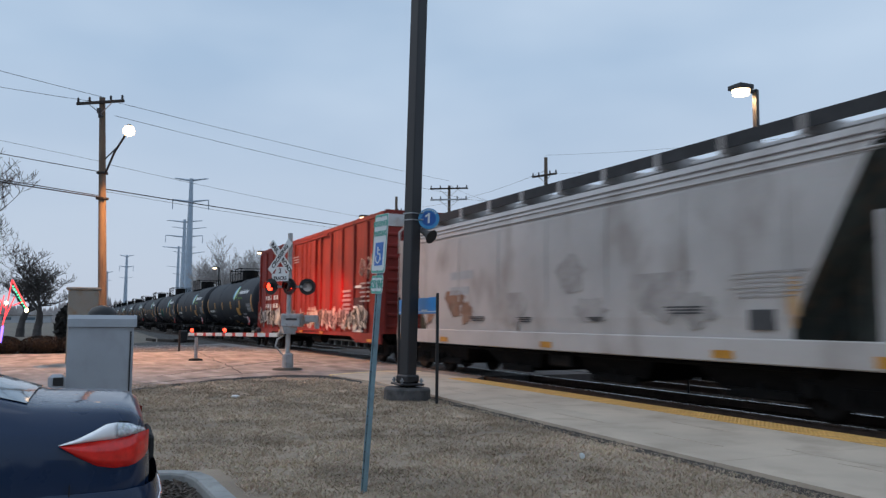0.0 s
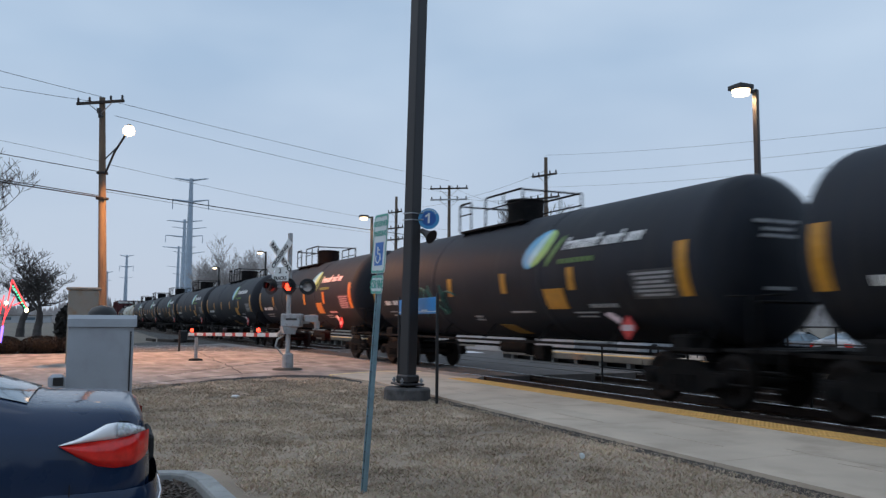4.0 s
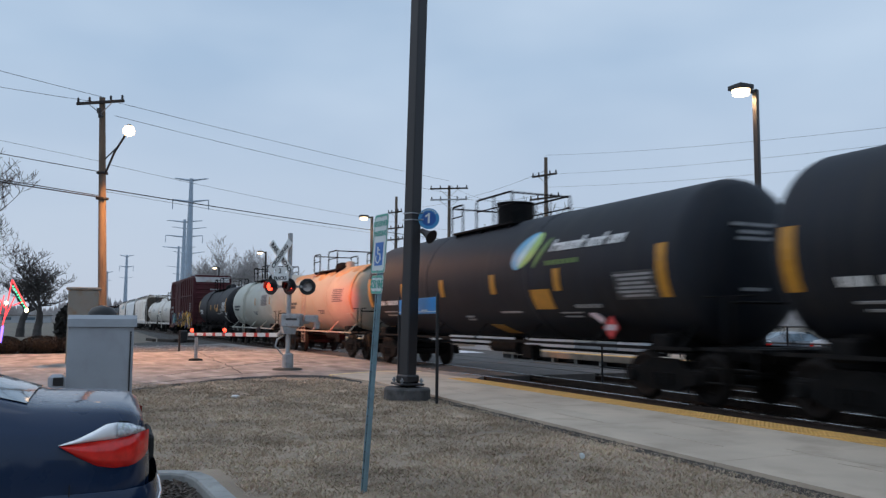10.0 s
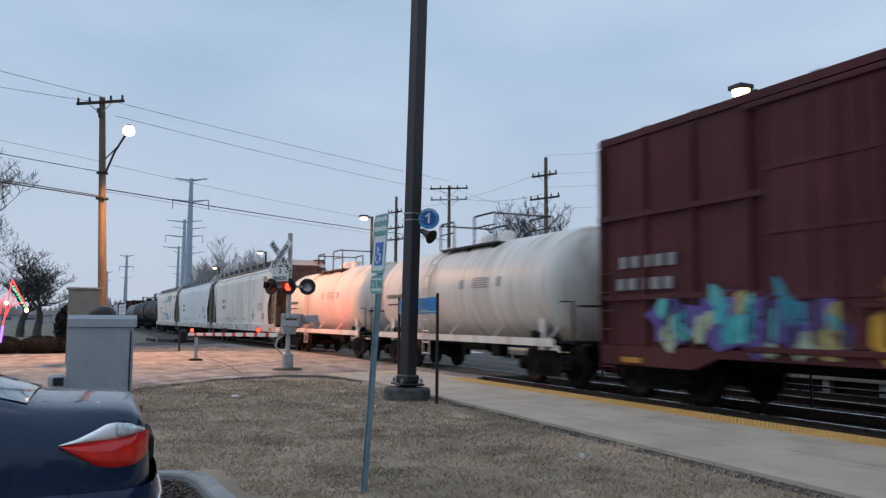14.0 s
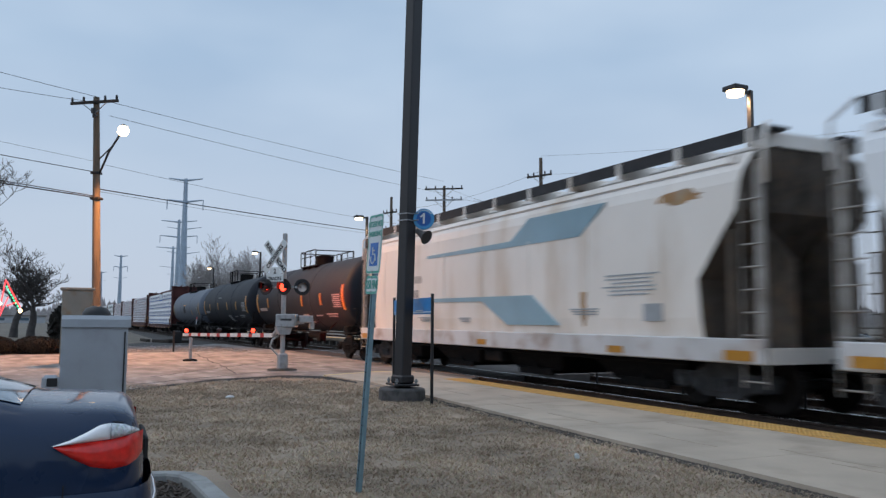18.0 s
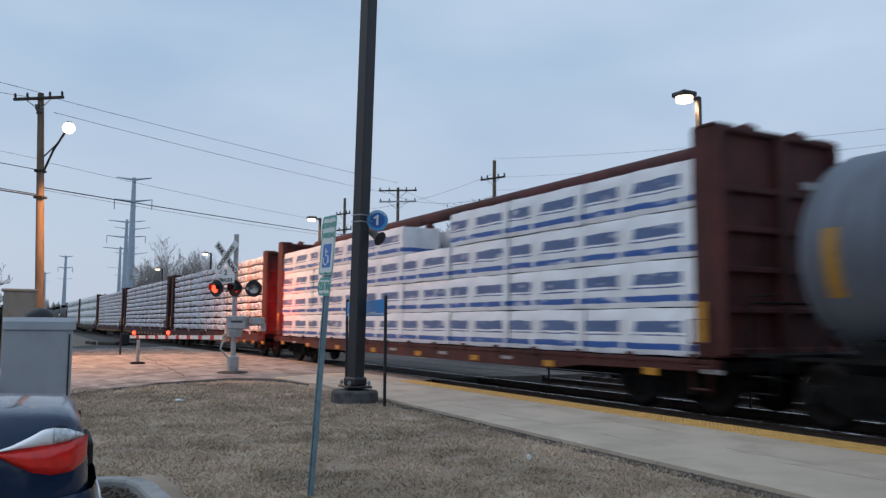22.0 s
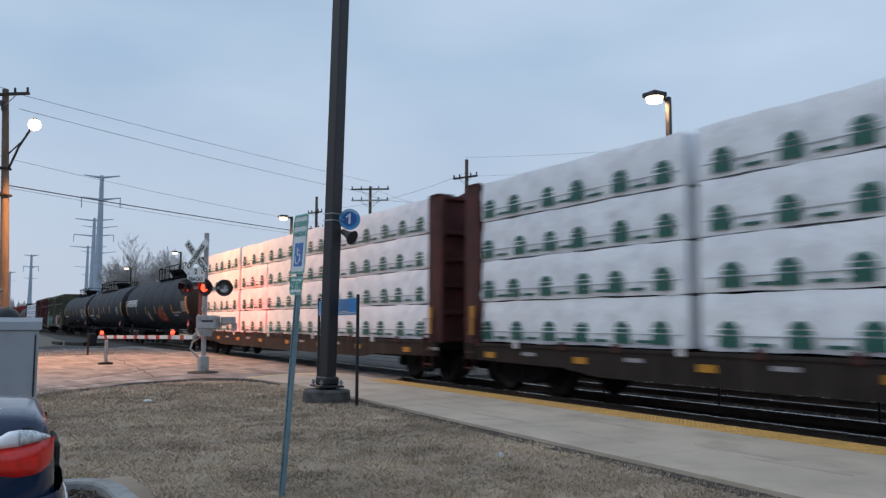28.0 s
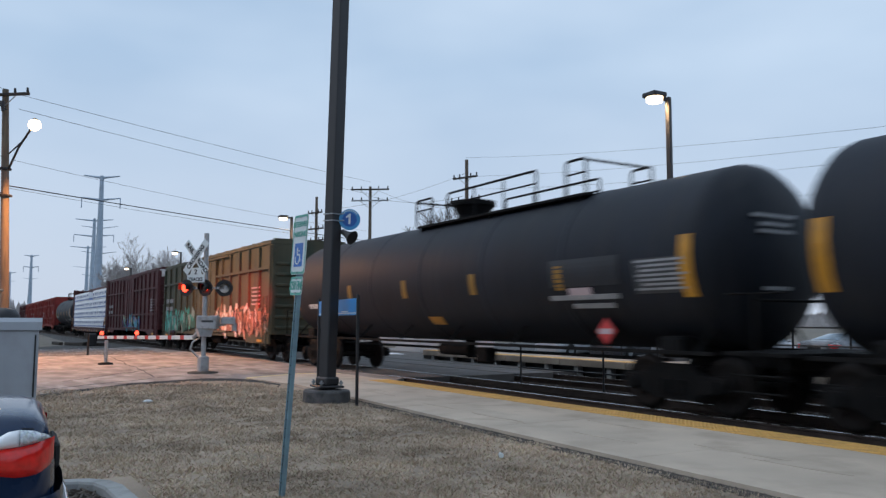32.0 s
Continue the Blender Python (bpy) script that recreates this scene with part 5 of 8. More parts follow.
    lines = [Shape().box(0, 0, 0, b - a - 0.25, 0.010, 0.018).mesh("print_line", M_WRAPGREY) for a, b in spans]
    for t in range(tiers):
        for c, (a, b) in enumerate(spans):
            x, w = (a + b) / 2, b - a
            z = base + h * (t + 0.5)
            if (t, c) in missing:
                continue
            dy = rnd.uniform(-0.02, 0.02)
            q = part("lumber_pack", meshes[c][(t * 5 + c * 7 + t * c) % 4], None, car, m=pose(x + rnd.uniform(-0.03, 0.03) * (style == "pink"), -0.80 + dy, z))
            if style == "green":
                m = round(w / 0.97)
                part("print_line", lines[c], None, q, m=pose(0, -0.618, -h / 2 + 0.235))
                for i in range(m):
                    xx = -w / 2 + w * (i + 0.5) / m + rnd.uniform(-0.10, 0.10)
                    part("print", house, None, q, m=pose(xx, -0.622, -h / 2 + 0.04) @ Matrix.Diagonal((1.30, 1, 1.18, 1)))
                    part("print", foot, None, q, m=pose(xx, -0.620, -h / 2 + 0.125))
                    if i < m - 1:
                        part("print", dash, None, q, m=pose(xx + w / m / 2, -0.618, -h / 2 + 0.115))
    for c, (a, b) in enumerate(spans):
        full = tiers - (1 if (tiers - 1, c) in missing else 0)
        part("far_stack", Shape().box((a + b) / 2, 0.80, base + h * full / 2, b - a - 0.02, 1.2, h * full - 0.03, c=0.03), wrap, car)
    if style == "pink":
        flap = Shape().box(0, 0, 0, 0.27, 0.03, h * 0.90, c=0.01).mesh("wrap_flap", M_FLAP)
        for t in range(tiers):
            for x in (-2.85, 2.83):
                part("wrap_flap", flap, None, car, "pale blue end flap of the wrap", m=pose(x + rnd.uniform(-0.03, 0.03), -1.39 + rnd.uniform(-0.015, 0.01), base + h * (t + 0.5), 0, rnd.uniform(-2, 2), 0))
    # near-black sheets between the tiers, with the gaps' shade put into their colour
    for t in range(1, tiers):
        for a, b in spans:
            part("dunnage", Shape().box((a + b) / 2, -0.58, base + h * t, b - a - 0.1, 1.1, gap + 2.0 * wave), M_GAP, car, "near-black sheet for the shade between the tiers")
    return car


M_FLAP = mat("pale_blue_wrap_flap", (0.60, 0.66, 0.76), 0.5, 0, 0.12, 4, 20, 0.4)
M_PINKMARK = mat("pale_pink_sticker", (0.55, 0.42, 0.44), 0.5, 0, 0.1, 6, 60, 0.02)
M_SPRAYLINE = mat("pale_spray_line", (0.42, 0.30, 0.27), 0.7, 0, 0.3, 3, 30, 0.0)
M_SPRAYDARK = mat("dark_spray_line", (0.035, 0.030, 0.030), 0.7, 0, 0.3, 3, 30, 0.0)
M_SPRAYBROWN = mat("brown_spray_line", (0.085, 0.065, 0.045), 0.7, 0, 0.3, 3, 30, 0.0)
M_SPRAYTEAL = mat("teal_spray_line", (0.03, 0.12, 0.10), 0.7, 0, 0.3, 3, 30, 0.0)
M_SPRAYORANGE = mat("orange_spray_line", (0.30, 0.06, 0.03), 0.7, 0, 0.3, 3, 30, 0.0)
M_SPRAY_A = [mat("spray_paint_a", c, 0.7, 0, 0.25, 2.5, 30, 0.0) for c in ((0.34, 0.33, 0.31), (0.56, 0.54, 0.5), (0.17, 0.17, 0.17), (0.62, 0.58, 0.5), (0.42, 0.43, 0.42), (0.09, 0.08, 0.08))]
M_SPRAY_B = [mat("spray_paint_b", c, 0.7, 0, 0.25, 2.5, 30, 0.0) for c in ((0.58, 0.31, 0.03), (0.62, 0.34, 0.03), (0.66, 0.4, 0.06), (0.05, 0.1, 0.32), (0.5, 0.54, 0.62), (0.6, 0.28, 0.03))]
M_SPRAY_C = [mat("spray_paint_c", c, 0.7, 0, 0.25, 2.5, 30, 0.0) for c in ((0.1, 0.07, 0.26), (0.05, 0.36, 0.4), (0.1, 0.46, 0.46), (0.03, 0.22, 0.32), (0.34, 0.4, 0.28), (0.36, 0.3, 0.12))]
M_SPRAY_D = [mat("spray_paint_d", c, 0.7, 0, 0.25, 2.5, 30, 0.0) for c in ((0.3, 0.14, 0.1), (0.6, 0.56, 0.52), (0.52, 0.3, 0.24), (0.64, 0.62, 0.58), (0.25, 0.13, 0.08))]
M_SPRAY_E = [mat("spray_paint_e", c, 0.7, 0, 0.25, 2.5, 30, 0.0) for c in ((0.03, 0.1, 0.08), (0.04, 0.26, 0.22), (0.06, 0.34, 0.28), (0.22, 0.27, 0.25))]

TRAIN = []                            # (car, place of its middle along the track at the start)


def couple(car, front, back):
    TRAIN.append((car, (front + back) / 2))
    car.matrix_basis = pose((front + back) / 2, TRACK_1, 0)
    return car


couple(hopper("hopper_car", "dirty grey covered hopper car with rust stains", 19.1, M_HOPGREY), -5.8, -24.9)
couple(boxcar("boxcar", "red steel boxcar with white and grey graffiti", 20.75, M_BOXRED, [(-9.2, -4.6, 1.15, 2.1, M_SPRAY_A), (-3.4, 8.2, 1.15, 2.0, M_SPRAY_A)], style="plate", panels=13, top=5.34), -24.9, -45.65)
LEAF = tank_car("tank_car", "black tank car with blue-green leaf emblem and yellow reflectors", 18.27, 1.56, 2.66, M_TANK, "leaf")
couple(LEAF, -45.7, -63.97)
for i in range(1, 9):
    a = -45.7 - 18.29 * i
    couple(copy_thing(LEAF, pose(0, 0, 0)), a, a - 18.27)
couple(tank_car("tank_car", "weathered beige tank car streaked with rust", 12.9, 1.38, 2.43, M_BEIGETANK, "small"), -210.3, -223.2)
couple(tank_car("tank_car", "pale grey tank car with dark lettering", 13.3, 1.46, 2.48, M_PALETANK, "small"), -223.2, -236.5)
couple(tank_car("tank_car", "short black tank car with white stickers", 14.6, 1.42, 2.42, M_CHARTANK, "small"), -236.6, -251.4)
couple(boxcar("boxcar", "maroon ribbed boxcar with yellow and blue graffiti", 17.3, M_BOXMAROON, [(-6.0, -2.2, 0.95, 2.05, M_SPRAY_C), (-1.5, 7.6, 0.85, 2.1, M_SPRAY_B)], panels=12, door_at=-1.8, top=5.25), -251.7, -269.0)
WHITE_TANK = tank_car("tank_car", "white tank car with brown stains and grey ladders", 13.2, 1.44, 2.34, M_WHITETANK, "white")
couple(WHITE_TANK, -269.0, -282.2)
couple(copy_thing(WHITE_TANK, pose(0, 0, 0)), -282.2, -295.5)
couple(hopper("hopper_car", "cream covered hopper car with tan stains", 20.2, M_HOPCREAM), -295.6, -315.8)
couple(hopper("hopper_car", "clean white-grey covered hopper car", 20.2, M_HOPWHITE), -315.8, -336.0)
couple(hopper("hopper_car", "cream covered hopper car with blue stripes", 19.5, M_HOPCREAM, M_HOPBLUE), -336.0, -355.5)
PLAIN = tank_car("tank_car", "plain black tank car with yellow reflectors", 17.6, 1.55, 2.60, M_TANK, "plain")
couple(PLAIN, -355.6, -373.2)
couple(copy_thing(PLAIN, pose(0, 0, 0)), -373.3, -390.9)
couple(tank_car("tank_car", "grey-blue tank car with yellow bands", 18.1, 1.50, 2.55, M_GREYTANK, "grey"), -391.0, -409.1)
couple(lumber_car("lumber_car", "centre-beam car stacked with white and blue wrapped lumber", 23.9, "blue", 4, {(3, 4)}), -408.83, -432.73)
PINK = lumber_car("lumber_car", "centre-beam car stacked with white and red wrapped lumber", 22.8, "pink", 10)
couple(PINK, -433.3, -456.1)
couple(copy_thing(PINK, pose(0, 0, 0)), -456.0, -478.8)
couple(copy_thing(PINK, pose(0, 0, 0)), -478.9, -501.6)
GREEN = lumber_car("lumber_car", "centre-beam car stacked with white lumber bundles printed green", 24.3, "green", 4)
couple(GREEN, -501.35, -525.65)
couple(copy_thing(GREEN, pose(0, 0, 0)), -525.75, -550.05)
LATE = tank_car("tank_car", "long black tank car lettered white with orange graffiti", 19.85, 1.57, 2.62, M_TANK, "late")
couple(LATE, -550.5, -570.4)
couple(tank_car("tank_car", "long black tank car with a low dome", 19.85, 1.57, 2.62, M_TANK, "late"), -570.4, -590.2)
couple(tank_car("tank_car", "long black tank car with a repainted patch", 19.85, 1.57, 2.62, M_TANK, "late"), -590.1, -609.9)
couple(boxcar("boxcar", "drab green boxcar with white and teal graffiti", 20.0, M_BOXGREEN, [(2.0, 9.0, 0.95, 2.2, M_SPRAY_D), (-8.5, -2.0, 0.95, 2.2, M_SPRAY_E)], top=4.65, white_top=False, panels=14), -610.5, -630.5)
couple(boxcar("boxcar", "dark red boxcar with blue graffiti", 20.4, M_BOXDARK, [(-2.0, 4.0, 0.95, 1.9, M_SPRAY_C)], top=4.75, panels=14), -630.6, -651.0)
couple(copy_thing(next(c for c, _ in TRAIN if "blue wrapped" in c["label"]), pose(0, 0, 0)), -651.1, -675.1)
couple(copy_thing(PLAIN, pose(0, 0, 0)), -675.2, -692.8)
for i in range(4):
    couple(boxcar("boxcar", "plain red-brown boxcar at the tail of the train", 18.3, M_BOXRED if i < 3 else M_BOXDARK, [], top=4.6, white_top=False, panels=10), -693 - 18.4 * i, -711.3 - 18.4 * i)

# sprayed lines on single tank cars
for number, x, z, w, h, ink, words in ((8, -1.2, 2.0, 1.5, 0.9, M_SPRAYBROWN, "looping brown spray lines"), (8, 0.6, 2.0, 1.3, 0.9, M_SPRAYBROWN, "looping brown spray lines"), (4, -3.0, 2.1, 2.6, 1.0, M_SPRAYTEAL, "looping teal spray lines"),
                                       (33, 0.5, 1.9, 2.0, 0.6, M_SPRAYTEAL, "looping teal spray lines")):
    car = TRAIN[number][0]
    if car.name.startswith("tank_car"):
        shell = next(c for c in car.children if c.name.startswith("shell"))
        zc = sum(v.co.z for v in shell.data.vertices) / len(shell.data.vertices)
        r = max(v.co.z for v in shell.data.vertices) - zc
        part("sprayed_line", scribble(x, z, w, h, number, -1.5, 3, 0.035, (r, zc)), ink, car, words)
# block letters, a pale tag and orange spray on the lettered tank car
for i in range(6):
    x = -8.2 + 0.60 * i
    for a0, a1, x0, x1 in ((-5, 11, 0.0, 0.13), (-5, 11, 0.36, 0.49), (8, 11, 0.0, 0.49), (1.5, 4, 0.0, 0.49) if i % 3 != 2 else (-5, -2.2, 0.0, 0.49)):
        part("block_letter", shell_plate(x + x0, x + x1, a0, a1, 1.57, 2.62), M_WHITE, LATE, "white block letter, not legible")
for k in range(3):
    part("sprayed_patch", shell_blob(-1.42 + 0.16 * k, -30 + 3 * (k - 1), 0.17, 11, 1.57, 2.62, -0.12, 0.010 + 0.002 * k), M_SPRAYLINE, LATE, "pale sprayed tag")
for cx, ca, rx, ra, sl in ((1.7, -26, 0.36, 8, 0.1), (2.1, -20, 0.30, 11, 0.2), (2.45, -17, 0.18, 9, 0.1), (2.3, -34, 0.45, 7, 0.0), (2.75, -31, 0.40, 8, 0.2), (3.1, -36, 0.32, 5, 0.0), (1.5, -36, 0.22, 6, -0.1), (3.35, -33, 0.16, 6, 0.1)):
    part("sprayed_patch", shell_blob(cx, ca, rx, ra, 1.57, 2.62, sl, 0.010 + 0.001 * (cx % 1)), M_SPRAYORANGE, LATE, "orange sprayed graffiti, not legible")
part("sprayed_line", scribble(2.4, 1.80, 2.2, 0.7, 23, -1.5, 5, 0.03, (1.57, 2.62)), M_SPRAYORANGE, LATE, "orange sprayed outline")


# ---- the ground and the railway ----
M_EARTH = mat("winter_earth", (0.165, 0.138, 0.105), 0.95, 0, 0.3, 0.5, 25, 0.4, (0.16, 0.15, 0.14))
M_LAWN = mat("dormant_grass_ground", (0.315, 0.243, 0.178), 0.95, 0, 0.36, 0.75, 60, 0.4, (0.20, 0.154, 0.113))
M_ROAD = mat("salted_asphalt", (0.260, 0.228, 0.210), 0.88, 0, 0.42, 0.55, 34, 0.55, (0.46, 0.42, 0.395), stretch=(1.0, 2.2, 1))
M_ASPHALT = mat("dark_asphalt", (0.045, 0.045, 0.047), 0.9, 0, 0.25, 1.5, 60, 0.3, (0.07, 0.07, 0.07))
# lowered grey: the shade under the train is put into this colour
M_GRAVEL = mat("grey_gravel_ground", (0.045, 0.042, 0.040), 0.95, 0, 0.35, 1.5, 60, 0.5, (0.11, 0.105, 0.10))
M_CONCRETE = mat("platform_concrete", (0.512, 0.418, 0.328), 0.85, 0, 0.12, 0.8, 60, 0.14, (0.38, 0.305, 0.235))
M_FARCONCRETE = mat("darker_platform_concrete", (0.34, 0.28, 0.225), 0.85, 0, 0.16, 0.8, 60, 0.14, (0.22, 0.175, 0.14))
M_STAIN = mat("damp_concrete", (0.45, 0.365, 0.285), 0.8, 0, 0.12, 3, 60, 0.1, (0.48, 0.39, 0.31))
M_FADEDLINE = mat("faded_yellow_line_paint", (0.74, 0.60, 0.33), 0.8, 0, 0.2, 3, 40, 0.1, (0.60, 0.48, 0.32))
M_FOOTING = mat("dark_footing_concrete", (0.085, 0.08, 0.08), 0.9, 0, 0.3, 4, 50, 0.4, (0.04, 0.04, 0.04))
M_VERGE = mat("salted_gravel_verge", (0.20, 0.19, 0.185), 0.95, 0, 0.35, 0.9, 50, 0.6, (0.42, 0.41, 0.41))
M_KERB = mat("kerb_concrete", (0.30, 0.30, 0.29), 0.85, 0, 0.15, 3, 60, 0.2, (0.18, 0.18, 0.17))
M_TACTILE = mat("yellow_tactile_plate", (0.66, 0.37, 0.10), 0.65, 0, 0.15, 2, 40, 0.1, (0.36, 0.21, 0.09), island=0.12)
M_SOIL = mat("bare_soil_edge", (0.085, 0.07, 0.058), 0.95, 0, 0.3, 3, 60, 0.6)
M_BALLAST = mat("ballast_stone", (0.085, 0.081, 0.079), 0.95, 0, 0.35, 3, 40, 0.5, island=0.6)
M_TIE = mat("tarred_timber", (0.045, 0.036, 0.03), 0.9, 0, 0.3, 3, 40, 0.4, stretch=(6, 1, 1))
M_RAIL = mat("rusty_rail_web", (0.06, 0.042, 0.034), 0.7, 0.4, 0.3, 4, 60, 0.2)
M_RAILHEAD = mat("polished_rail_head", (0.45, 0.45, 0.46), 0.25, 1.0, 0.1, 6, 60, 0.02)
M_SNOW = mat("old_snow", (0.62, 0.64, 0.68), 0.8, 0, 0.1, 1.2, 20, 0.4)
M_STEEL = mat("galvanised_steel", (0.34, 0.36, 0.38), 0.45, 0.6, 0.15, 4, 60, 0.05)
M_BLACKSTEEL = mat("black_powder_coat", (0.012, 0.012, 0.014), 0.45, 0, 0.2, 3, 60, 0.05)
M_POSTBROWN = mat("dark_bronze_steel", (0.026, 0.025, 0.028), 0.5, 0.1, 0.15, 1.5, 60, 0.04)
M_SIGNGREEN = mat("sign_green_ink", (0.10, 0.40, 0.32), 0.5, 0, 0.1, 6, 60, 0.02)
M_SIGNBLUE = mat("sign_blue_ink", (0.025, 0.15, 0.50), 0.45, 0, 0.1, 6, 60, 0.02)
M_SIGNFACE = mat("sign_white_sheet", (0.68, 0.72, 0.72), 0.4, 0, 0.05, 6, 60, 0.02)
M_SIGNCYAN = mat("bright_blue_sign", (0.055, 0.30, 0.58), 0.4, 0, 0.05, 3, 60, 0.02)
M_SIGNDARK = mat("dark_blue_sign", (0.018, 0.105, 0.38), 0.4, 0, 0.06, 3, 60, 0.02)
M_BANNER = mat("blue_platform_sign", (0.035, 0.26, 0.62), 0.4, 0, 0.06, 3, 60, 0.02)
M_POSTGREEN = mat("faded_green_post", (0.20, 0.31, 0.36), 0.5, 0.3, 0.2, 5, 60, 0.1)
M_WOODPOLE = mat("weathered_pole_wood", (0.15, 0.115, 0.085), 0.9, 0, 0.25, 1.5, 30, 0.5, (0.09, 0.07, 0.055), stretch=(5, 5, 0.5))
M_ARMWOOD = mat("dark_crossarm_timber", (0.045, 0.038, 0.034), 0.9, 0, 0.25, 1.5, 30, 0.4, stretch=(0.5, 5, 5))
M_WIRE = mat("dark_cable", (0.02, 0.02, 0.022), 0.7, 0, 0.1, 6, 30, 0.0)
M_TOWER = mat("grey_tower_steel", (0.38, 0.46, 0.55), 0.6, 0.0, 0.08, 1, 30, 0.02)
M_CABINET = mat("grey_cabinet_paint", (0.36, 0.385, 0.42), 0.5, 0.1, 0.06, 1.6, 60, 0.03, (0.31, 0.32, 0.35))
M_CASE = mat("tan_signal_case", (0.25, 0.235, 0.20), 0.6, 0.1, 0.1, 2, 60, 0.05, (0.24, 0.16, 0.09))
M_CARPAINT = mat("dark_blue_car_paint", (0.0085, 0.024, 0.062), 0.28, 0.0, 0.05, 3, 90, 0.0, coat=0.55, spec=0.15)
# the blue base stands in for sky reflected in and seen through the panes
M_GLASS = mat("car_glass_sky_in_base", (0.10, 0.15, 0.19), 0.06, 0, 0.03, 2, 60, 0.0, coat=0.4, spec=0.8)
M_TAILRED = mat("red_tail_lens", (0.80, 0.022, 0.016), 0.16, 0, 0.18, 18, 60, 0.0, coat=0.35)
M_TAILCLEAR = mat("clear_tail_lens", (0.95, 0.95, 0.97), 0.18, 0.0, 0.04, 8, 60, 0.0, coat=0.5)
M_TAILCRYSTAL = mat("faceted_clear_lens", (0.62, 0.66, 0.70), 0.15, 0.2, 0.45, 42, 60, 0.6, coat=0.5)
M_CHROME = mat("chrome_trim", (0.6, 0.6, 0.62), 0.12, 1.0, 0.05, 4, 60, 0.0)
M_RUBBER = mat("black_rubber", (0.012, 0.012, 0.012), 0.8, 0, 0.2, 6, 60, 0.1)
M_BARK = mat("dark_bark", (0.072, 0.064, 0.062), 0.95, 0, 0.3, 3, 40, 0.4)
M_TWIG = mat("bare_twigs", (0.42, 0.39, 0.38), 0.95, 0, 0.3, 3, 40, 0.2)
M_EVERGREEN = mat("dark_evergreen", (0.030, 0.026, 0.022), 0.95, 0, 0.3, 3, 30, 0.5, island=0.4)
M_HEDGE = mat("brown_winter_hedge", (0.0125, 0.0110, 0.0090), 0.95, 0, 0.25, 3, 30, 0.3, island=0.25)
M_BLADE = mat("dry_grass_blades", (0.455, 0.356, 0.260), 0.9, 0, 0.32, 0.55, 30, 0.0, (0.29, 0.224, 0.162), island=0.22)
M_MULCH = mat("wood_mulch", (0.06, 0.045, 0.035), 0.95, 0, 0.3, 6, 40, 0.4, island=0.6)
M_SIGNALGREY = mat("silver_signal_paint", (0.40, 0.41, 0.42), 0.45, 0.3, 0.12, 4, 60, 0.05, (0.25, 0.24, 0.23))
M_ARMRED = mat("red_gate_stripe", (0.52, 0.03, 0.025), 0.4, 0, 0.1, 6, 60, 0.02)
M_LENSDARK = mat("unlit_red_lens", (0.03, 0.012, 0.012), 0.25, 0, 0.1, 6, 60, 0.0)
# darkened asphalt: the train's shade and wet are put into the colour
M_PANEL = mat("crossing_panel_with_train_shade", (0.075, 0.070, 0.068), 0.9, 0, 0.25, 1.0, 50, 0.3, (0.12, 0.115, 0.11))
M_LENSCLEAR = mat("grey_round_lens", (0.72, 0.74, 0.76), 0.3, 0, 0.1, 6, 60, 0.0)
M_LENSLIT = glow("lit_red_lens", (1.0, 0.045, 0.02), 5.0)
M_BULBSODIUM = glow("sodium_bulb", (1.0, 0.66, 0.36), 4.5)
M_BULBWARM = glow("warm_platform_bulb", (1.0, 0.74, 0.46), 3.6)
M_FARWHITE = mat("pale_far_wall", (0.45, 0.46, 0.48), 0.8, 0, 0.1, 0.5, 20, 0.05)

# one sheet of ground to the horizon
g = Shape()
g.add([(-2500, -2500, -0.34), (2500, -2500, -0.34), (2500, 2500, -0.34), (-2500, 2500, -0.34)], [(0, 1, 2, 3)])
thing("ground", "brown winter earth reaching the horizon", "ground", kind="structure", shape=g, material=M_EARTH)


def slab(name, label, outline, z0, z1, material, category):
    s = Shape().prism(outline, "z", z0, z1)
    return thing(name, label, category, kind="structure", shape=s, material=material)


# raised bed on which lawn, street and platform lie
PLAT_EDGE = lambda x: 6.22 + (-5.5 - x) * 0.049          # inner edge of the platform
slab("lawn", "dormant brown grass lawn", [(6, -2.0), (6, PLAT_EDGE(6) - 0.12), (-9, PLAT_EDGE(-9) - 0.12), (-14, PLAT_EDGE(-14) - 0.12), (-17.0, 6.75), (-19.4, 6.85), (-21.3, 6.45), (-21.9, 5.6), (-21.0, 3.6), (-18.6, 1.4), (-16.5, -2.0)], -0.34, 0.0, M_LAWN, "lawn")
slab("pavement", "bare soil strip along the platform", [(6, PLAT_EDGE(6) - 0.20), (6, PLAT_EDGE(6)), (-16.5, PLAT_EDGE(-16.5)), (-16.5, PLAT_EDGE(-16.5) - 0.20)], -0.34, 0.006, M_SOIL, "soil")
slab("road", "salt-stained asphalt street crossing the railway", [(-16.5, -2.0), (-18.6, 1.4), (-21.0, 3.6), (-21.9, 5.6), (-21.3, 6.45), (-19.4, 6.85), (-17.6, 6.78), (-18.4, 9.4), (-19.6, 10.45), (-41.5, 10.45), (-41.5, 8), (-40, 6.5), (-38.2, 2.0), (-38.5, -60), (-18, -60)], -0.34, 0.006, M_ROAD, "road")
slab("pavement", "salt-stained gravel verge beside the street", [(-41.5, 10.0), (-41.5, 8), (-40, 6.5), (-38.4, 2.0), (-38.6, -4), (-46, -4), (-47, 3.0), (-49.5, 7.2), (-52, 9.0), (-52, 9.4)], -0.34, 0.0, M_VERGE, "gravel")
slab("pavement", "dark gravel strip along the tracks", [(-52, 9.4), (-52, 9.0), (-49.5, 7.2), (-47, 3.0), (-46, -4), (-50, -4), (-58, 4.4), (-120, 7.2), (-120, 9.2)], -0.34, -0.006, M_GRAVEL, "gravel")
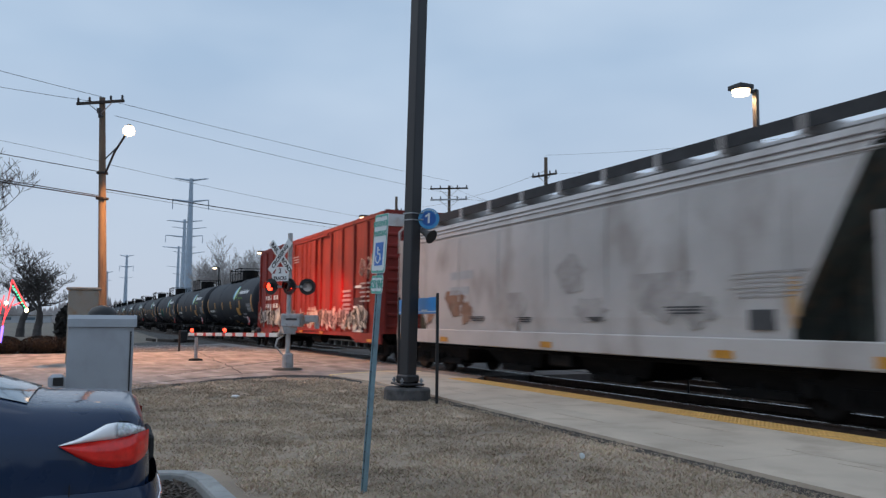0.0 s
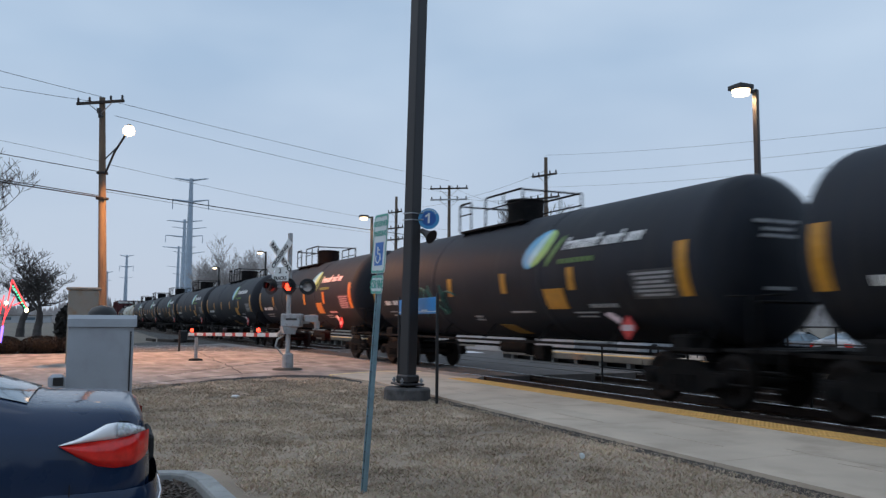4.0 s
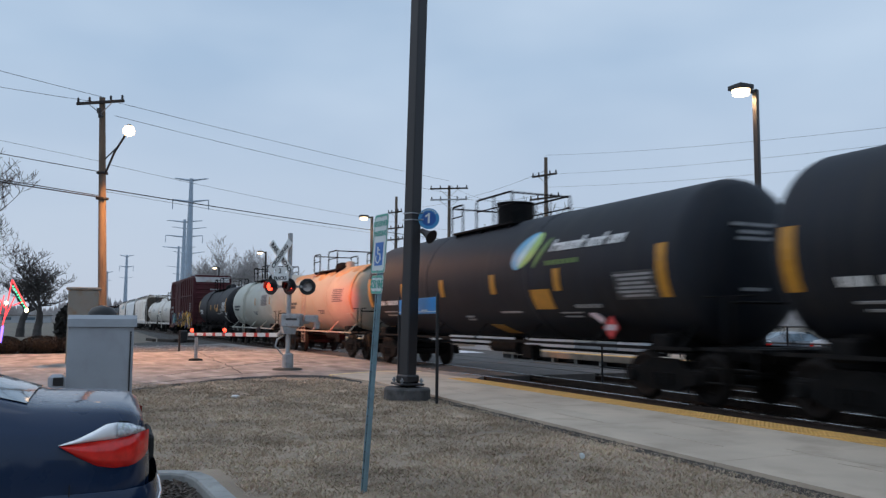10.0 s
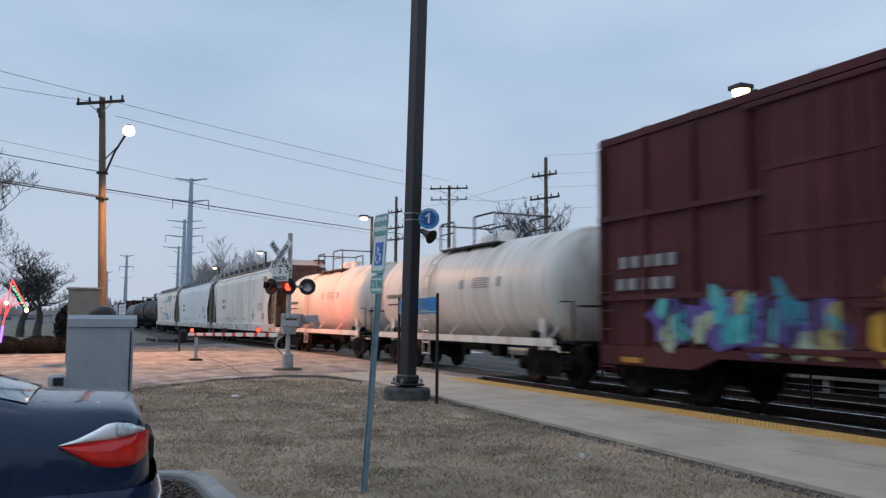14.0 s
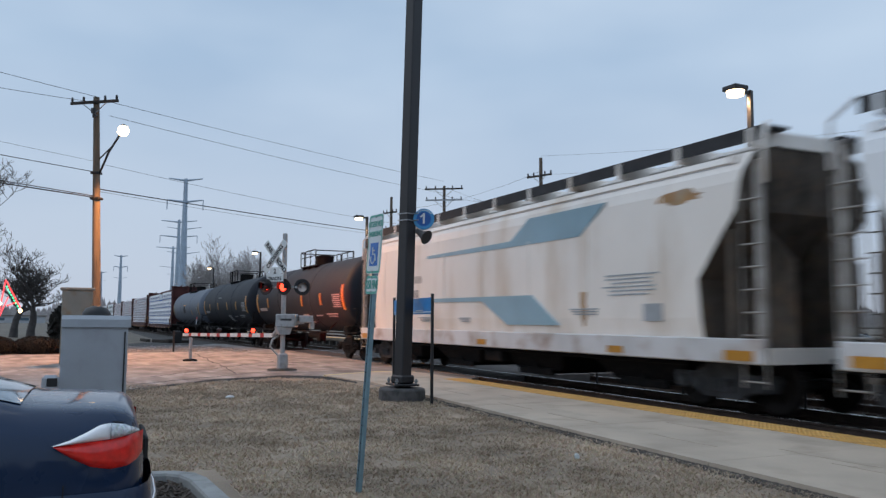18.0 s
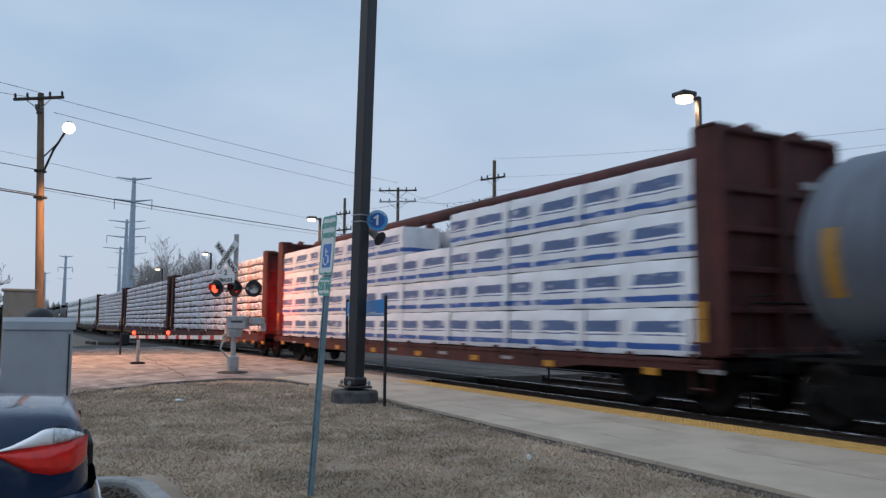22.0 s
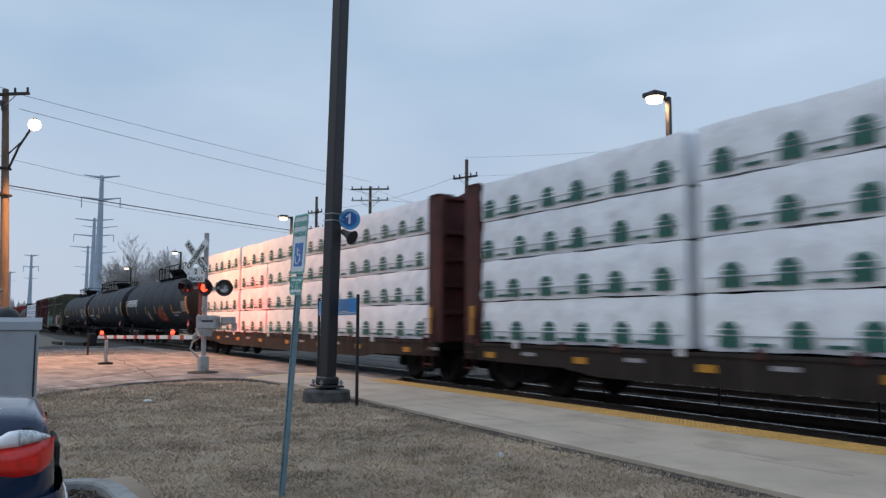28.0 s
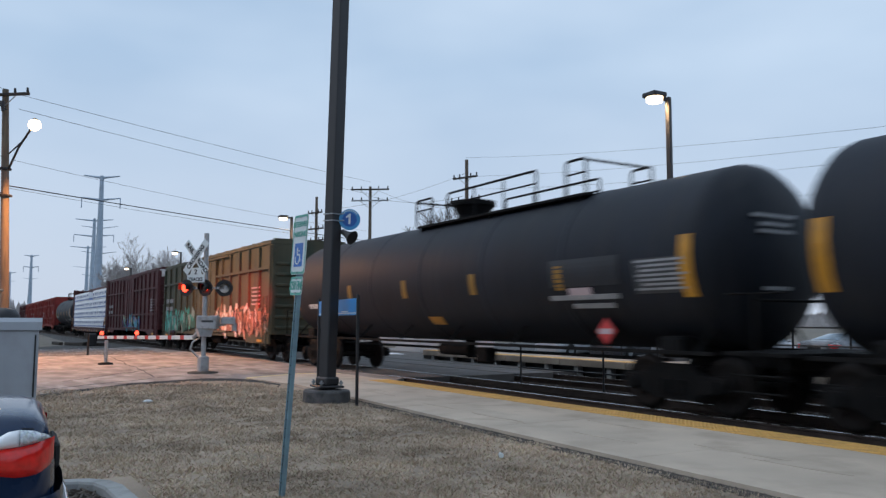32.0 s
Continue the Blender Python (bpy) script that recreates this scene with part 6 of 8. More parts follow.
slab("lawn", "dead grass field beyond the street", [(-38.5, -4), (-50.0, -4), (-52, 3.0), (-58, 6.4), (-120, 8.2), (-400, 8.2), (-400, -200), (-38.6, -200)], -0.34, -0.004, M_EARTH, "field")
slab("pavement", "parking lot asphalt", [(6, -2.0), (6, -60), (-18, -60), (-16.5, -2.0)], -0.34, -0.06, M_ASPHALT, "parking lot")


def platform(name, y0, y1, x0, x1, inner, label):
    """A concrete platform of slabs with a tactile strip along its edge."""
    base = thing(name, label, "platform", kind="structure")
    n = int((x1 - x0) / 3.0)
    for i in range(n):
        a, b = x0 + (x1 - x0) * i / n, x0 + (x1 - x0) * (i + 1) / n
        g0 = 0.006
        s = Shape().prism([(a + g0, inner(a)), (b - g0, inner(b)), (b - g0, y0), (a + g0, y0)], "z", -0.34, 0.05 + random.uniform(-0.002, 0.002))
        part("concrete_slab", s, M_CONCRETE, base)
    return base


near = platform("platform", 8.90, 9.47, -18.6, 5.4, PLAT_EDGE, "concrete platform with a yellow tactile edge")
part("edge_face", Shape().prism([(-18.6, 9.43), (5.4, 9.43), (5.4, 9.455), (-18.6, 9.455)], "z", -0.34, 0.04), M_SOIL, near)
part("bed", Shape().prism([(-18.6, 8.90), (5.4, 8.90), (5.4, 9.44), (-18.6, 9.44)], "z", -0.34, 0.03), M_KERB, near)
tile = Shape().box(0, 0, 0, 0.596, 0.56, 0.03)
for i in range(8):
    for j in range(7):
        tile.add([(-0.262 + 0.075 * i + dx * 0.018, -0.235 + 0.078 * j + dy * 0.018, 0.015 + h) for h, q in ((0, 1.0), (0.007, 0.6)) for dx, dy in ((-q, -q), (q, -q), (q, q), (-q, q))],
                 [(0, 1, 5, 4), (1, 2, 6, 5), (2, 3, 7, 6), (3, 0, 4, 7), (4, 5, 6, 7)])
TILE = tile.mesh("tactile_tile", M_TACTILE)
for i in range(40):
    part("tactile_tile", TILE, None, near, m=pose(-18.3 + 0.6 * i, 9.185, 0.043))
rnd = random.Random(12)
for i in range(9):
    x = -16.0 + 1.35 * i + rnd.uniform(-0.4, 0.4)
    y = rnd.uniform(6.9, 8.3)
    pts = []
    for k in range(14):
        w = 2 * math.pi * k / 14
        q = 1 + rnd.uniform(-0.35, 0.3)
        pts.append((x + 0.55 * q * math.cos(w) * rnd.uniform(0.8, 1.3), y + 0.05 * q * math.sin(w)))
    part("stain", Shape().prism(pts, "z", 0.046, 0.0535), M_STAIN, near, "dark damp stain on the concrete")
# wing of the platform that runs to the crossing
slab("pavement", "concrete walk from the platform to the crossing", [(-18.62, 6.83), (-18.62, 9.47), (-21.4, 9.47), (-22.0, 8.4), (-21.0, 6.56), (-20.2, 6.62), (-19.2, 6.70)], -0.34, 0.044, M_CONCRETE, "walk")
slab("pavement", "faded yellow painted line at the end of the walk", [(-21.42, 9.40), (-21.62, 9.40), (-22.17, 8.4), (-21.17, 6.54), (-20.95, 6.54), (-21.95, 8.4)], -0.30, 0.050, M_FADEDLINE, "painted line")


def track(yc, name, z=0.0):
    """Two rails on timber ties."""
    base = thing(name, "pair of steel rails on dark timber ties", "railway track", kind="structure")
    for y in (yc - 0.755, yc + 0.755):
        s = Shape()
        prof = [(y - 0.07, z - 0.18), (y + 0.07, z - 0.18), (y + 0.07, z - 0.165), (y + 0.012, z - 0.14), (y + 0.012, z - 0.04), (y + 0.036, z - 0.03), (y + 0.036, z - 0.004), (y - 0.036, z - 0.004), (y - 0.036, z - 0.03), (y - 0.012, z - 0.04), (y - 0.012, z - 0.14), (y - 0.07, z - 0.165)]
        s.prism(prof, "x", -420, 60)
        rail = part("rail", s, M_RAIL, base)
        part("rail_head", Shape().box(-180, y, z - 0.002, 480, 0.062, 0.008), M_RAILHEAD, rail, "polished running surface")
    tie = Shape().box(0, 0, 0, 0.23, 2.6, 0.18, c=0.015).mesh("tie", M_TIE)
    for i in range(90):
        x = 4 - 0.55 * i
        if -19.5 > x > -41.0:
            continue
        part("tie", tie, None, base, m=pose(x + random.uniform(-0.03, 0.03), yc + random.uniform(-0.04, 0.04), z - 0.27 + 0.01, 0, 0, random.uniform(-1, 1)))
    s = Shape()
    for i in range(260):
        s.box(-60 - 0.55 * i, yc, z - 0.26, 0.23, 2.6, 0.18)
    part("far_ties", s, M_TIE, base, kind="stuff")
    return base


track(TRACK_1, "track_1")
track(TRACK_2, "track_2", -0.06)
# crossing panels between the rails
s = Shape()
for y0, y1 in ((9.6, 10.52), (10.66, 12.0), (12.14, 14.24), (14.38, 15.72), (15.86, 17.2)):
    for i in range(7):
        s.box(-21.2 - 3.0 * i, (y0 + y1) / 2, -0.14, 2.97, y1 - y0, 0.27, c=0.01)
thing("crossing_panel", "worn asphalt panels between the rails with train shade in their colour", "crossing", kind="structure", shape=s, material=M_PANEL)
# ballast
s = Shape()
s.add([(-420, 9.46, -0.30), (60, 9.46, -0.30), (60, 17.0, -0.30), (-420, 17.0, -0.30)], [(0, 1, 2, 3)])
thing("ground", "bed of grey ballast", "ballast bed", kind="structure", shape=s, material=M_GRAVEL)
rng = np.random.default_rng(4)
s = Shape()
octa = [(1, 0, 0), (-1, 0, 0), (0, 1, 0), (0, -1, 0), (0, 0, 1), (0, 0, -1)]
ofac = [(0, 2, 4), (2, 1, 4), (1, 3, 4), (3, 0, 4), (2, 0, 5), (1, 2, 5), (3, 1, 5), (0, 3, 5)]
for i in range(15000):
    x = -5 - 55 * rng.random() ** 1.6
    y = 9.5 + 7.2 * rng.random()
    if -41.5 < x < -19.8:
        continue
    r = 0.022 + 0.03 * rng.random()
    jig = rng.uniform(0.6, 1.3, 6)
    s.add([(x + p[0] * r * j, y + p[1] * r * j, -0.27 + p[2] * r * j + 0.06 * rng.random()) for p, j in zip(octa, jig)], ofac)
thing("ballast", "loose grey ballast stones between the ties", "ballast", kind="stuff", shape=s, material=M_BALLAST)


# loose stones, clods and scraps on the edges of the lawn and the verge
def crumbs(name, label, category, count, spot, size, material, seed):
    rng = np.random.default_rng(seed)
    s = Shape()
    for _ in range(count):
        x, y, z = spot(rng)
        r = size * (0.4 + rng.random())
        jig = rng.uniform(0.5, 1.3, 6)
        s.add([(x + p[0] * r * j, y + p[1] * r * j, z + 0.6 * p[2] * r * j) for p, j in zip(octa, jig)], ofac)
    thing(name, label, category, kind="stuff", shape=s, material=material)


def soil_spot(rng):
    x = -4.0 - 12.5 * rng.random()
    return x, PLAT_EDGE(x) - 0.02 - 0.22 * rng.random() ** 1.5, 0.004


def road_edge_spot(rng):
    way = ((-18.6, 1.4), (-21.0, 3.6), (-21.9, 5.6), (-21.3, 6.45), (-19.4, 6.85))
    t = rng.random() * (len(way) - 1)
    k = min(int(t), len(way) - 2)
    f = t - k
    w = abs(rng.normal(0, 0.35))
    return way[k][0] * (1 - f) + way[k + 1][0] * f + w, way[k][1] * (1 - f) + way[k + 1][1] * f - 0.35 * w, 0.006


def verge_spot(rng):
    return -39.5 - 9.0 * rng.random() ** 1.3, 1.0 + 7.5 * rng.random(), 0.01


crumbs("clods", "dark crumbs of soil along the platform edge", "soil", 2600, soil_spot, 0.022, M_SOIL, 31)
crumbs("gravel", "grey road grit along the lawn's edge", "gravel", 3000, road_edge_spot, 0.022, M_BALLAST, 32)
crumbs("gravel", "pale stones on the salted verge", "gravel", 2600, verge_spot, 0.05, M_VERGE, 33)

# tarred cracks across the street
rng = np.random.default_rng(15)
for k, (a, b) in enumerate((((-19.5, 1.0), (-24.5, 6.6)), ((-22.5, 2.2), (-30.0, 7.5)), ((-22.0, 0.0), (-37.0, 0.9)), ((-23.0, 4.6), (-38.0, 5.6)))):
    a, b = Vector((*a, 0.007)), Vector((*b, 0.007))
    side_ = (b - a).cross(Vector((0, 0, 1))).normalized()
    pts, faces = [], []
    for i in range(25):
        p = a.lerp(b, i / 24) + side_ * rng.uniform(-0.10, 0.10)
        w = 0.010 + 0.012 * rng.random()
        pts += [p - side_ * w, p + side_ * w, p - side_ * w + Vector((0, 0, 0.004)), p + side_ * w + Vector((0, 0, 0.004))]
    for i in range(24):
        q = 4 * i
        faces += [(q + 2, q + 3, q + 7, q + 6), (q, q + 4, q + 6, q + 2), (q + 1, q + 3, q + 7, q + 5)]
    thing("road_crack", "tar-filled crack in the salted street", "crack", kind="structure", shape=Shape().add(pts, faces), material=M_ASPHALT)


# ---- grass ----
rng = np.random.default_rng(9)
s = Shape()
count = 0
while count < 150000:
    d = 5.2 + 15.5 * rng.random() ** 1.5
    a = radians(3.5 + 50 * rng.random())
    x, y = -d * math.cos(a), d * math.sin(a)
    if y > PLAT_EDGE(x) - 0.10 or x < -20.8 + 0.25 * (6 - y) or (y < 1.5 and x > -8.5) or (x < -17.0 and y > 6.4):
        continue
    tuft = noise.noise(Vector((x * 2.3, y * 2.3, 0.0))) + 0.6 * noise.noise(Vector((x * 7.1, y * 7.1, 3.0)))
    if tuft < rng.uniform(-0.75, 0.35):
        continue
    count += 1
    h = (1 + 0.7 * max(0.0, tuft)) * rng.uniform(0.008, 0.026) * (1 + 0.03 * d)
    w = 0.003 + 0.0006 * d
    t = rng.uniform(0, math.pi)
    lx, ly = rng.uniform(-0.05, 0.05), rng.uniform(-0.05, 0.05)
    cx, cy = w * math.cos(t), w * math.sin(t)
    s.add([(x - cx, y - cy, -0.004), (x + cx, y + cy, -0.004), (x + lx, y + ly, h)], [(0, 1, 2)])
thing("grass", "short dry brown blades of dormant grass", "grass", kind="stuff", shape=s, material=M_BLADE)


# ---- lamps, signs and signals ----
def base_bolts(post, w):
    for dx in (-w, w):
        for dy in (-w, w):
            part("anchor_bolt", Shape().tube((dx, dy, 0.30), (dx, dy, 0.42), 0.022, n=8).tube((dx, dy, 0.355), (dx, dy, 0.385), 0.04, n=6), M_STEEL, post)


def lean_right(degrees):
    """A small lean of a post along the platform's cross direction."""
    return Matrix.Rotation(radians(degrees), 4, Vector((-0.905, 0.425, 0)))


def square_lamp_post(place, height, arm=(0, -1), label="square dark steel lamp post on a round concrete foot", wide=0.25, lit=True, lean=0.0):
    post = thing("lamp_post", label, "lamp post", pose(*place) @ lean_right(lean))
    part("footing", Shape().lathe([(-0.1, 0.45), (0.20, 0.445), (0.235, 0.42), (0.24, 0.3)], 26, (0, 0), "z", False), M_FOOTING, post, "round concrete footing")
    part("base_plate", Shape().box(0, 0, 0.30, wide * 2.0, wide * 2.0, 0.04, c=0.01), M_POSTBROWN, post)
    base_bolts(post, wide * 0.8)
    turn = pose(0, 0, 0, 0, 0, 20)
    part("pole", Shape().box(0, 0, 0.24 + height / 2, wide, wide, height, turn, c=0.02), M_POSTBROWN, post)
    part("base_cover", Shape().box(0, 0, 0.40, wide * 1.35, wide * 1.35, 0.16, turn, c=0.03), M_POSTBROWN, post)
    head = part("luminaire", Shape().box(arm[0] * 0.6, arm[1] * 0.6, height + 0.22, 0.56, 0.56, 0.15, c=0.03).box(arm[0] * 0.25, arm[1] * 0.25, height + 0.16, 0.10 + abs(arm[0]) * 0.4, 0.10 + abs(arm[1]) * 0.4, 0.1), M_POSTBROWN, post)
    if lit:
        part("lens", Shape().lathe([(height - 0.04, 0.16), (height - 0.01, 0.25), (height + 0.145, 0.272)], 20, (arm[0] * 0.6, arm[1] * 0.6), "z"), M_BULBWARM, head, "glowing warm lens")
    return post


LAMP = (-14.42, 6.02, 0.0)
post = square_lamp_post(LAMP, 9.6, (0, 1), lit=False, lean=1.2)
# round platform number, its straps and the loudspeaker are fixed to the post
sign = part("number_sign", Shape().lathe([(-0.012, 0.205), (0.012, 0.205)], 40, (0, 0), "z", False), M_SIGNCYAN, post, "round blue platform number sign", m=pose(0.22, 0.25, 3.50) @ pose(0, 0, 0, 90, 0, 62))
part("sign_ring", Shape().lathe([(0.010, 0.146), (0.0145, 0.146), (0.0145, 0.136), (0.010, 0.136)], 40, (0, 0), "z", False), M_SIGNBLUE, sign, "thin darker ring")
part("sign_disc", Shape().lathe([(0.010, 0.134), (0.0135, 0.134)], 40, (0, 0), "z", False), M_SIGNDARK, sign, "dark blue inner disc")
part("number", lettering("1", 0.20, 0.006, M_SIGNFACE, bold=0.006), None, sign, "white number", m=pose(0, 0, 0.016, -90))
part("number_flag", Shape().box(-0.040, 0.060, 0.017, 0.075, 0.030, 0.012, pose(0, 0, 0, 0, 0, 38)), M_SIGNFACE, sign)
for i in range(9):
    a = radians(40 + 100 * i / 8)
    part("small_letter", Shape().box(0.175 * math.cos(a), 0.175 * math.sin(a), 0.018, 0.02, 0.03, 0.006, pose(0, 0, 0, 0, 0, math.degrees(a) - 90)), M_SIGNFACE, sign)
for z in (3.47, 3.60):
    part("strap", Shape().box(0, 0, z, 0.275, 0.275, 0.02, pose(0, 0, 0, 0, 0, 20)).tube((0.1, 0.06, z), (0.25, 0.12, z), 0.012), M_STEEL, post)
HORN = Matrix.Translation((0.12, 0.15, 3.27)) @ Vector((0.92, 0.45, -0.55)).to_track_quat("Z", "Y").to_matrix().to_4x4()
horn = Shape()
horn.lathe([(0.0, 0.05), (0.10, 0.06), (0.20, 0.085), (0.27, 0.13), (0.29, 0.145), (0.285, 0.13), (0.20, 0.06)], 20, (0, 0), "z")
part("loudspeaker", horn, M_FOOTING, post, "dark grey horn loudspeaker", m=HORN)
part("horn_mouth", Shape().lathe([(0.284, 0.132), (0.286, 0.02)], 20, (0, 0), "z"), M_BLACKSTEEL, post, m=HORN)
# platform lamps on the other side
for x in (-17.82, -52.0, -84.5, -113.0):
    square_lamp_post((x, 18.95, 0.36), 8.07, (0, -1), "lit platform lamp on a square post", 0.16)

# blue banner sign on two black posts
banner = thing("platform_sign", "blue banner sign on two black steel posts", "sign", pose(-14.87, 6.40, 0))
e = Vector((2.85, -0.4, 0)).normalized()
for k in (-1.44, 1.44):
    part("post", Shape().box(e.x * k, e.y * k, 0.97, 0.05, 0.05, 2.1, pose(0, 0, 0, 0, 0, -8), c=0.006), M_BLACKSTEEL, banner)
board = part("board", Shape().box(0, 0, 1.80, 2.84, 0.025, 0.31, pose(0, 0, 0, 0, 0, -8), c=0.004), M_BANNER, banner, "plain blue board with a white line")
part("white_line", Shape().box(0, 0, 1.685, 2.80, 0.032, 0.018, pose(0, 0, 0, 0, 0, -8)), M_SIGNFACE, board)
part("lettering_bar", Shape().box(0.6, -0.085, 1.715, 0.45, 0.032, 0.02, pose(0, 0, 0, 0, 0, -8)), M_SIGNFACE, board)

# leaning sign for reserved parking
PARK = thing("parking_sign", "reserved parking sign on a leaning green steel post", "sign", Matrix.Translation((-6.86, 2.46, 0)) @ lean_right(3.5) @ pose(0, 0, 0, 0, 0, 3))
s = Shape()
s.prism([(-0.032, -0.018), (-0.018, -0.018), (-0.018, 0.014), (0.018, 0.014), (0.018, -0.018), (0.032, -0.018), (0.032, -0.012), (0.024, -0.012), (0.024, 0.020), (-0.024, 0.020), (-0.024, -0.012), (-0.032, -0.012)], "z", -0.1, 2.475)
upright = part("post", s, M_POSTGREEN, PARK, "U-channel post")
for i in range(30):
    part("post_hole", Shape().box(0, -0.0195, 0.12 + 0.078 * i, 0.011, 0.003, 0.011), M_BLACKSTEEL, upright)


def sign_plate(z0, z1, w, parent):
    c, r = [], 0.03
    for cx, cz, a0 in ((w / 2 - r, z1 - r, 0), (-w / 2 + r, z1 - r, 90), (-w / 2 + r, z0 + r, 180), (w / 2 - r, z0 + r, 270)):
        for i in range(5):
            a = radians(a0 + 22.5 * i)
            c.append((cx + r * math.cos(a), cz + r * math.sin(a)))
    plate = part("plate", Shape().prism(c, "y", -0.026, -0.021), M_SIGNFACE, parent, "white sign plate with a green border")
    inner = [(x * (1 - 0.05), (z0 + z1) / 2 + (z - (z0 + z1) / 2) * (1 - 0.02 / (z1 - z0) * 1.2)) for x, z in c]
    n = len(c)
    s = Shape()
    pts = [(x, -0.0275, z) for x, z in [(a * 0.975, (z0 + z1) / 2 + (b - (z0 + z1) / 2) * 0.985) for a, b in c]] + [(x * 0.93, -0.0275, (z0 + z1) / 2 + (z - (z0 + z1) / 2) * (1 - 0.012 / (z1 - z0) * 2)) for x, z in inner]
    s.add(pts, [(i, (i + 1) % n, n + (i + 1) % n, n + i) for i in range(n)])
    part("border", s, M_SIGNGREEN, plate)
    return plate


big = sign_plate(1.940, 2.480, 0.305, PARK)
for z, word in ((2.390, "RESERVED"), (2.300, "PARKING")):
    part("lettering", lettering(word, 0.052, 0.002, M_SIGNGREEN), None, big, "green words", m=pose(0, -0.0285, z))
part("symbol_field", Shape().box(0, -0.0275, 2.115, 0.17, 0.004, 0.21), M_SIGNBLUE, big, "blue square with a white wheelchair symbol")
s = Shape()
ring = [(0.045 * math.cos(radians(a)) - 0.008, 0.045 * math.sin(radians(a)) + 2.077) for a in range(150, 390, 20)]
for (x0, z0), (x1, z1) in zip(ring, ring[1:]):
    s.tube((x0, -0.030, z0), (x1, -0.030, z1), 0.007, n=5)
for a, b in (((-0.02, 2.180), (-0.012, 2.110)), ((-0.012, 2.115), (0.035, 2.115)), ((0.035, 2.115), (0.055, 2.055)), ((-0.016, 2.150), (0.028, 2.150))):
    s.tube((a[0], -0.030, a[1]), (b[0], -0.030, b[1]), 0.008, n=5)
s.lathe([(-0.034, 0.013), (-0.026, 0.013)], 10, (-0.022, 2.200), "z")
part("symbol", s, M_SIGNFACE, big)
small = sign_plate(1.755, 1.920, 0.255, PARK)
part("lettering", lettering("$250 FINE", 0.066, 0.002, M_SIGNGREEN), None, small, "green words", m=pose(0, -0.0285, 1.837) @ Matrix.Diagonal((0.72, 1, 1.25, 1)))
for z in (2.455, 1.960, 1.900, 1.775):
    part("bolt", Shape().tube((0, -0.036, z), (0, -0.02, z), 0.008, n=6), M_STEEL, PARK)

# ---- crossing signal with its gate ----
MAST = Vector((-24.2, 6.17, 0))
signal = thing("crossing_signal", "silver railway crossing signal with flashing red lamps", "crossing signal", pose(*MAST))
part("mast", Shape().tube((0, 0, 0.1), (0, 0, 4.16), 0.072, n=14), M_SIGNALGREY, signal)
part("foot", Shape().box(0, 0, 0.27, 0.30, 0.30, 0.5, c=0.05), M_SIGNALGREY, signal)
part("footing", Shape().lathe([(-0.1, 0.46), (0.04, 0.44), (0.07, 0.25)], 20, (0, 0), "z"), M_SOIL, signal, "low brown footing")
machine = part("gate_machine", Shape().box(0.06, 0.10, 1.50, 0.46, 0.60, 0.40, pose(0, 0, 0, 0, 0, -28), c=0.03), M_SIGNALGREY, signal, "grey gate drive housing")
part("housing_foot", Shape().prism([(-0.16, 1.08), (0.16, 1.08), (0.24, 1.31), (-0.24, 1.31)], "x", -0.12, 0.2), M_SIGNALGREY, machine)
part("housing_plate", Shape().box(0.27, 0.02, 1.53, 0.02, 0.34, 0.06, pose(0, 0, 0, 0, 0, -28)), M_PANELGREY, machine)
part("counterweight", Shape().box(0.16, 0.66, 1.55, 0.30, 0.42, 0.22, pose(0, 0, 0, 0, 0, -12), c=0.02).box(0.18, 0.84, 1.36, 0.22, 0.12, 0.24, c=0.02).box(0.12, 0.36, 1.44, 0.08, 0.5, 0.09), M_SIGNALGREY, signal)
part("conduit", Shape().pipe([(-0.05, -0.1, 1.05), (-0.1, -0.30, 0.92), (-0.1, -0.36, 0.72), (-0.05, -0.20, 0.52), (0, -0.08, 0.42)], 0.03), M_SIGNALGREY, signal)
# crossbuck; its face looks along the street towards the camera's side
FACE = pose(-0.10, -0.20, 0, 0, 0, 33)
for k, word, off in ((1, "CROSSING", 0.0), (-1, "RAIL ROAD", 0.02)):
    blade = part("crossbuck_blade", Shape().box(0, 0, 0, 1.22, 0.012, 0.235, c=0.003), M_SIGNFACE, signal, "white crossbuck blade with black words", m=pose(0, 0, 3.44) @ FACE @ pose(0, -0.09 - 0.02 * (k > 0), 0, 0, -48 * k, 0))
    if k > 0:
        part("lettering", lettering(word, 0.135, 0.002, M_BLACKSTEEL, bold=0.006), None, blade, m=pose(0, -0.010, 0))
    else:
        part("lettering", lettering("RAIL", 0.135, 0.002, M_BLACKSTEEL, bold=0.006), None, blade, m=pose(-0.36, -0.010, 0))
        part("lettering", lettering("ROAD", 0.135, 0.002, M_BLACKSTEEL, bold=0.006), None, blade, m=pose(0.36, -0.010, 0))
plate = part("tracks_plate", Shape().prism([(-0.34, -0.22), (0.34, -0.22), (0.34, 0.02), (0.22, 0.02), (0.16, 0.22), (-0.16, 0.22), (-0.22, 0.02), (-0.34, 0.02)], "y", -0.006, 0.006), M_SIGNFACE, signal, "white plate with the number of tracks", m=pose(0, 0, 2.90) @ FACE @ pose(0, -0.09, 0))
part("lettering", lettering("TRACKS", 0.105, 0.002, M_BLACKSTEEL, bold=0.004), None, plate, m=pose(0, -0.009, -0.13))
part("lettering", lettering("2", 0.15, 0.002, M_BLACKSTEEL, bold=0.006), None, plate, m=pose(0, -0.009, 0.09))
part("bell_arm", Shape().tube((-0.3, 0.1, 3.72), (0.3, -0.05, 3.74), 0.03).tube((-0.2, 0.05, 3.9), (-0.2, 0.05, 3.55), 0.02), M_SIGNALGREY, signal)
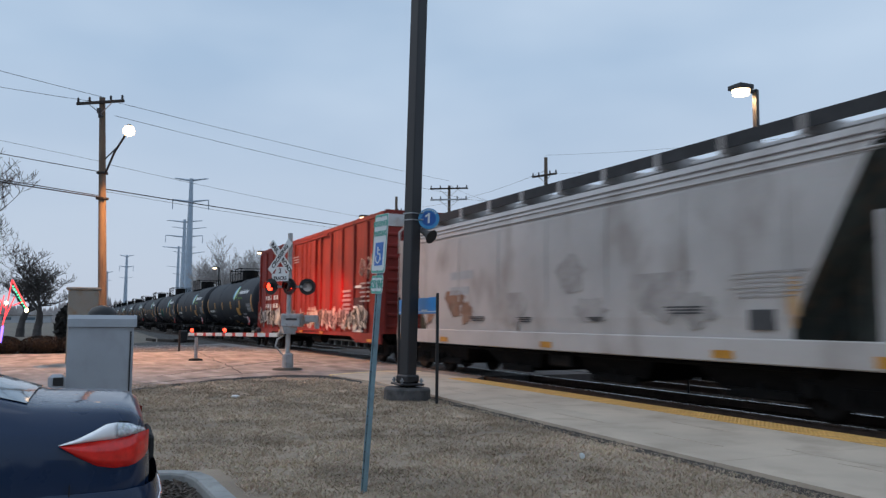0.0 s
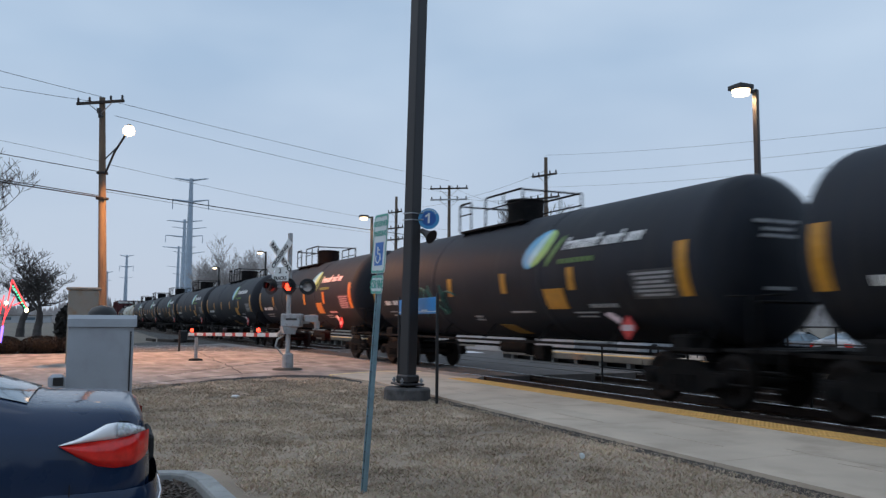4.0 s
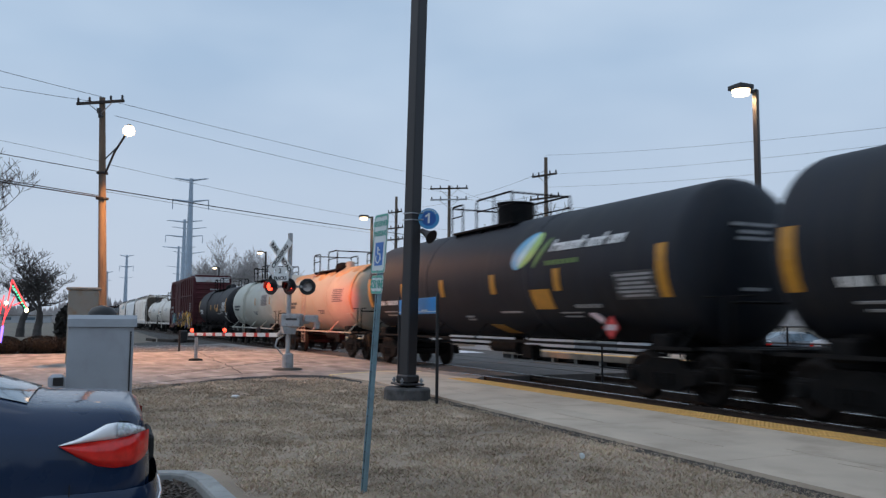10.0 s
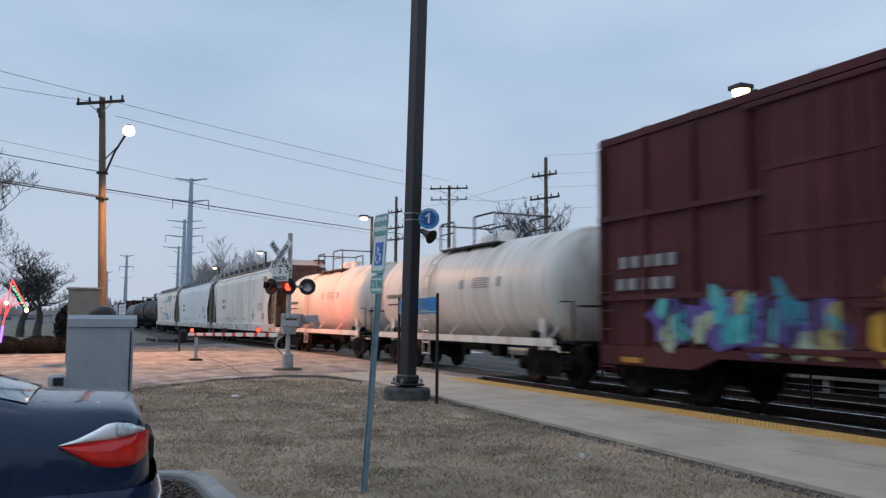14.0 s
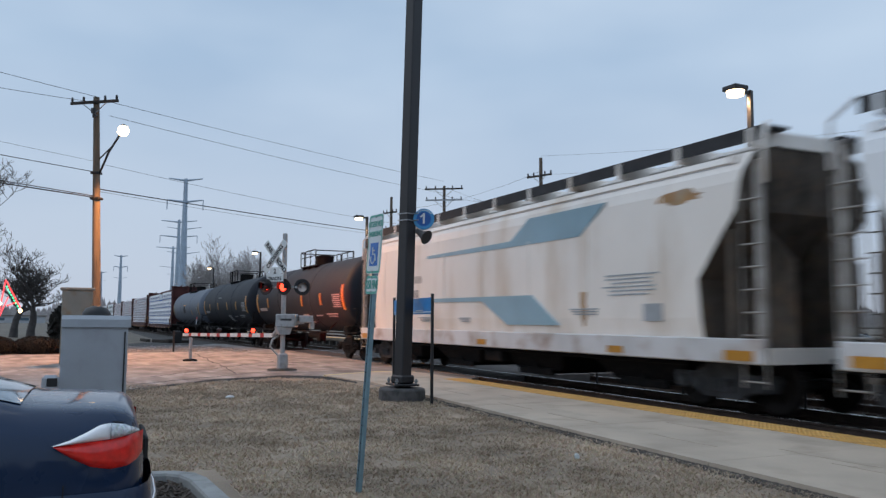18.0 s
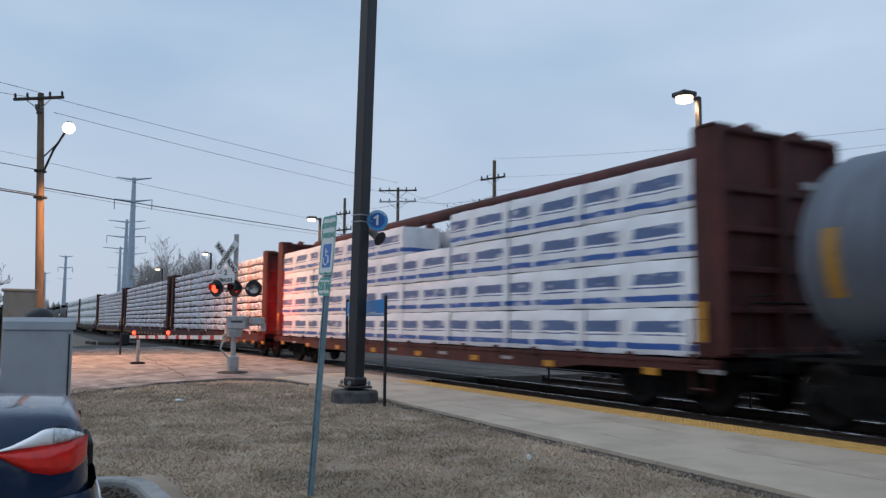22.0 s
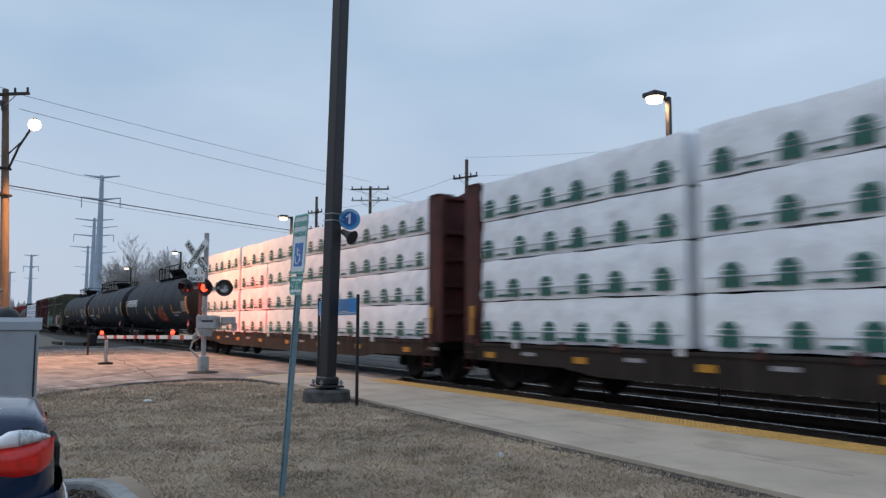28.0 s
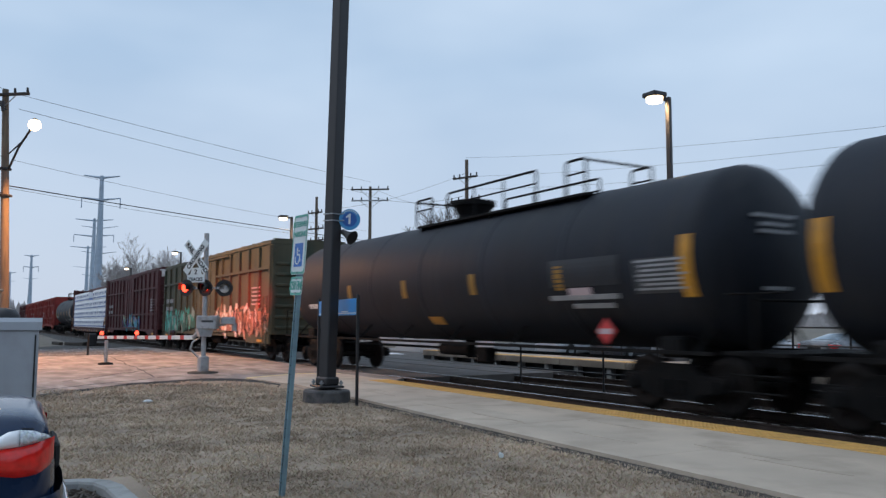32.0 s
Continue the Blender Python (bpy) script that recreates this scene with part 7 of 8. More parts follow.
part("crossarm", Shape().box(0.0, 0, 2.52, 1.1, 0.07, 0.07, pose(0, 0, 0, 0, 0, 58)), M_SIGNALGREY, signal)


def lamp_head(place, turn, style):
    """A round black background with a hood and a lens that looks along -y."""
    head = part("lamp_head", Shape().lathe([(-0.01, 0.25), (0.015, 0.25)], 28, (0, 0), "z", False), M_BLACKSTEEL, signal, "round black signal background", m=pose(*place) @ pose(0, 0, 0, 0, 0, turn) @ pose(0, 0, 0, 90))
    part("lamp_body", Shape().lathe([(-0.22, 0.06), (-0.18, 0.13), (0.0, 0.14)], 18, (0, 0), "z"), M_BLACKSTEEL, head)
    s = Shape()
    n = 14
    pts, faces = [], []
    for i in range(n + 1):
        a = radians(-20 + 220 * i / n)
        for r, z in ((0.15, 0.01), (0.145, 0.30 - 0.12 * abs(math.cos(a)))):
            pts.append((r * math.cos(a), r * math.sin(a), z))
    for i in range(n):
        faces.append((2 * i, 2 * i + 1, 2 * i + 3, 2 * i + 2))
    s.add(pts, faces, True)
    part("hood", s, M_BLACKSTEEL, head)
    if style == "clear":
        part("lens", Shape().lathe([(0.015, 0.145), (0.05, 0.12), (0.065, 0.02)], 20, (0, 0), "z"), M_LENSCLEAR, head, "unlit grey lens")
        return head, None
    # the lens unit turns in its hood: its red-lit side comes to the front when it flashes
    unit = part("lens_unit", Shape().lathe([(-0.0, 0.13), (0.02, 0.12), (0.03, 0.02)], 20, (0, 0), "z"), M_LENSLIT, head, "flashing red lens", m=pose(0, 0, 0.05))
    part("lens_back", Shape().lathe([(-0.03, 0.02), (-0.02, 0.125), (-0.004, 0.135)], 20, (0, 0), "z"), M_LENSDARK, unit)
    return head, unit


side = Vector((math.cos(radians(58)), math.sin(radians(58)), 0))
_, FL_A = lamp_head((-0.24, -0.50, 2.52), 33, "red")
_, FL_B = lamp_head((0.10, -0.02, 2.52), 33, "red")
lamp_head((0.24, 0.50, 2.52), 80, "clear")

TIP = Vector((-31.5, 4.25, 0.95))
arm = thing("crossing_barrier", "lowered red and white striped crossing barrier", "barrier", pose(*MAST))
root = Vector((-0.15, -0.05, 1.05))
tip = TIP - MAST
bend = root + (tip - root) * 0.06
n, start = 17, 0.0
way = tip - bend
turn = way.to_track_quat("X", "Z").to_matrix().to_4x4()
part("arm_bracket", Shape().tube(root + Vector((0.18, 0.12, 0.42)), bend, 0.09, 0.06), M_SIGNALGREY, arm)
for i in range(n):
    span = (0.30 if i % 2 else 0.68) / (0.68 * 9 + 0.30 * 8)
    c = bend + way * (start + span / 2)
    start += span
    part("stripe", Shape().box(0, 0, 0, way.length * span - 0.001, 0.05, 0.125 - 0.02 * i / n, c=0.004), M_ARMRED if i % 2 else M_SIGNFACE, arm, m=Matrix.Translation(c) @ turn)
ARM_LAMPS = []
for f, lit in ((0.955, True), (0.55, False), (0.19, False)):
    c = bend + way * f
    base = part("arm_lamp", Shape().box(0, 0, 0.09, 0.10, 0.10, 0.06, c=0.01).tube((0, -0.05, 0.15), (0, 0.05, 0.15), 0.085, n=14), M_BLACKSTEEL, arm, m=Matrix.Translation(c))
    unit = part("lens_unit", Shape().lathe([(0.0, 0.070), (0.03, 0.062), (0.05, 0.02)], 16, (0, 0), "z"), M_LENSLIT, base, "red lens", m=pose(0, 0, 0.15) @ pose(0, 0, 0, 0, 0, 72) @ pose(0, -0.055, 0, 90))
    part("lens_back", Shape().lathe([(-0.04, 0.02), (-0.03, 0.08), (-0.004, 0.09)], 16, (0, 0), "z"), M_LENSDARK, unit)
    ARM_LAMPS.append(unit)
rest = thing("gate_rest", "grey steel rest post under the gate arm tip", "post", pose(-30.6, 4.40, 0.0))
part("post", Shape().tube((0, 0, 0), (0, 0, 0.86), 0.06, n=10), M_SIGNALGREY, rest)
part("foot", Shape().lathe([(0, 0.26), (0.07, 0.24), (0.09, 0.1)], 16, (0, 0), "z"), M_UNDER, rest)


# ---- poles and wires ----
def wire(name, a, b, sag, r, label="thin overhead cable"):
    a, b = Vector(a), Vector(b)
    pts = []
    for i in range(17):
        t = i / 16
        p = a.lerp(b, t)
        p.z -= sag * 4 * t * (1 - t)
        pts.append(p)
    s = Shape().pipe(pts, r * 0.75, 5)
    return thing(name, label, "cable", group="overhead cables", shape=s, material=M_WIRE)


def wood_pole(place, height, arms, label, turn=0.0, r=0.17, lean=0.0):
    """A timber pole; arms: (height, half length, insulators)."""
    pole = thing("utility_pole", label, "utility pole", pose(*place, 0, lean, turn), group="utility poles")
    prof = [(0, r), (height * 0.3, r * 0.93), (height * 0.7, r * 0.78), (height, r * 0.66)]
    part("pole", Shape().lathe(prof, 14, (0, 0), "z"), M_WOODPOLE, pole)
    for z, half, style in arms:
        part("crossarm", Shape().box(0, -0.16, z, half * 2, 0.10, 0.12, c=0.01), M_ARMWOOD if style != "steel" else M_STEEL, pole)
        s = Shape()
        for k in (-1, 1):
            s.tube((k * half * 0.55, -0.16, z), (0, -0.12, z - half * 0.45), 0.02)
        part("brace", s, M_STEEL, pole)
        for x in (-half * 0.93, -half * 0.45, half * 0.45, half * 0.93):
            part("insulator", Shape().lathe([(z + 0.06, 0.03), (z + 0.12, 0.06), (z + 0.16, 0.04), (z + 0.2, 0.055), (z + 0.26, 0.03)], 10, (x, -0.16), "z"), M_POSTBROWN, pole)
    return pole


A = Vector((-37.0, 1.50, -0.02))
poleA = wood_pole(A, 11.05, [(10.80, 1.08, "wood")], "weathered timber utility pole with a glowing street lamp", 58, 0.185)
poleA.matrix_basis = pose(*A, 2.3) @ pose(0, 0, 0, 0, 0, 58)
s = Shape()
s.pipe([(0.06, 0.12, 7.7), (0.35, 0.55, 8.6), (0.62, 1.0, 9.25), (0.85, 1.18, 9.46), (1.1, 1.26, 9.52)], 0.045)
s.pipe([(0.06, 0.12, 8.35), (0.42, 0.66, 8.8)], 0.03)
street = part("lamp_arm", s, M_WIRE, poleA, "curved steel lamp arm", m=pose(0, 0, 0, 0, 0, -58 - 12))
part("luminaire", Shape().lathe([(-0.35, 0.05), (-0.25, 0.10), (0.05, 0.12), (0.15, 0.06)], 16, (0, 0), "x"), M_WIRE, street, m=pose(1.15, 1.26, 9.52))
part("globe", Shape().lathe([(-0.36, 0.05), (-0.32, 0.15), (-0.22, 0.23), (-0.08, 0.24), (0.05, 0.17), (0.10, 0.05)], 18, (0, 0), "z"), M_BULBSODIUM, street, "glowing orange lamp globe", m=pose(1.28, 1.26, 9.46))
s = Shape().pipe([(0.1, -0.1, 10.2), (0.1, -0.55, 10.25), (0.1, -0.55, 10.45)], 0.03).tube((0.05, -0.28, 10.1), (0.05, -0.28, 10.5), 0.07, n=10)
part("cutout", s, M_POSTBROWN, poleA)
part("cable_clamp", Shape().box(0, 0, 6.65, 0.40, 0.40, 0.10, c=0.02), M_WIRE, poleA)
part("cable_clamp", Shape().box(0, 0, 7.75, 0.34, 0.40, 0.10, c=0.02), M_WIRE, poleA)
wood_pole((-57.74, 27.6, -0.34), 12.7, [(12.45, 1.55, "wood"), (11.55, 1.5, "steel")], "timber utility pole with two crossarms", 55)
wood_pole((-43.86, 27.93, -0.34), 12.5, [(11.3, 1.0, "wood"), (9.8, 1.2, "wood")], "timber utility pole behind the tracks", 20)
wood_pole((-65.05, 25.95, -0.34), 12.7, [(11.3, 0.9, "wood"), (9.9, 1.1, "wood"), (8.9, 1.1, "wood")], "timber utility pole far behind the tracks", 20)


def steel_tower(place, height, arms):
    """A tapered steel transmission pole with upswept arms."""
    t = thing("transmission_tower", "tall grey steel transmission pole", "transmission tower", pose(*place), group="transmission towers")
    part("shaft", Shape().lathe([(0, 0.95), (height * 0.5, 0.66), (height, 0.36)], 12, (0, 0), "z"), M_TOWER, t)
    for z, half in arms:
        for k in (-1, 1):
            a = Vector((0.35, 0.93, 0)) * k * half
            thin = 1.0 if z > height * 0.82 else 0.45
            part("arm", Shape().tube((0, 0, z), (a.x, a.y, z + 0.45), 0.24 * thin, 0.10 * thin, 8), M_TOWER, t)
            if thin == 1.0 and z < height - 1:
                part("insulator", Shape().tube((a.x, a.y, z + 0.4), (a.x, a.y, z - 1.6), 0.10, n=6), M_TOWER, t)
    return t


steel_tower((-168.5, 22.2, -0.3), 30.4, [(30.0, 3.4), (25.6, 3.6), (20.0, 3.4), (15.0, 3.2), (10.5, 3.0)])
steel_tower((-238.0, 29.9, -0.3), 30.2, [(29.5, 5.0), (25.2, 5.2)])
steel_tower((-327.0, 39.2, -0.3), 30.2, [(29.5, 6.5), (22.0, 5.0)])
steel_tower((-334.4, 20.9, -0.3), 26.5, [(26.0, 2.6), (21.8, 2.6), (17.5, 2.6)])
steel_tower((-419.6, 17.7, -0.3), 24.6, [(24.0, 2.6), (20.0, 2.6)])

# cables of the street's pole line
NEXT = (-16.3, -25.0)
for z0, z1, sag, r, words in ((11.0, 11.2, 0.45, 0.014, "thin overhead power cable"), (10.75, 9.9, 0.9, 0.014, "thin overhead power cable"), (8.2, 8.2, 0.05, 0.009, "faint thin overhead cable"), (7.75, 7.8, 0.18, 0.022, "dark overhead service cable"), (6.72, 6.9, 0.1, 0.026, "thick bundled overhead cable"), (6.66, 6.6, 0.1, 0.035, "thick bundled overhead cable")):
    wire("cable", (-36.85, 1.1, z0), (*NEXT, z1), sag, r, words)
for z0, z1, sag, r, x, words in ((10.98, 12.75, 0.1, 0.014, 0.45, "thin overhead power cable"), (10.35, 11.75, 0.15, 0.014, 0.3, "thin overhead power cable"), (8.15, 8.75, 0.25, 0.010, 0.1, "faint thin overhead cable"), (7.05, 7.95, 0.10, 0.032, 0.0, "thick bundled overhead cable"), (6.95, 7.85, 0.2, 0.011, 0.0, "thin sagging overhead cable")):
    wire("cable", (-37.0 - x, 1.3 + x, z0), (-57.74, 27.6, z1), sag, r, words)
for z0, z1 in ((12.3, 6.7), (11.05, 6.8), (10.2, 6.4), (8.85, 5.6)):
    wire("cable", (-43.86, 27.9, z0), (10.0, 27.9, z1), 0.9, 0.008, "thin overhead power cable")
wire("cable", (-57.74, 27.6, 11.6), (-43.86, 27.9, 9.8), 0.5, 0.014, "thin overhead power cable")
wire("cable", (-57.74, 27.6, 12.4), (-43.86, 27.9, 8.9), 0.5, 0.012, "thin overhead power cable")
wire("cable", (-43.86, 27.93, 11.3), (-64.75, 26.6, 11.3), 0.5, 0.012, "thin overhead power cable")

# ---- cabinets and verge ----
cab = thing("utility_cabinet", "large pale grey steel utility cabinet with a sloped lid", "utility cabinet", pose(-14.35, 0.565, -0.06, 0, 0, 85.5))
part("body", Shape().box(0, 0, 0.72, 0.98, 0.62, 1.44, c=0.012), M_CABINET, cab)
part("lid", Shape().prism([(-0.345, 1.44), (0.35, 1.44), (0.35, 1.60), (-0.27, 1.63), (-0.335, 1.565)], "x", -0.495, 0.53), M_CABINET, cab, "overhanging sloped lid")
part("door_seam", Shape().box(-0.03, -0.312, 0.72, 0.90, 0.006, 1.36), M_CABINET, cab)
part("side_gap", Shape().box(0.445, -0.314, 0.70, 0.022, 0.012, 1.34), M_BLACKSTEEL, cab, "dark gap beside the door")
part("plinth", Shape().box(0, 0, -0.02, 1.1, 0.76, 0.14, c=0.02), M_KERB, cab)
case = thing("signal_case", "tan steel railway signal case with rust stains", "signal case", pose(-30.0, 0.56, -0.02, 0, 0, 88))
part("body", Shape().box(0, 0, 1.25, 0.94, 0.8, 2.45, c=0.02), M_CASE, case)
part("lid", Shape().box(0, 0, 2.53, 1.08, 0.88, 0.10, c=0.03), M_CASE, case)
dome = thing("vent_pipe", "dark domed vent pipe behind the cabinet", "vent pipe", pose(-18.5, 0.72, 0.10))
part("pipe", Shape().tube((0, 0, 0), (0, 0, 1.5), 0.10, n=12), M_UNDER, dome)
part("cap", Shape().lathe([(1.42, 0.29), (1.54, 0.28), (1.64, 0.21), (1.69, 0.06)], 20, (0, 0), "z"), M_BLACKSTEEL, dome, "dark rounded cap")
meter = thing("meter_box", "small grey meter box with a dark window", "meter box", pose(-13.9, -0.07, 0.22, 0, 0, 85))
part("box", Shape().box(0, 0, 0.26, 0.24, 0.16, 0.34, c=0.05), M_CABINET, meter)
part("stand", Shape().box(0, 0, -0.10, 0.12, 0.10, 0.42, c=0.01), M_CABINET, meter)
part("window", Shape().box(0.03, -0.085, 0.32, 0.15, 0.02, 0.13, c=0.03), M_BLACKSTEEL, meter)

# kerbed island corner with mulch
s = Shape()
path = [(-8.02, -1.6), (-8.02, 0.80), (-7.96, 1.00), (-7.80, 1.13), (-7.55, 1.19), (-6.6, 1.22), (-4.0, 1.26)]
for i, ((x0, y0), (x1, y1)) in enumerate(zip(path, path[1:])):
    d = Vector((x1 - x0, y1 - y0, 0)).normalized()
    nrm = Vector((-d.y, d.x, 0)) * 0.085
    a, b = Vector((x0, y0, 0)) - d * 0.02, Vector((x1, y1, 0)) + d * 0.02
    lo, hi = -0.13, 0.10 + 0.0015 * i
    q = [a - nrm, b - nrm, b + nrm, a + nrm]
    q2 = [a - nrm * 0.85, b - nrm * 0.85, b + nrm * 0.85, a + nrm * 0.85]
    s.add([(p.x, p.y, lo) for p in q] + [(p.x, p.y, hi - 0.02) for p in q] + [(p.x, p.y, hi) for p in q2],
          [(0, 1, 5, 4), (1, 2, 6, 5), (2, 3, 7, 6), (3, 0, 4, 7), (4, 5, 9, 8), (5, 6, 10, 9), (6, 7, 11, 10), (7, 4, 8, 11), (8, 9, 10, 11)])
thing("kerb", "rounded pale concrete kerb of a parking island", "kerb", kind="structure", shape=s, material=M_KERB)
slab("ground", "soil bed inside the kerb", [(-7.98, -1.6), (-7.98, 0.9), (-7.7, 1.12), (-4, 1.2), (-4, -1.6)], -0.3, 0.02, M_SOIL, "soil bed")
rng = np.random.default_rng(3)
s = Shape()
for i in range(2600):
    x, y = -7.9 + 2.2 * rng.random(), -0.4 + 1.45 * rng.random()
    s.box(x, y, 0.025 + 0.02 * rng.random(), 0.05 + 0.05 * rng.random(), 0.018, 0.010, pose(0, 0, 0, *rng.uniform(-25, 25, 2), rng.uniform(0, 180)))
thing("mulch", "brown wood chips inside the kerb", "mulch", kind="stuff", shape=s, material=M_MULCH)
litter = thing("paper_cup", "crushed white paper cup on the grass", "litter", pose(-7.55, 5.26, 0.035, 90, 0, 60))
part("cup", Shape().lathe([(-0.055, 0.022), (0.05, 0.03), (0.055, 0.026)], 14, (0, 0), "z"), M_SIGNFACE, litter)
part("band", Shape().lathe([(-0.02, 0.0262), (0.02, 0.0292)], 14, (0, 0), "z"), M_WRAPGREY, litter)
thing("plastic_bag", "small crumpled clear plastic scrap on the grass", "litter", pose(-15.9, 3.05, 0.03), shape=Shape().lathe([(-0.03, 0.04), (0.0, 0.10), (0.03, 0.05)], 9, (0, 0), "z"), material=M_LENSCLEAR)


# ---- parked cars ----
def sedan(place, turn, paint, label, detail=True):
    """A four-door saloon: x runs to its front, z from the ground."""
    car = thing("car", label, "car", pose(*place, 0, 0, turn), group="parked cars")
    # stations from the tail: (x, half width, shoulder height, height on the middle line, half width of the top)
    st = [(-0.035, 0.58, 0.80, 0.84, 0.48), (-0.005, 0.70, 0.93, 1.00, 0.60), (0.025, 0.775, 0.975, 1.085, 0.66), (0.07, 0.825, 0.995, 1.118, 0.67), (0.14, 0.86, 1.008, 1.132, 0.67), (0.26, 0.88, 1.022, 1.140, 0.67), (0.40, 0.89, 1.032, 1.146, 0.67), (0.56, 0.90, 1.040, 1.150, 0.67),
          (0.98, 0.91, 1.030, 1.285, 0.62), (1.42, 0.91, 1.01, 1.405, 0.59), (2.25, 0.91, 0.99, 1.44, 0.585), (2.85, 0.905, 0.98, 1.40, 0.59), (3.25, 0.90, 0.97, 1.22, 0.64), (3.62, 0.89, 0.95, 1.02, 0.72),
          (4.10, 0.87, 0.89, 0.94, 0.70), (4.45, 0.82, 0.78, 0.84, 0.62), (4.62, 0.70, 0.62, 0.68, 0.5), (4.68, 0.55, 0.52, 0.56, 0.4)]
    rows = []
    for x, w, b, t, wt in st:
        half = [(0, 0.20), (w - 0.14, 0.20), (w - 0.03, 0.27), (w, 0.48), (w - 0.004, 0.66), (w - 0.018, b - 0.16), (w - 0.035, b - 0.07), (w - 0.075, b - 0.012), (max(wt + 0.02, min(w - 0.10, wt + (w - wt) * 0.25)), b + (t - b) * 0.55), (wt - 0.03, b + (t - b) * 0.78), (wt * 0.6, t - 0.010), (0, t + 0.004)]
        rows.append([(x, y, z) for y, z in half] + [(x, -y, z) for y, z in half[-2:0:-1]])
    n = len(rows[0])
    s = Shape()
    pts = [p for r in rows for p in r]
    faces = [(i * n + j, i * n + (j + 1) % n, (i + 1) * n + (j + 1) % n, (i + 1) * n + j) for i in range(len(rows) - 1) for j in range(n)]
    s.add(pts, faces, True)
    s.add(rows[0], [tuple(range(n))], True)
    s.add(rows[-1], [tuple(range(n))[::-1]], True)
    body = part("body", s, paint, car)
    # glass
    def pane(name, quad, lift, label=""):
        a, b, c, d = (Vector(p) for p in quad)
        nrm = (b - a).cross(d - a).normalized() * lift
        pts, faces = [], []
        m = 6
        for i in range(m + 1):
            for j in range(m + 1):
                u, w = i / m, j / m
                p = a.lerp(b, u).lerp(d.lerp(c, u), w) + nrm * (1 + 1.2 * math.sin(math.pi * u) * math.sin(math.pi * w))
                pts.append(p)
        for i in range(m):
            for j in range(m):
                k = i * (m + 1) + j
                faces.append((k, k + m + 1, k + m + 2, k + 1))
        part(name, Shape().add(pts, faces, True), M_GLASS, car, label)
    pts, faces = [], []
    for i in range(9):
        x = 0.60 + 0.76 * i / 8
        b, t, wt = (float(np.interp(x, [q[0] for q in st], [q[j] for q in st])) for j in (2, 3, 4))
        for y, z in ((wt - 0.045, b + (t - b) * 0.79), (wt * 0.6, t - 0.010), (0, t + 0.004), (-wt * 0.6, t - 0.010), (-wt + 0.045, b + (t - b) * 0.79)):
            pts.append((x - 0.004, y, z + 0.008))
    faces = [(i * 5 + j, i * 5 + j + 1, i * 5 + j + 6, i * 5 + j + 5) for i in range(8) for j in range(4)]
    part("rear_window", Shape().add(pts, faces, True), M_GLASS, car, "rear window with sky blue in its base colour")
    pane("windscreen", ((3.58, -0.66, 1.03), (3.58, 0.66, 1.03), (2.92, 0.53, 1.385), (2.92, -0.53, 1.385)), 0.022)
    for k in (1, -1):
        q = ((1.10, 0.845 * k, 1.03), (2.2, 0.845 * k, 1.02), (2.2, 0.655 * k, 1.36), (1.50, 0.66 * k, 1.34))
        pane("side_window", q if k > 0 else q[::-1], 0.02)
        q = ((2.26, 0.845 * k, 1.02), (3.40, 0.84 * k, 1.0), (2.95, 0.66 * k, 1.33), (2.26, 0.655 * k, 1.36))
        pane("side_window", q if k > 0 else q[::-1], 0.02)
        part("door_mirror", Shape().box(3.2, 0.99 * k, 1.02, 0.16, 0.22, 0.13, c=0.05), paint, car)
    if detail:
        part("trunk_seam", Shape().pipe([(0.08, 0.735, 1.040), (0.26, 0.745, 1.055), (0.45, 0.75, 1.068), (0.58, 0.745, 1.078)], 0.004, 4).pipe([(0.08, -0.735, 1.040), (0.58, -0.745, 1.078)], 0.004, 4), M_RUBBER, car)
        part("fender_seam", Shape().box(0.36, 0.893, 0.60, 0.006, 0.006, 0.30), M_RUBBER, car)
    # tail lamps wrapped round the corners: low and high edges over x
    cx_, cw_ = [-0.03, 0.0, 0.05, 0.14, 0.40, 0.85], [0.60, 0.70, 0.80, 0.855, 0.89, 0.905]
    for k in (1, -1):
        def wrapped(name, x0, x1, low, high, material, lift, parent, label=""):
            pts, faces = [], []
            nx, nz = 22, 6
            for i in range(nx + 1):
                x = x0 + (x1 - x0) * i / nx
                za, zb = float(np.interp(x, *low)), float(np.interp(x, *high))
                w = float(np.interp(x, cx_, cw_))
                for j in range(nz + 1):
                    f = j / nz
                    bulge = 0.016 * math.sin(math.pi * f) * math.sin(math.pi * min(1, max(0, (i + 0.5) / (nx + 1)))) ** 0.5
                    rim = -0.02 if j in (0, nz) or i in (0, nx) else 0.0
                    z = za + (zb - za) * f
                    pts.append((x - 0.004, k * (w + lift + bulge + rim), z))
            for i in range(nx):
                for j in range(nz):
                    a = i * (nz + 1) + j
                    faces.append((a, a + nz + 1, a + nz + 2, a + 1))
            return part(name, Shape().add(pts, faces, True), material, parent, label)
        mid_edge = ([-0.02, 0.02, 0.09, 0.20, 0.34, 0.42], [0.985, 0.985, 0.972, 0.962, 0.952, 0.947])
        low_edge = ([-0.02, 0.0, 0.03, 0.08, 0.16, 0.24, 0.33, 0.42], [0.87, 0.845, 0.828, 0.815, 0.815, 0.832, 0.880, 0.943])
        red = wrapped("tail_light", -0.02, 0.42, low_edge, mid_edge, M_TAILRED, 0.012, car, "red wrap-around tail lamp lens")
        wrapped("clear_lens", 0.15, 0.425, (mid_edge[0], [z + 0.002 for z in mid_edge[1]]), ([0.15, 0.20, 0.26, 0.34, 0.425], [1.052, 1.045, 1.012, 0.975, 0.950]), M_TAILCLEAR, 0.012, red, "white upper lamp lens")
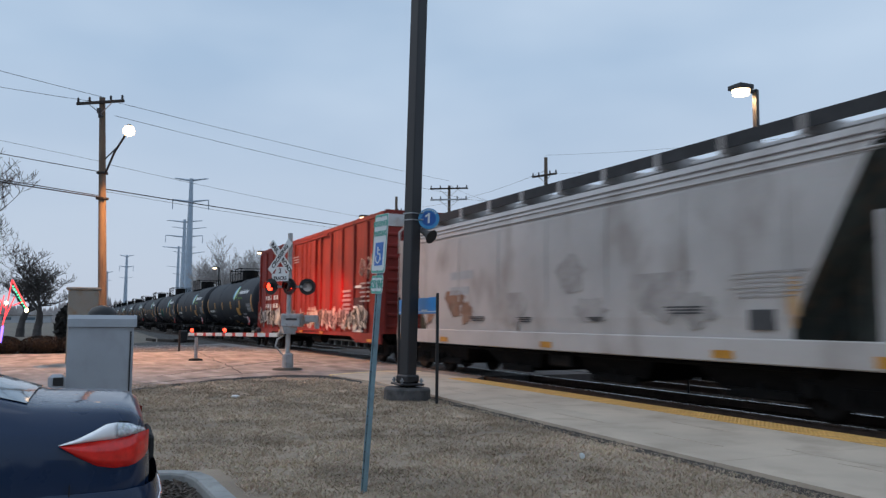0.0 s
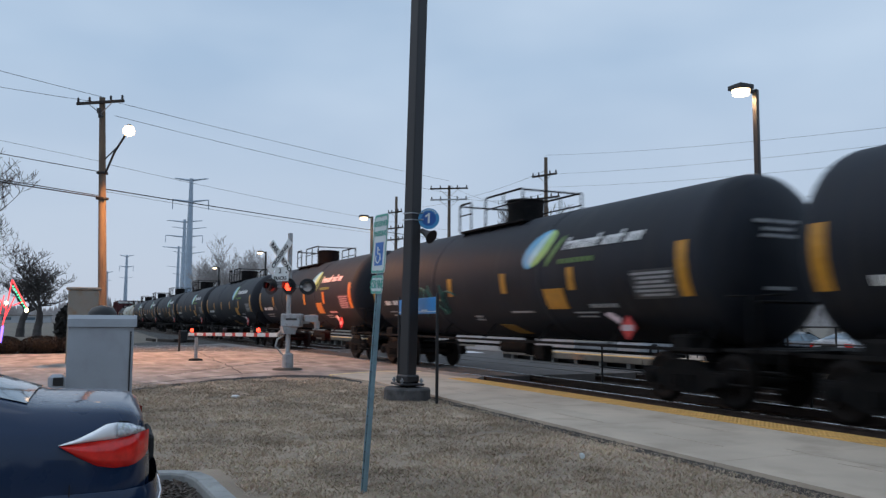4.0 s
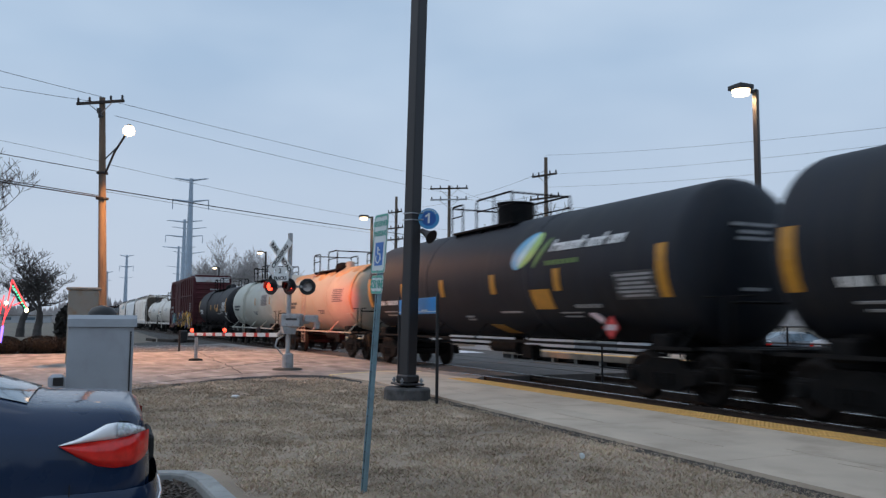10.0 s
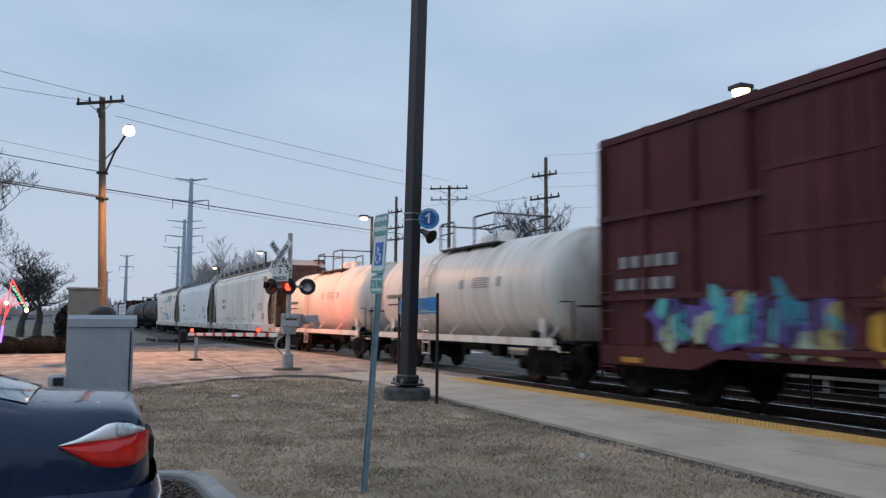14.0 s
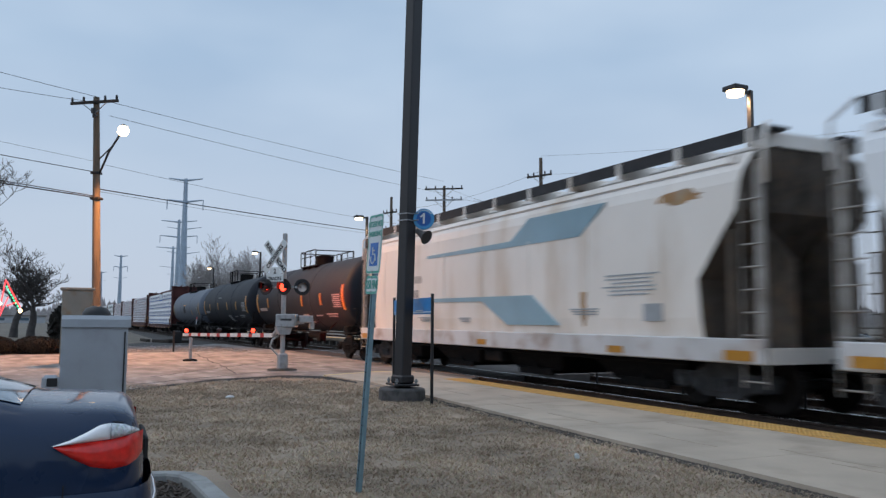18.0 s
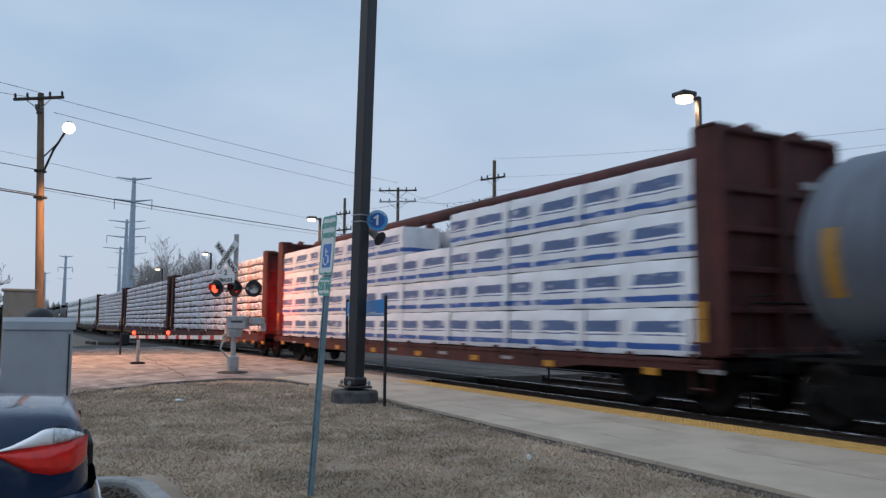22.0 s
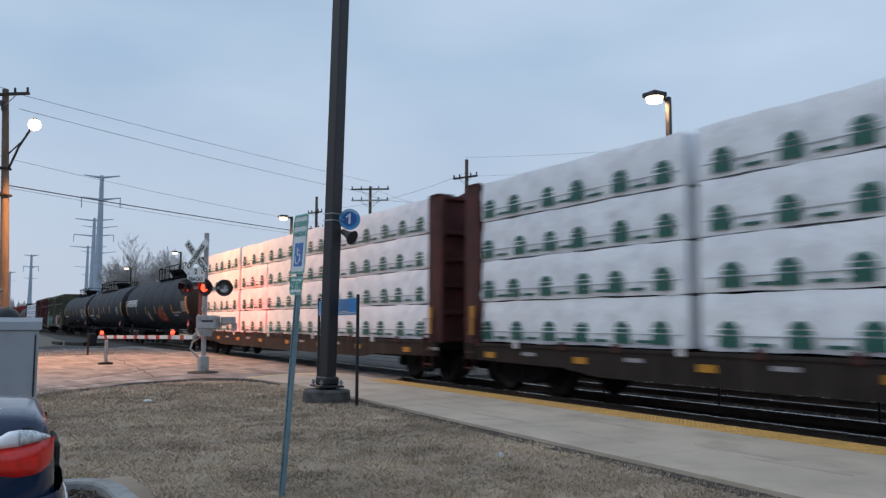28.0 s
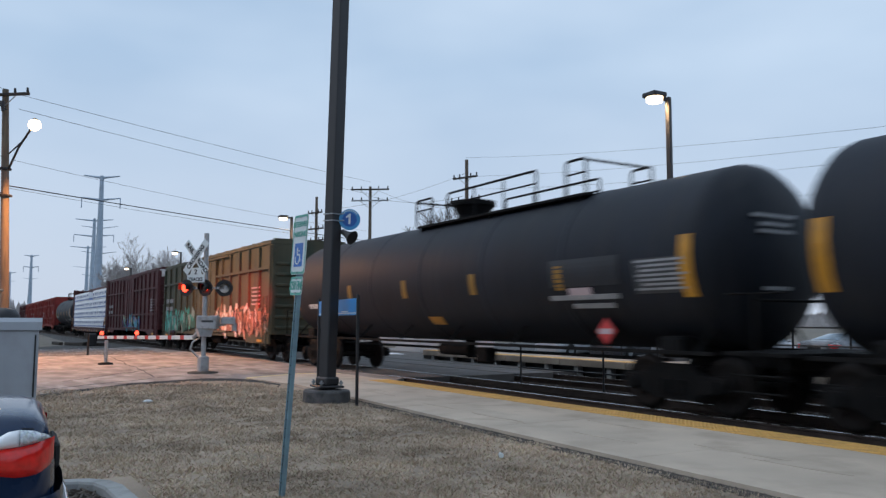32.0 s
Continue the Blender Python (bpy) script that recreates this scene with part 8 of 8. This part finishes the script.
        wrapped("clear_lens", 0.0, 0.15, (mid_edge[0], [z + 0.002 for z in mid_edge[1]]), ([0.0, 0.03, 0.08, 0.15], [0.995, 1.015, 1.040, 1.052]), M_TAILCRYSTAL, 0.012, red, "faceted clear lamp lens")
    s = Shape()
    ring = []
    for x, w in ((0.60, 0.915), (0.30, 0.915), (0.10, 0.885), (0.0, 0.80), (-0.06, 0.66), (-0.09, 0.40), (-0.10, 0.0)):
        ring.append((x, w))
    line = ring + [(x, -w) for x, w in ring[-2::-1]]
    pts, faces = [], []
    for x, w in line:
        for f, z in ((0.98, 0.24), (1.0, 0.34), (1.012, 0.58), (1.0, 0.665), (0.97, 0.70)):
            pts.append((x * (f if x < 0 else 1) - (0.012 if z in (0.34, 0.58) else 0), w * f, z))
    for i in range(len(line) - 1):
        for j in range(4):
            a = i * 5 + j
            faces.append((a, a + 1, a + 6, a + 5))
    s.add(pts, faces, True)
    part("rear_bumper", s, paint, car)
    part("bumper_trim", Shape().pipe([(x - 0.02 * (x < 0.05), w * 1.014, 0.585) for x, w in line], 0.012, 6), M_CHROME if detail else paint, car)
    part("number_plate_recess", Shape().box(-0.045, 0, 0.83, 0.05, 0.6, 0.15, c=0.02), M_RUBBER, car)
    for x in (1.02, 3.78):
        for k in (1, -1):
            part("wheel_arch", Shape().tube((x, 0.60 * k, 0.33), (x, 0.908 * k, 0.33), 0.355, n=24), M_RUBBER, car)
            wheel = part("wheel", Shape().tube((x, 0.69 * k, 0.32), (x, 0.915 * k, 0.32), 0.32, n=24), M_RUBBER, car, "black tyre")
            s = Shape().tube((x, 0.80 * k, 0.32), (x, 0.918 * k, 0.32), 0.20, 0.19, 18)
            for i in range(5):
                a = 2 * math.pi * i / 5
                s.box(x + 0.11 * math.cos(a), 0.92 * k, 0.32 + 0.11 * math.sin(a), 0.18, 0.02, 0.05, pose(0, 0, 0, 0, -math.degrees(a), 0))
            part("rim", s, M_STEEL, wheel, "silver alloy rim")
    return car


sedan((-5.48, 0.465, -0.085), 267.0, M_CARPAINT, "dark blue saloon car with a red and clear tail lamp")
M_CARWHITE = mat("white_car_paint", (0.40, 0.41, 0.43), 0.3, 0, 0.05, 3, 60, 0.0, coat=0.6)
M_CARSILVER = mat("silver_car_paint", (0.14, 0.15, 0.165), 0.3, 0.4, 0.05, 3, 60, 0.0, coat=0.6)
M_CARDARK = mat("dark_car_paint", (0.04, 0.045, 0.055), 0.3, 0.2, 0.05, 3, 60, 0.0, coat=0.6)
for x, y, m_, words in ((-26.6, 27.6, M_CARSILVER, "silver saloon parked behind the far platform"), (-23.4, 28.6, M_CARWHITE, "white saloon parked behind the far platform"), (-20.2, 29.4, M_CARSILVER, "silver saloon parked behind the far platform"),
                        (-30.2, 27.2, M_CARDARK, "dark saloon parked behind the far platform"), (-17.0, 30.0, M_CARWHITE, "white saloon parked behind the far platform"), (-34.5, 27.0, M_CARWHITE, "white saloon parked behind the far platform")):
    sedan((x, y, -0.30), 96 + 8 * math.sin(x), m_, words, False)

# ---- far platform ----
far = thing("platform", "far platform on dark posts with a pale lit edge", "platform", kind="structure")
for i in range(28):
    x = 2.0 - 3.0 * i
    if -29.5 > x > -40:
        continue
    part("concrete_slab", Shape().box(x, 18.3, 0.26, 2.98, 3.4, 0.20, c=0.01), M_FARCONCRETE, far)
    part("edge_strip", Shape().box(x, 16.88, 0.365, 2.98, 0.5, 0.02), M_TACTILE, far, "worn yellow edge strip")
    for dx in (-0.75, 0.75):
        part("support_post", Shape().box(x + dx, 16.75, -0.08, 0.2, 0.2, 0.50), M_KERB, far)
# black sheets added behind the posts for the shade in the openings below the slabs
part("skirt", Shape().box(-13.5, 16.95, -0.09, 33, 0.05, 0.50), M_BLACKSTEEL, far)
part("skirt", Shape().box(-60, 16.95, -0.09, 40, 0.05, 0.50), M_BLACKSTEEL, far)
slab("pavement", "car park behind the far platform", [(20, 20.2), (20, 60), (-60, 60), (-60, 20.2)], -0.34, -0.30, M_PANEL, "car park")

# fence between the tracks and railing on the far platform
fence = thing("track_fence", "low black pipe fence between the tracks", "fence")
for x in (-4.6, -7.9, -11.2, -14.6, -17.9):
    part("post", Shape().tube((x, 13.15, -0.32), (x, 13.15, 0.88), 0.026, n=8), M_BLACKSTEEL, fence)
for z in (0.86, 0.30):
    part("rail", Shape().tube((-18.0, 13.15, z), (-2.0, 13.15, z), 0.022, n=8), M_BLACKSTEEL, fence)
rail2 = thing("platform_railing", "black pipe railing along the far platform", "railing")
for i in range(14):
    x = 1.0 - 1.7 * i
    part("post", Shape().tube((x, 19.85, 0.36), (x, 19.85, 1.42), 0.03, n=8), M_BLACKSTEEL, rail2)
for z in (1.4, 0.9):
    part("rail", Shape().tube((-21.2, 19.85, z), (1.2, 19.85, z), 0.025, n=8), M_BLACKSTEEL, rail2)
small_banner = thing("platform_sign", "small blue sign on the far platform", "sign", pose(-20.6, 18.6, 0.36, 0, 0, 55))
part("board", Shape().box(0, 0, 0.95, 0.6, 0.03, 0.22, c=0.005), M_BANNER, small_banner)
for k in (-0.27, 0.27):
    part("post", Shape().tube((k, 0, 0), (k, 0, 1.08), 0.02, n=6), M_BLACKSTEEL, small_banner)
wallp = thing("panel_fence", "pale panel fence behind the far platform", "fence")
for i in range(16):
    part("panel", Shape().box(-36.0 - 2.0 * i, 24.0, 0.45, 1.96, 0.06, 1.5, c=0.01), M_FARWHITE, wallp)

# old snow lying in patches
rng = np.random.default_rng(21)
for cx, cy, rx, ry, z in ((-24.5, 21.6, 4.5, 0.8, -0.30), (-15.0, 21.6, 5.0, 0.7, -0.30), (-45.0, 20.9, 5.0, 1.1, -0.33)):
    pts, faces = [(cx, cy, z + 0.12)], []
    n = 26
    for ring, h in ((0.45, 0.10), (0.8, 0.06), (1.0, -0.01)):
        for i in range(n):
            a = 2 * math.pi * i / n
            q = ring * (1 + 0.22 * math.sin(3 * a + cx) + 0.12 * math.sin(7 * a + cy) + rng.uniform(-0.06, 0.06))
            pts.append((cx + rx * q * math.cos(a), cy + ry * q * math.sin(a), z + h))
    faces += [(0, 1 + i, 1 + (i + 1) % n) for i in range(n)]
    for k in range(2):
        faces += [(1 + k * n + i, 1 + (k + 1) * n + i, 1 + (k + 1) * n + (i + 1) % n, 1 + k * n + (i + 1) % n) for i in range(n)]
    thing("snow", "thin grey patch of old snow", "snow", kind="structure", shape=Shape().add(pts, faces, True), material=M_SNOW)


# ---- trees ----
def bare_tree(place, height, spread, seed, label, depth=6, thick=0.30, twig=M_TWIG, name="tree", least=0.018):
    """A leafless tree: trunk, limbs and fine twigs."""
    rnd = random.Random(seed)
    tree = thing(name, label, "tree", pose(*place), group="bare trees")
    trunk, limbs = Shape(), Shape()

    def grow(p, d, length, r, level):
        steps = 3 if level < 4 else 2
        s = trunk if level == 0 else limbs
        for k in range(steps):
            q = p + d * (length / steps)
            s.tube(p, q, max(r, least), max(r * 0.86, least), 6 if level < 2 else (4 if level < 4 else 3), caps=False)
            r *= 0.86
            d = (d + Vector((rnd.uniform(-1, 1), rnd.uniform(-1, 1), rnd.uniform(-0.5, 0.6))) * 0.20).normalized()
            p = q
            if level < depth and level > 0 and k < steps - 1 and rnd.random() < 0.75:
                side_ = Vector((rnd.uniform(-1, 1), rnd.uniform(-1, 1), rnd.uniform(-0.1, 0.9))).normalized()
                grow(p, (d * 0.5 + side_ * spread).normalized(), length * rnd.uniform(0.5, 0.75), r * 0.6, level + 1)
        if level < depth:
            for _ in range(3 if level < 2 else 2):
                side_ = Vector((rnd.uniform(-1, 1), rnd.uniform(-1, 1), rnd.uniform(0.0, 0.8))).normalized()
                grow(p, (d * 0.7 + side_ * spread).normalized(), length * rnd.uniform(0.62, 0.85), r * 0.74, level + 1)

    grow(Vector((0, 0, 0)), Vector((rnd.uniform(-0.05, 0.05), rnd.uniform(-0.05, 0.05), 1)).normalized(), height * 0.26, thick, 0)
    part("trunk", trunk, M_BARK, tree)
    part("crown", limbs, twig, tree, "leafless spreading twigs")
    return tree


bare_tree((-70.0, -1.9, 0), 7.9, 1.15, 5, "spreading leafless oak beyond the street", 6, 0.34, M_BARK, least=0.016)
bare_tree((-73.0, -3.2, 0), 8.0, 1.12, 8, "spreading leafless oak beyond the street", 6, 0.34, M_BARK, least=0.016)
bare_tree((-80.0, -7.0, 0), 8.0, 0.85, 17, "spreading leafless oak beyond the street", 6, 0.30, M_BARK)
bare_tree((-42.0, -4.9, 0), 12.0, 0.9, 12, "tall leafless tree beside the street", 7, 0.30, M_BARK, least=0.010)
for i, (x, y, h) in enumerate(((-150, 22.5, 16.0), (-148, 27.0, 18.0), (-152, 32.0, 16.0), (-156, 25.0, 15.0), (-146, 34.5, 14.0), (-190, 24.0, 14.0), (-144, 29.5, 16.0))):
    bare_tree((x, y, -0.3), h, 0.62, 30 + i, "pale leafless tree far along the railway", 6, 0.22, least=0.026)
bare_tree((-55.7, 35.4, -0.3), 13.8, 0.8, 44, "leafless tree behind the utility pole", 6, 0.24, M_BARK)


def bush(place, size, seed, label, material, count, name="bush", tight=1.0):
    """A clipped bush: a woody core under many small sprays of leaves."""
    rnd = random.Random(seed)
    b = thing(name, label, "bush", pose(*place), group="bushes")
    core = Shape().lathe([(0.0, 0.5), (size[2] * 0.35, 0.62), (size[2] * 0.7, 0.5), (size[2] * 0.9, 0.2)], 12, (0, 0), "z")
    core.v = [(x * size[0] * 1.35, y * size[1] * 1.35, z) for x, y, z in core.v]
    part("core", core, material, b)
    s = Shape()
    for _ in range(count):
        a, t = rnd.uniform(0, 2 * math.pi), rnd.random()
        r = math.sqrt(max(0.0, 1 - (t - 0.35) ** 2 / 0.45)) * (1.06 - 0.26 * tight * rnd.random())
        p = Vector((size[0] * r * math.cos(a), size[1] * r * math.sin(a), size[2] * t))
        u = Vector((rnd.uniform(-1, 1), rnd.uniform(-1, 1), rnd.uniform(-1, 1))).normalized() * 0.10 * tight * max(size)
        w = Vector((rnd.uniform(-1, 1), rnd.uniform(-1, 1), rnd.uniform(-1, 1))).normalized() * 0.05 * tight * max(size)
        s.add([p - u, p + w, p + u, p - w], [(0, 1, 2, 3)])
    part("foliage", s, material, b, "dense small sprays")
    return b


for i, y in enumerate((-3.9, -2.45, -0.85, 0.6)):
    bush((-39.2 + 0.15 * (i % 2), y, 0), (0.75, 0.92, 0.74), 50 + i, "low brown clipped hedge bush beside the street", M_HEDGE, 3600, tight=0.5)
bush((-60.0, 0.7, 0), (1.2, 1.2, 2.5), 61, "dark evergreen shrub beyond the street", M_EVERGREEN, 1600)

# strings of festive lights on a steel rack
M_ROPERED = glow("red_rope_light", (1.0, 0.06, 0.07), 1.7)
M_ROPEGREEN = glow("green_rope_light", (0.05, 0.75, 0.35), 2.0)
M_ROPEBLUE = glow("violet_rope_light", (0.22, 0.12, 1.0), 3.0)
M_ROPEWARM = glow("warm_rope_light", (1.0, 0.72, 0.40), 6.0)
lights = thing("light_display", "tall frame of red and green festive light strings", "light display", pose(-35.95, -1.94, 0))
part("frame", Shape().pipe([(0, -0.40, 0), (0, -0.22, 1.3), (0, 0.0, 3.0), (0, 0.57, 1.85)], 0.02).pipe([(0, -0.3, 0.9), (0, -1.0, 3.2)], 0.02), M_STEEL, lights)
for a, b in (((-0.28, 0.95), (0.0, 3.02)), ((0.0, 3.02), (0.55, 1.95)), ((-0.24, 1.35), (0.12, 2.35)), ((0.08, 2.0), (0.40, 2.15)), ((-0.55, 2.5), (-0.2, 1.9)), ((-0.5, 0.9), (-0.25, 2.4))):
    part("red_string", Shape().tube((0.05, *a), (0.05, *b), 0.024, n=6), M_ROPERED, lights, "glowing red light string")
for i in range(9):
    t = i / 8
    part("green_bulb", Shape().tube((0.06, 0.03 + 0.47 * t, 2.78 - 0.86 * t), (0.06, 0.06 + 0.47 * t, 2.72 - 0.86 * t), 0.032, n=6), M_ROPEGREEN, lights, "glowing green bulb")
part("warm_bulb", Shape().lathe([(1.74, 0.04), (1.82, 0.085), (1.90, 0.04)], 10, (0.05, 0.56), "z"), M_ROPEWARM, lights, "glowing warm bulb")
part("warm_bulb", Shape().lathe([(2.03, 0.04), (2.1, 0.07), (2.17, 0.04)], 10, (0.05, -0.16), "z"), M_ROPEWARM, lights, "glowing warm bulb")
part("violet_string", Shape().tube((0.05, -0.30, 0.55), (0.05, -0.24, 1.2), 0.05, n=6), M_ROPEBLUE, lights, "glowing violet light string")

# low building and cars far beyond the field
b = thing("far_building", "long low pale building beyond the field", "building", pose(-300, -34.0, 0))
part("wall", Shape().box(0, 0, 1.15, 8, 60, 2.3), M_FARWHITE, b)
part("roof", Shape().box(0, 0, 2.4, 9, 61, 0.2), M_EARTH, b)
for i in range(8):
    part("window", Shape().box(4.02, -25 + 7 * i, 1.3, 0.08, 2.6, 0.9), M_GLASS, b)
# low dark woods that close the view
rng = np.random.default_rng(77)
s = Shape()
for i in range(9000):
    a = radians(rng.uniform(-42, 62) if i < 5200 else rng.uniform(75, 310))
    d = 380 + 60 * rng.random() if i < 5200 else 95 + 25 * rng.random()
    x, y = -d * math.cos(a), d * math.sin(a)
    h = (5 if i < 5200 else 8) + 5 * rng.random() + 2.5 * math.sin(a * 31) + 1.5 * math.sin(a * 77)
    w = 1.0 + 2.0 * rng.random()
    s.add([(x - w, y - w, -0.3), (x + w, y + w, -0.3), (x + w * rng.uniform(-0.6, 0.6), y + w * rng.uniform(-0.6, 0.6), h)], [(0, 1, 2)])
thing("far_woods", "distant line of bare grey-brown woods", "woods", kind="stuff", shape=s, material=M_TWIG)

# scraps beside the track beyond the street
for i, (x, y, turn, size, mat_) in enumerate(((-56.0, 6.2, 20, (2.4, 0.24, 0.2), M_TIE), (-57.2, 6.9, -35, (2.2, 0.24, 0.2), M_TIE), (-55.0, 7.1, 70, (1.6, 0.2, 0.18), M_TIE), (-58.5, 5.4, 5, (2.5, 0.24, 0.2), M_TIE))):
    thing("timber_tie", "discarded dark timber tie beside the track", "timber", pose(x, y, size[2] / 2 - 0.006, 0, 0, turn), group="discarded ties", shape=Shape().box(0, 0, 0, *size, c=0.02), material=mat_)
thing("relay_box", "small dark metal box beside the track", "box", pose(-54.5, 7.0, -0.006), shape=Shape().box(0, 0, 0.40, 0.5, 0.5, 0.8, c=0.08), material=M_BLACKSTEEL)
thing("marker_post", "thin dark marker post beside the street", "post", pose(-39.4, 4.9, 0), shape=Shape().tube((0, 0, 0), (0, 0, 1.0), 0.045, n=8), material=M_BLACKSTEEL)


# ---- what moves ----
FLASH_PERIOD, FLASH_PHASE = 1.085, 0.58


def flash_rows(base, first):
    """Rows for a lens unit that swings its lit side to the front for half of each period."""
    back = base @ pose(0, 0, 0, 0, 180, 0)
    half = FLASH_PERIOD / 2
    changes = []
    k = 0
    t = -FLASH_PHASE * FLASH_PERIOD
    while t < 32:
        if t > 0.05:
            changes.append((t, (k % 2 == 0) == first))
        t += half
        k += 1
    rows = []
    lit = not changes[0][1]
    rows.append((0, base if lit else back))
    for t, on in changes:
        if t > 31.85:
            break
        a, b = (180, 0) if on else (0, 180)
        for i in range(4):
            rows.append((t + i / 30, base @ pose(0, 0, 0, 0, a + (b - a) * i / 3, 0)))
        lit = on
    rows.append((32, base if lit else back))
    return rows


def motions():
    """The whole train rolls past at one speed; the lamps of the crossing flash by turns."""
    for car, start in TRAIN:
        walk(car, [(0, pose(start, TRACK_1, 0)), (32, pose(start + SPEED * 32, TRACK_1, 0))])
    for unit, first in ((FL_B, True), (FL_A, False), (ARM_LAMPS[1], False), (ARM_LAMPS[2], True)):
        walk(unit, flash_rows(unit.matrix_basis.copy(), first))
    # wheels roll while their car passes
    for car, start in TRAIN:
        t0, t1 = max(0.0, (-38 - start) / SPEED), min(32.0, (3 - start) / SPEED)
        if t1 <= t0 + 0.1 or t0 > 31.5:
            continue
        turns = int((t1 - t0) * SPEED / 0.475 / radians(80)) + 1
        for truck in car.children:
            for ws in truck.children:
                if not ws.name.startswith("wheelset"):
                    continue
                at = ws.matrix_basis.translation.copy()
                rows = [(t0 + (t1 - t0) * i / turns, math.degrees((t1 - t0) * SPEED / 0.475) * i / turns) for i in range(turns + 1)]
                if t0 > 0:
                    rows.insert(0, (0.0, 0.0))
                if t1 < 32:
                    rows.append((32.0, rows[-1][1]))
                walk(ws, [(t, pose(*at) @ pose(0, 0, 0, 0, a, 0)) for t, a in rows])


motions()
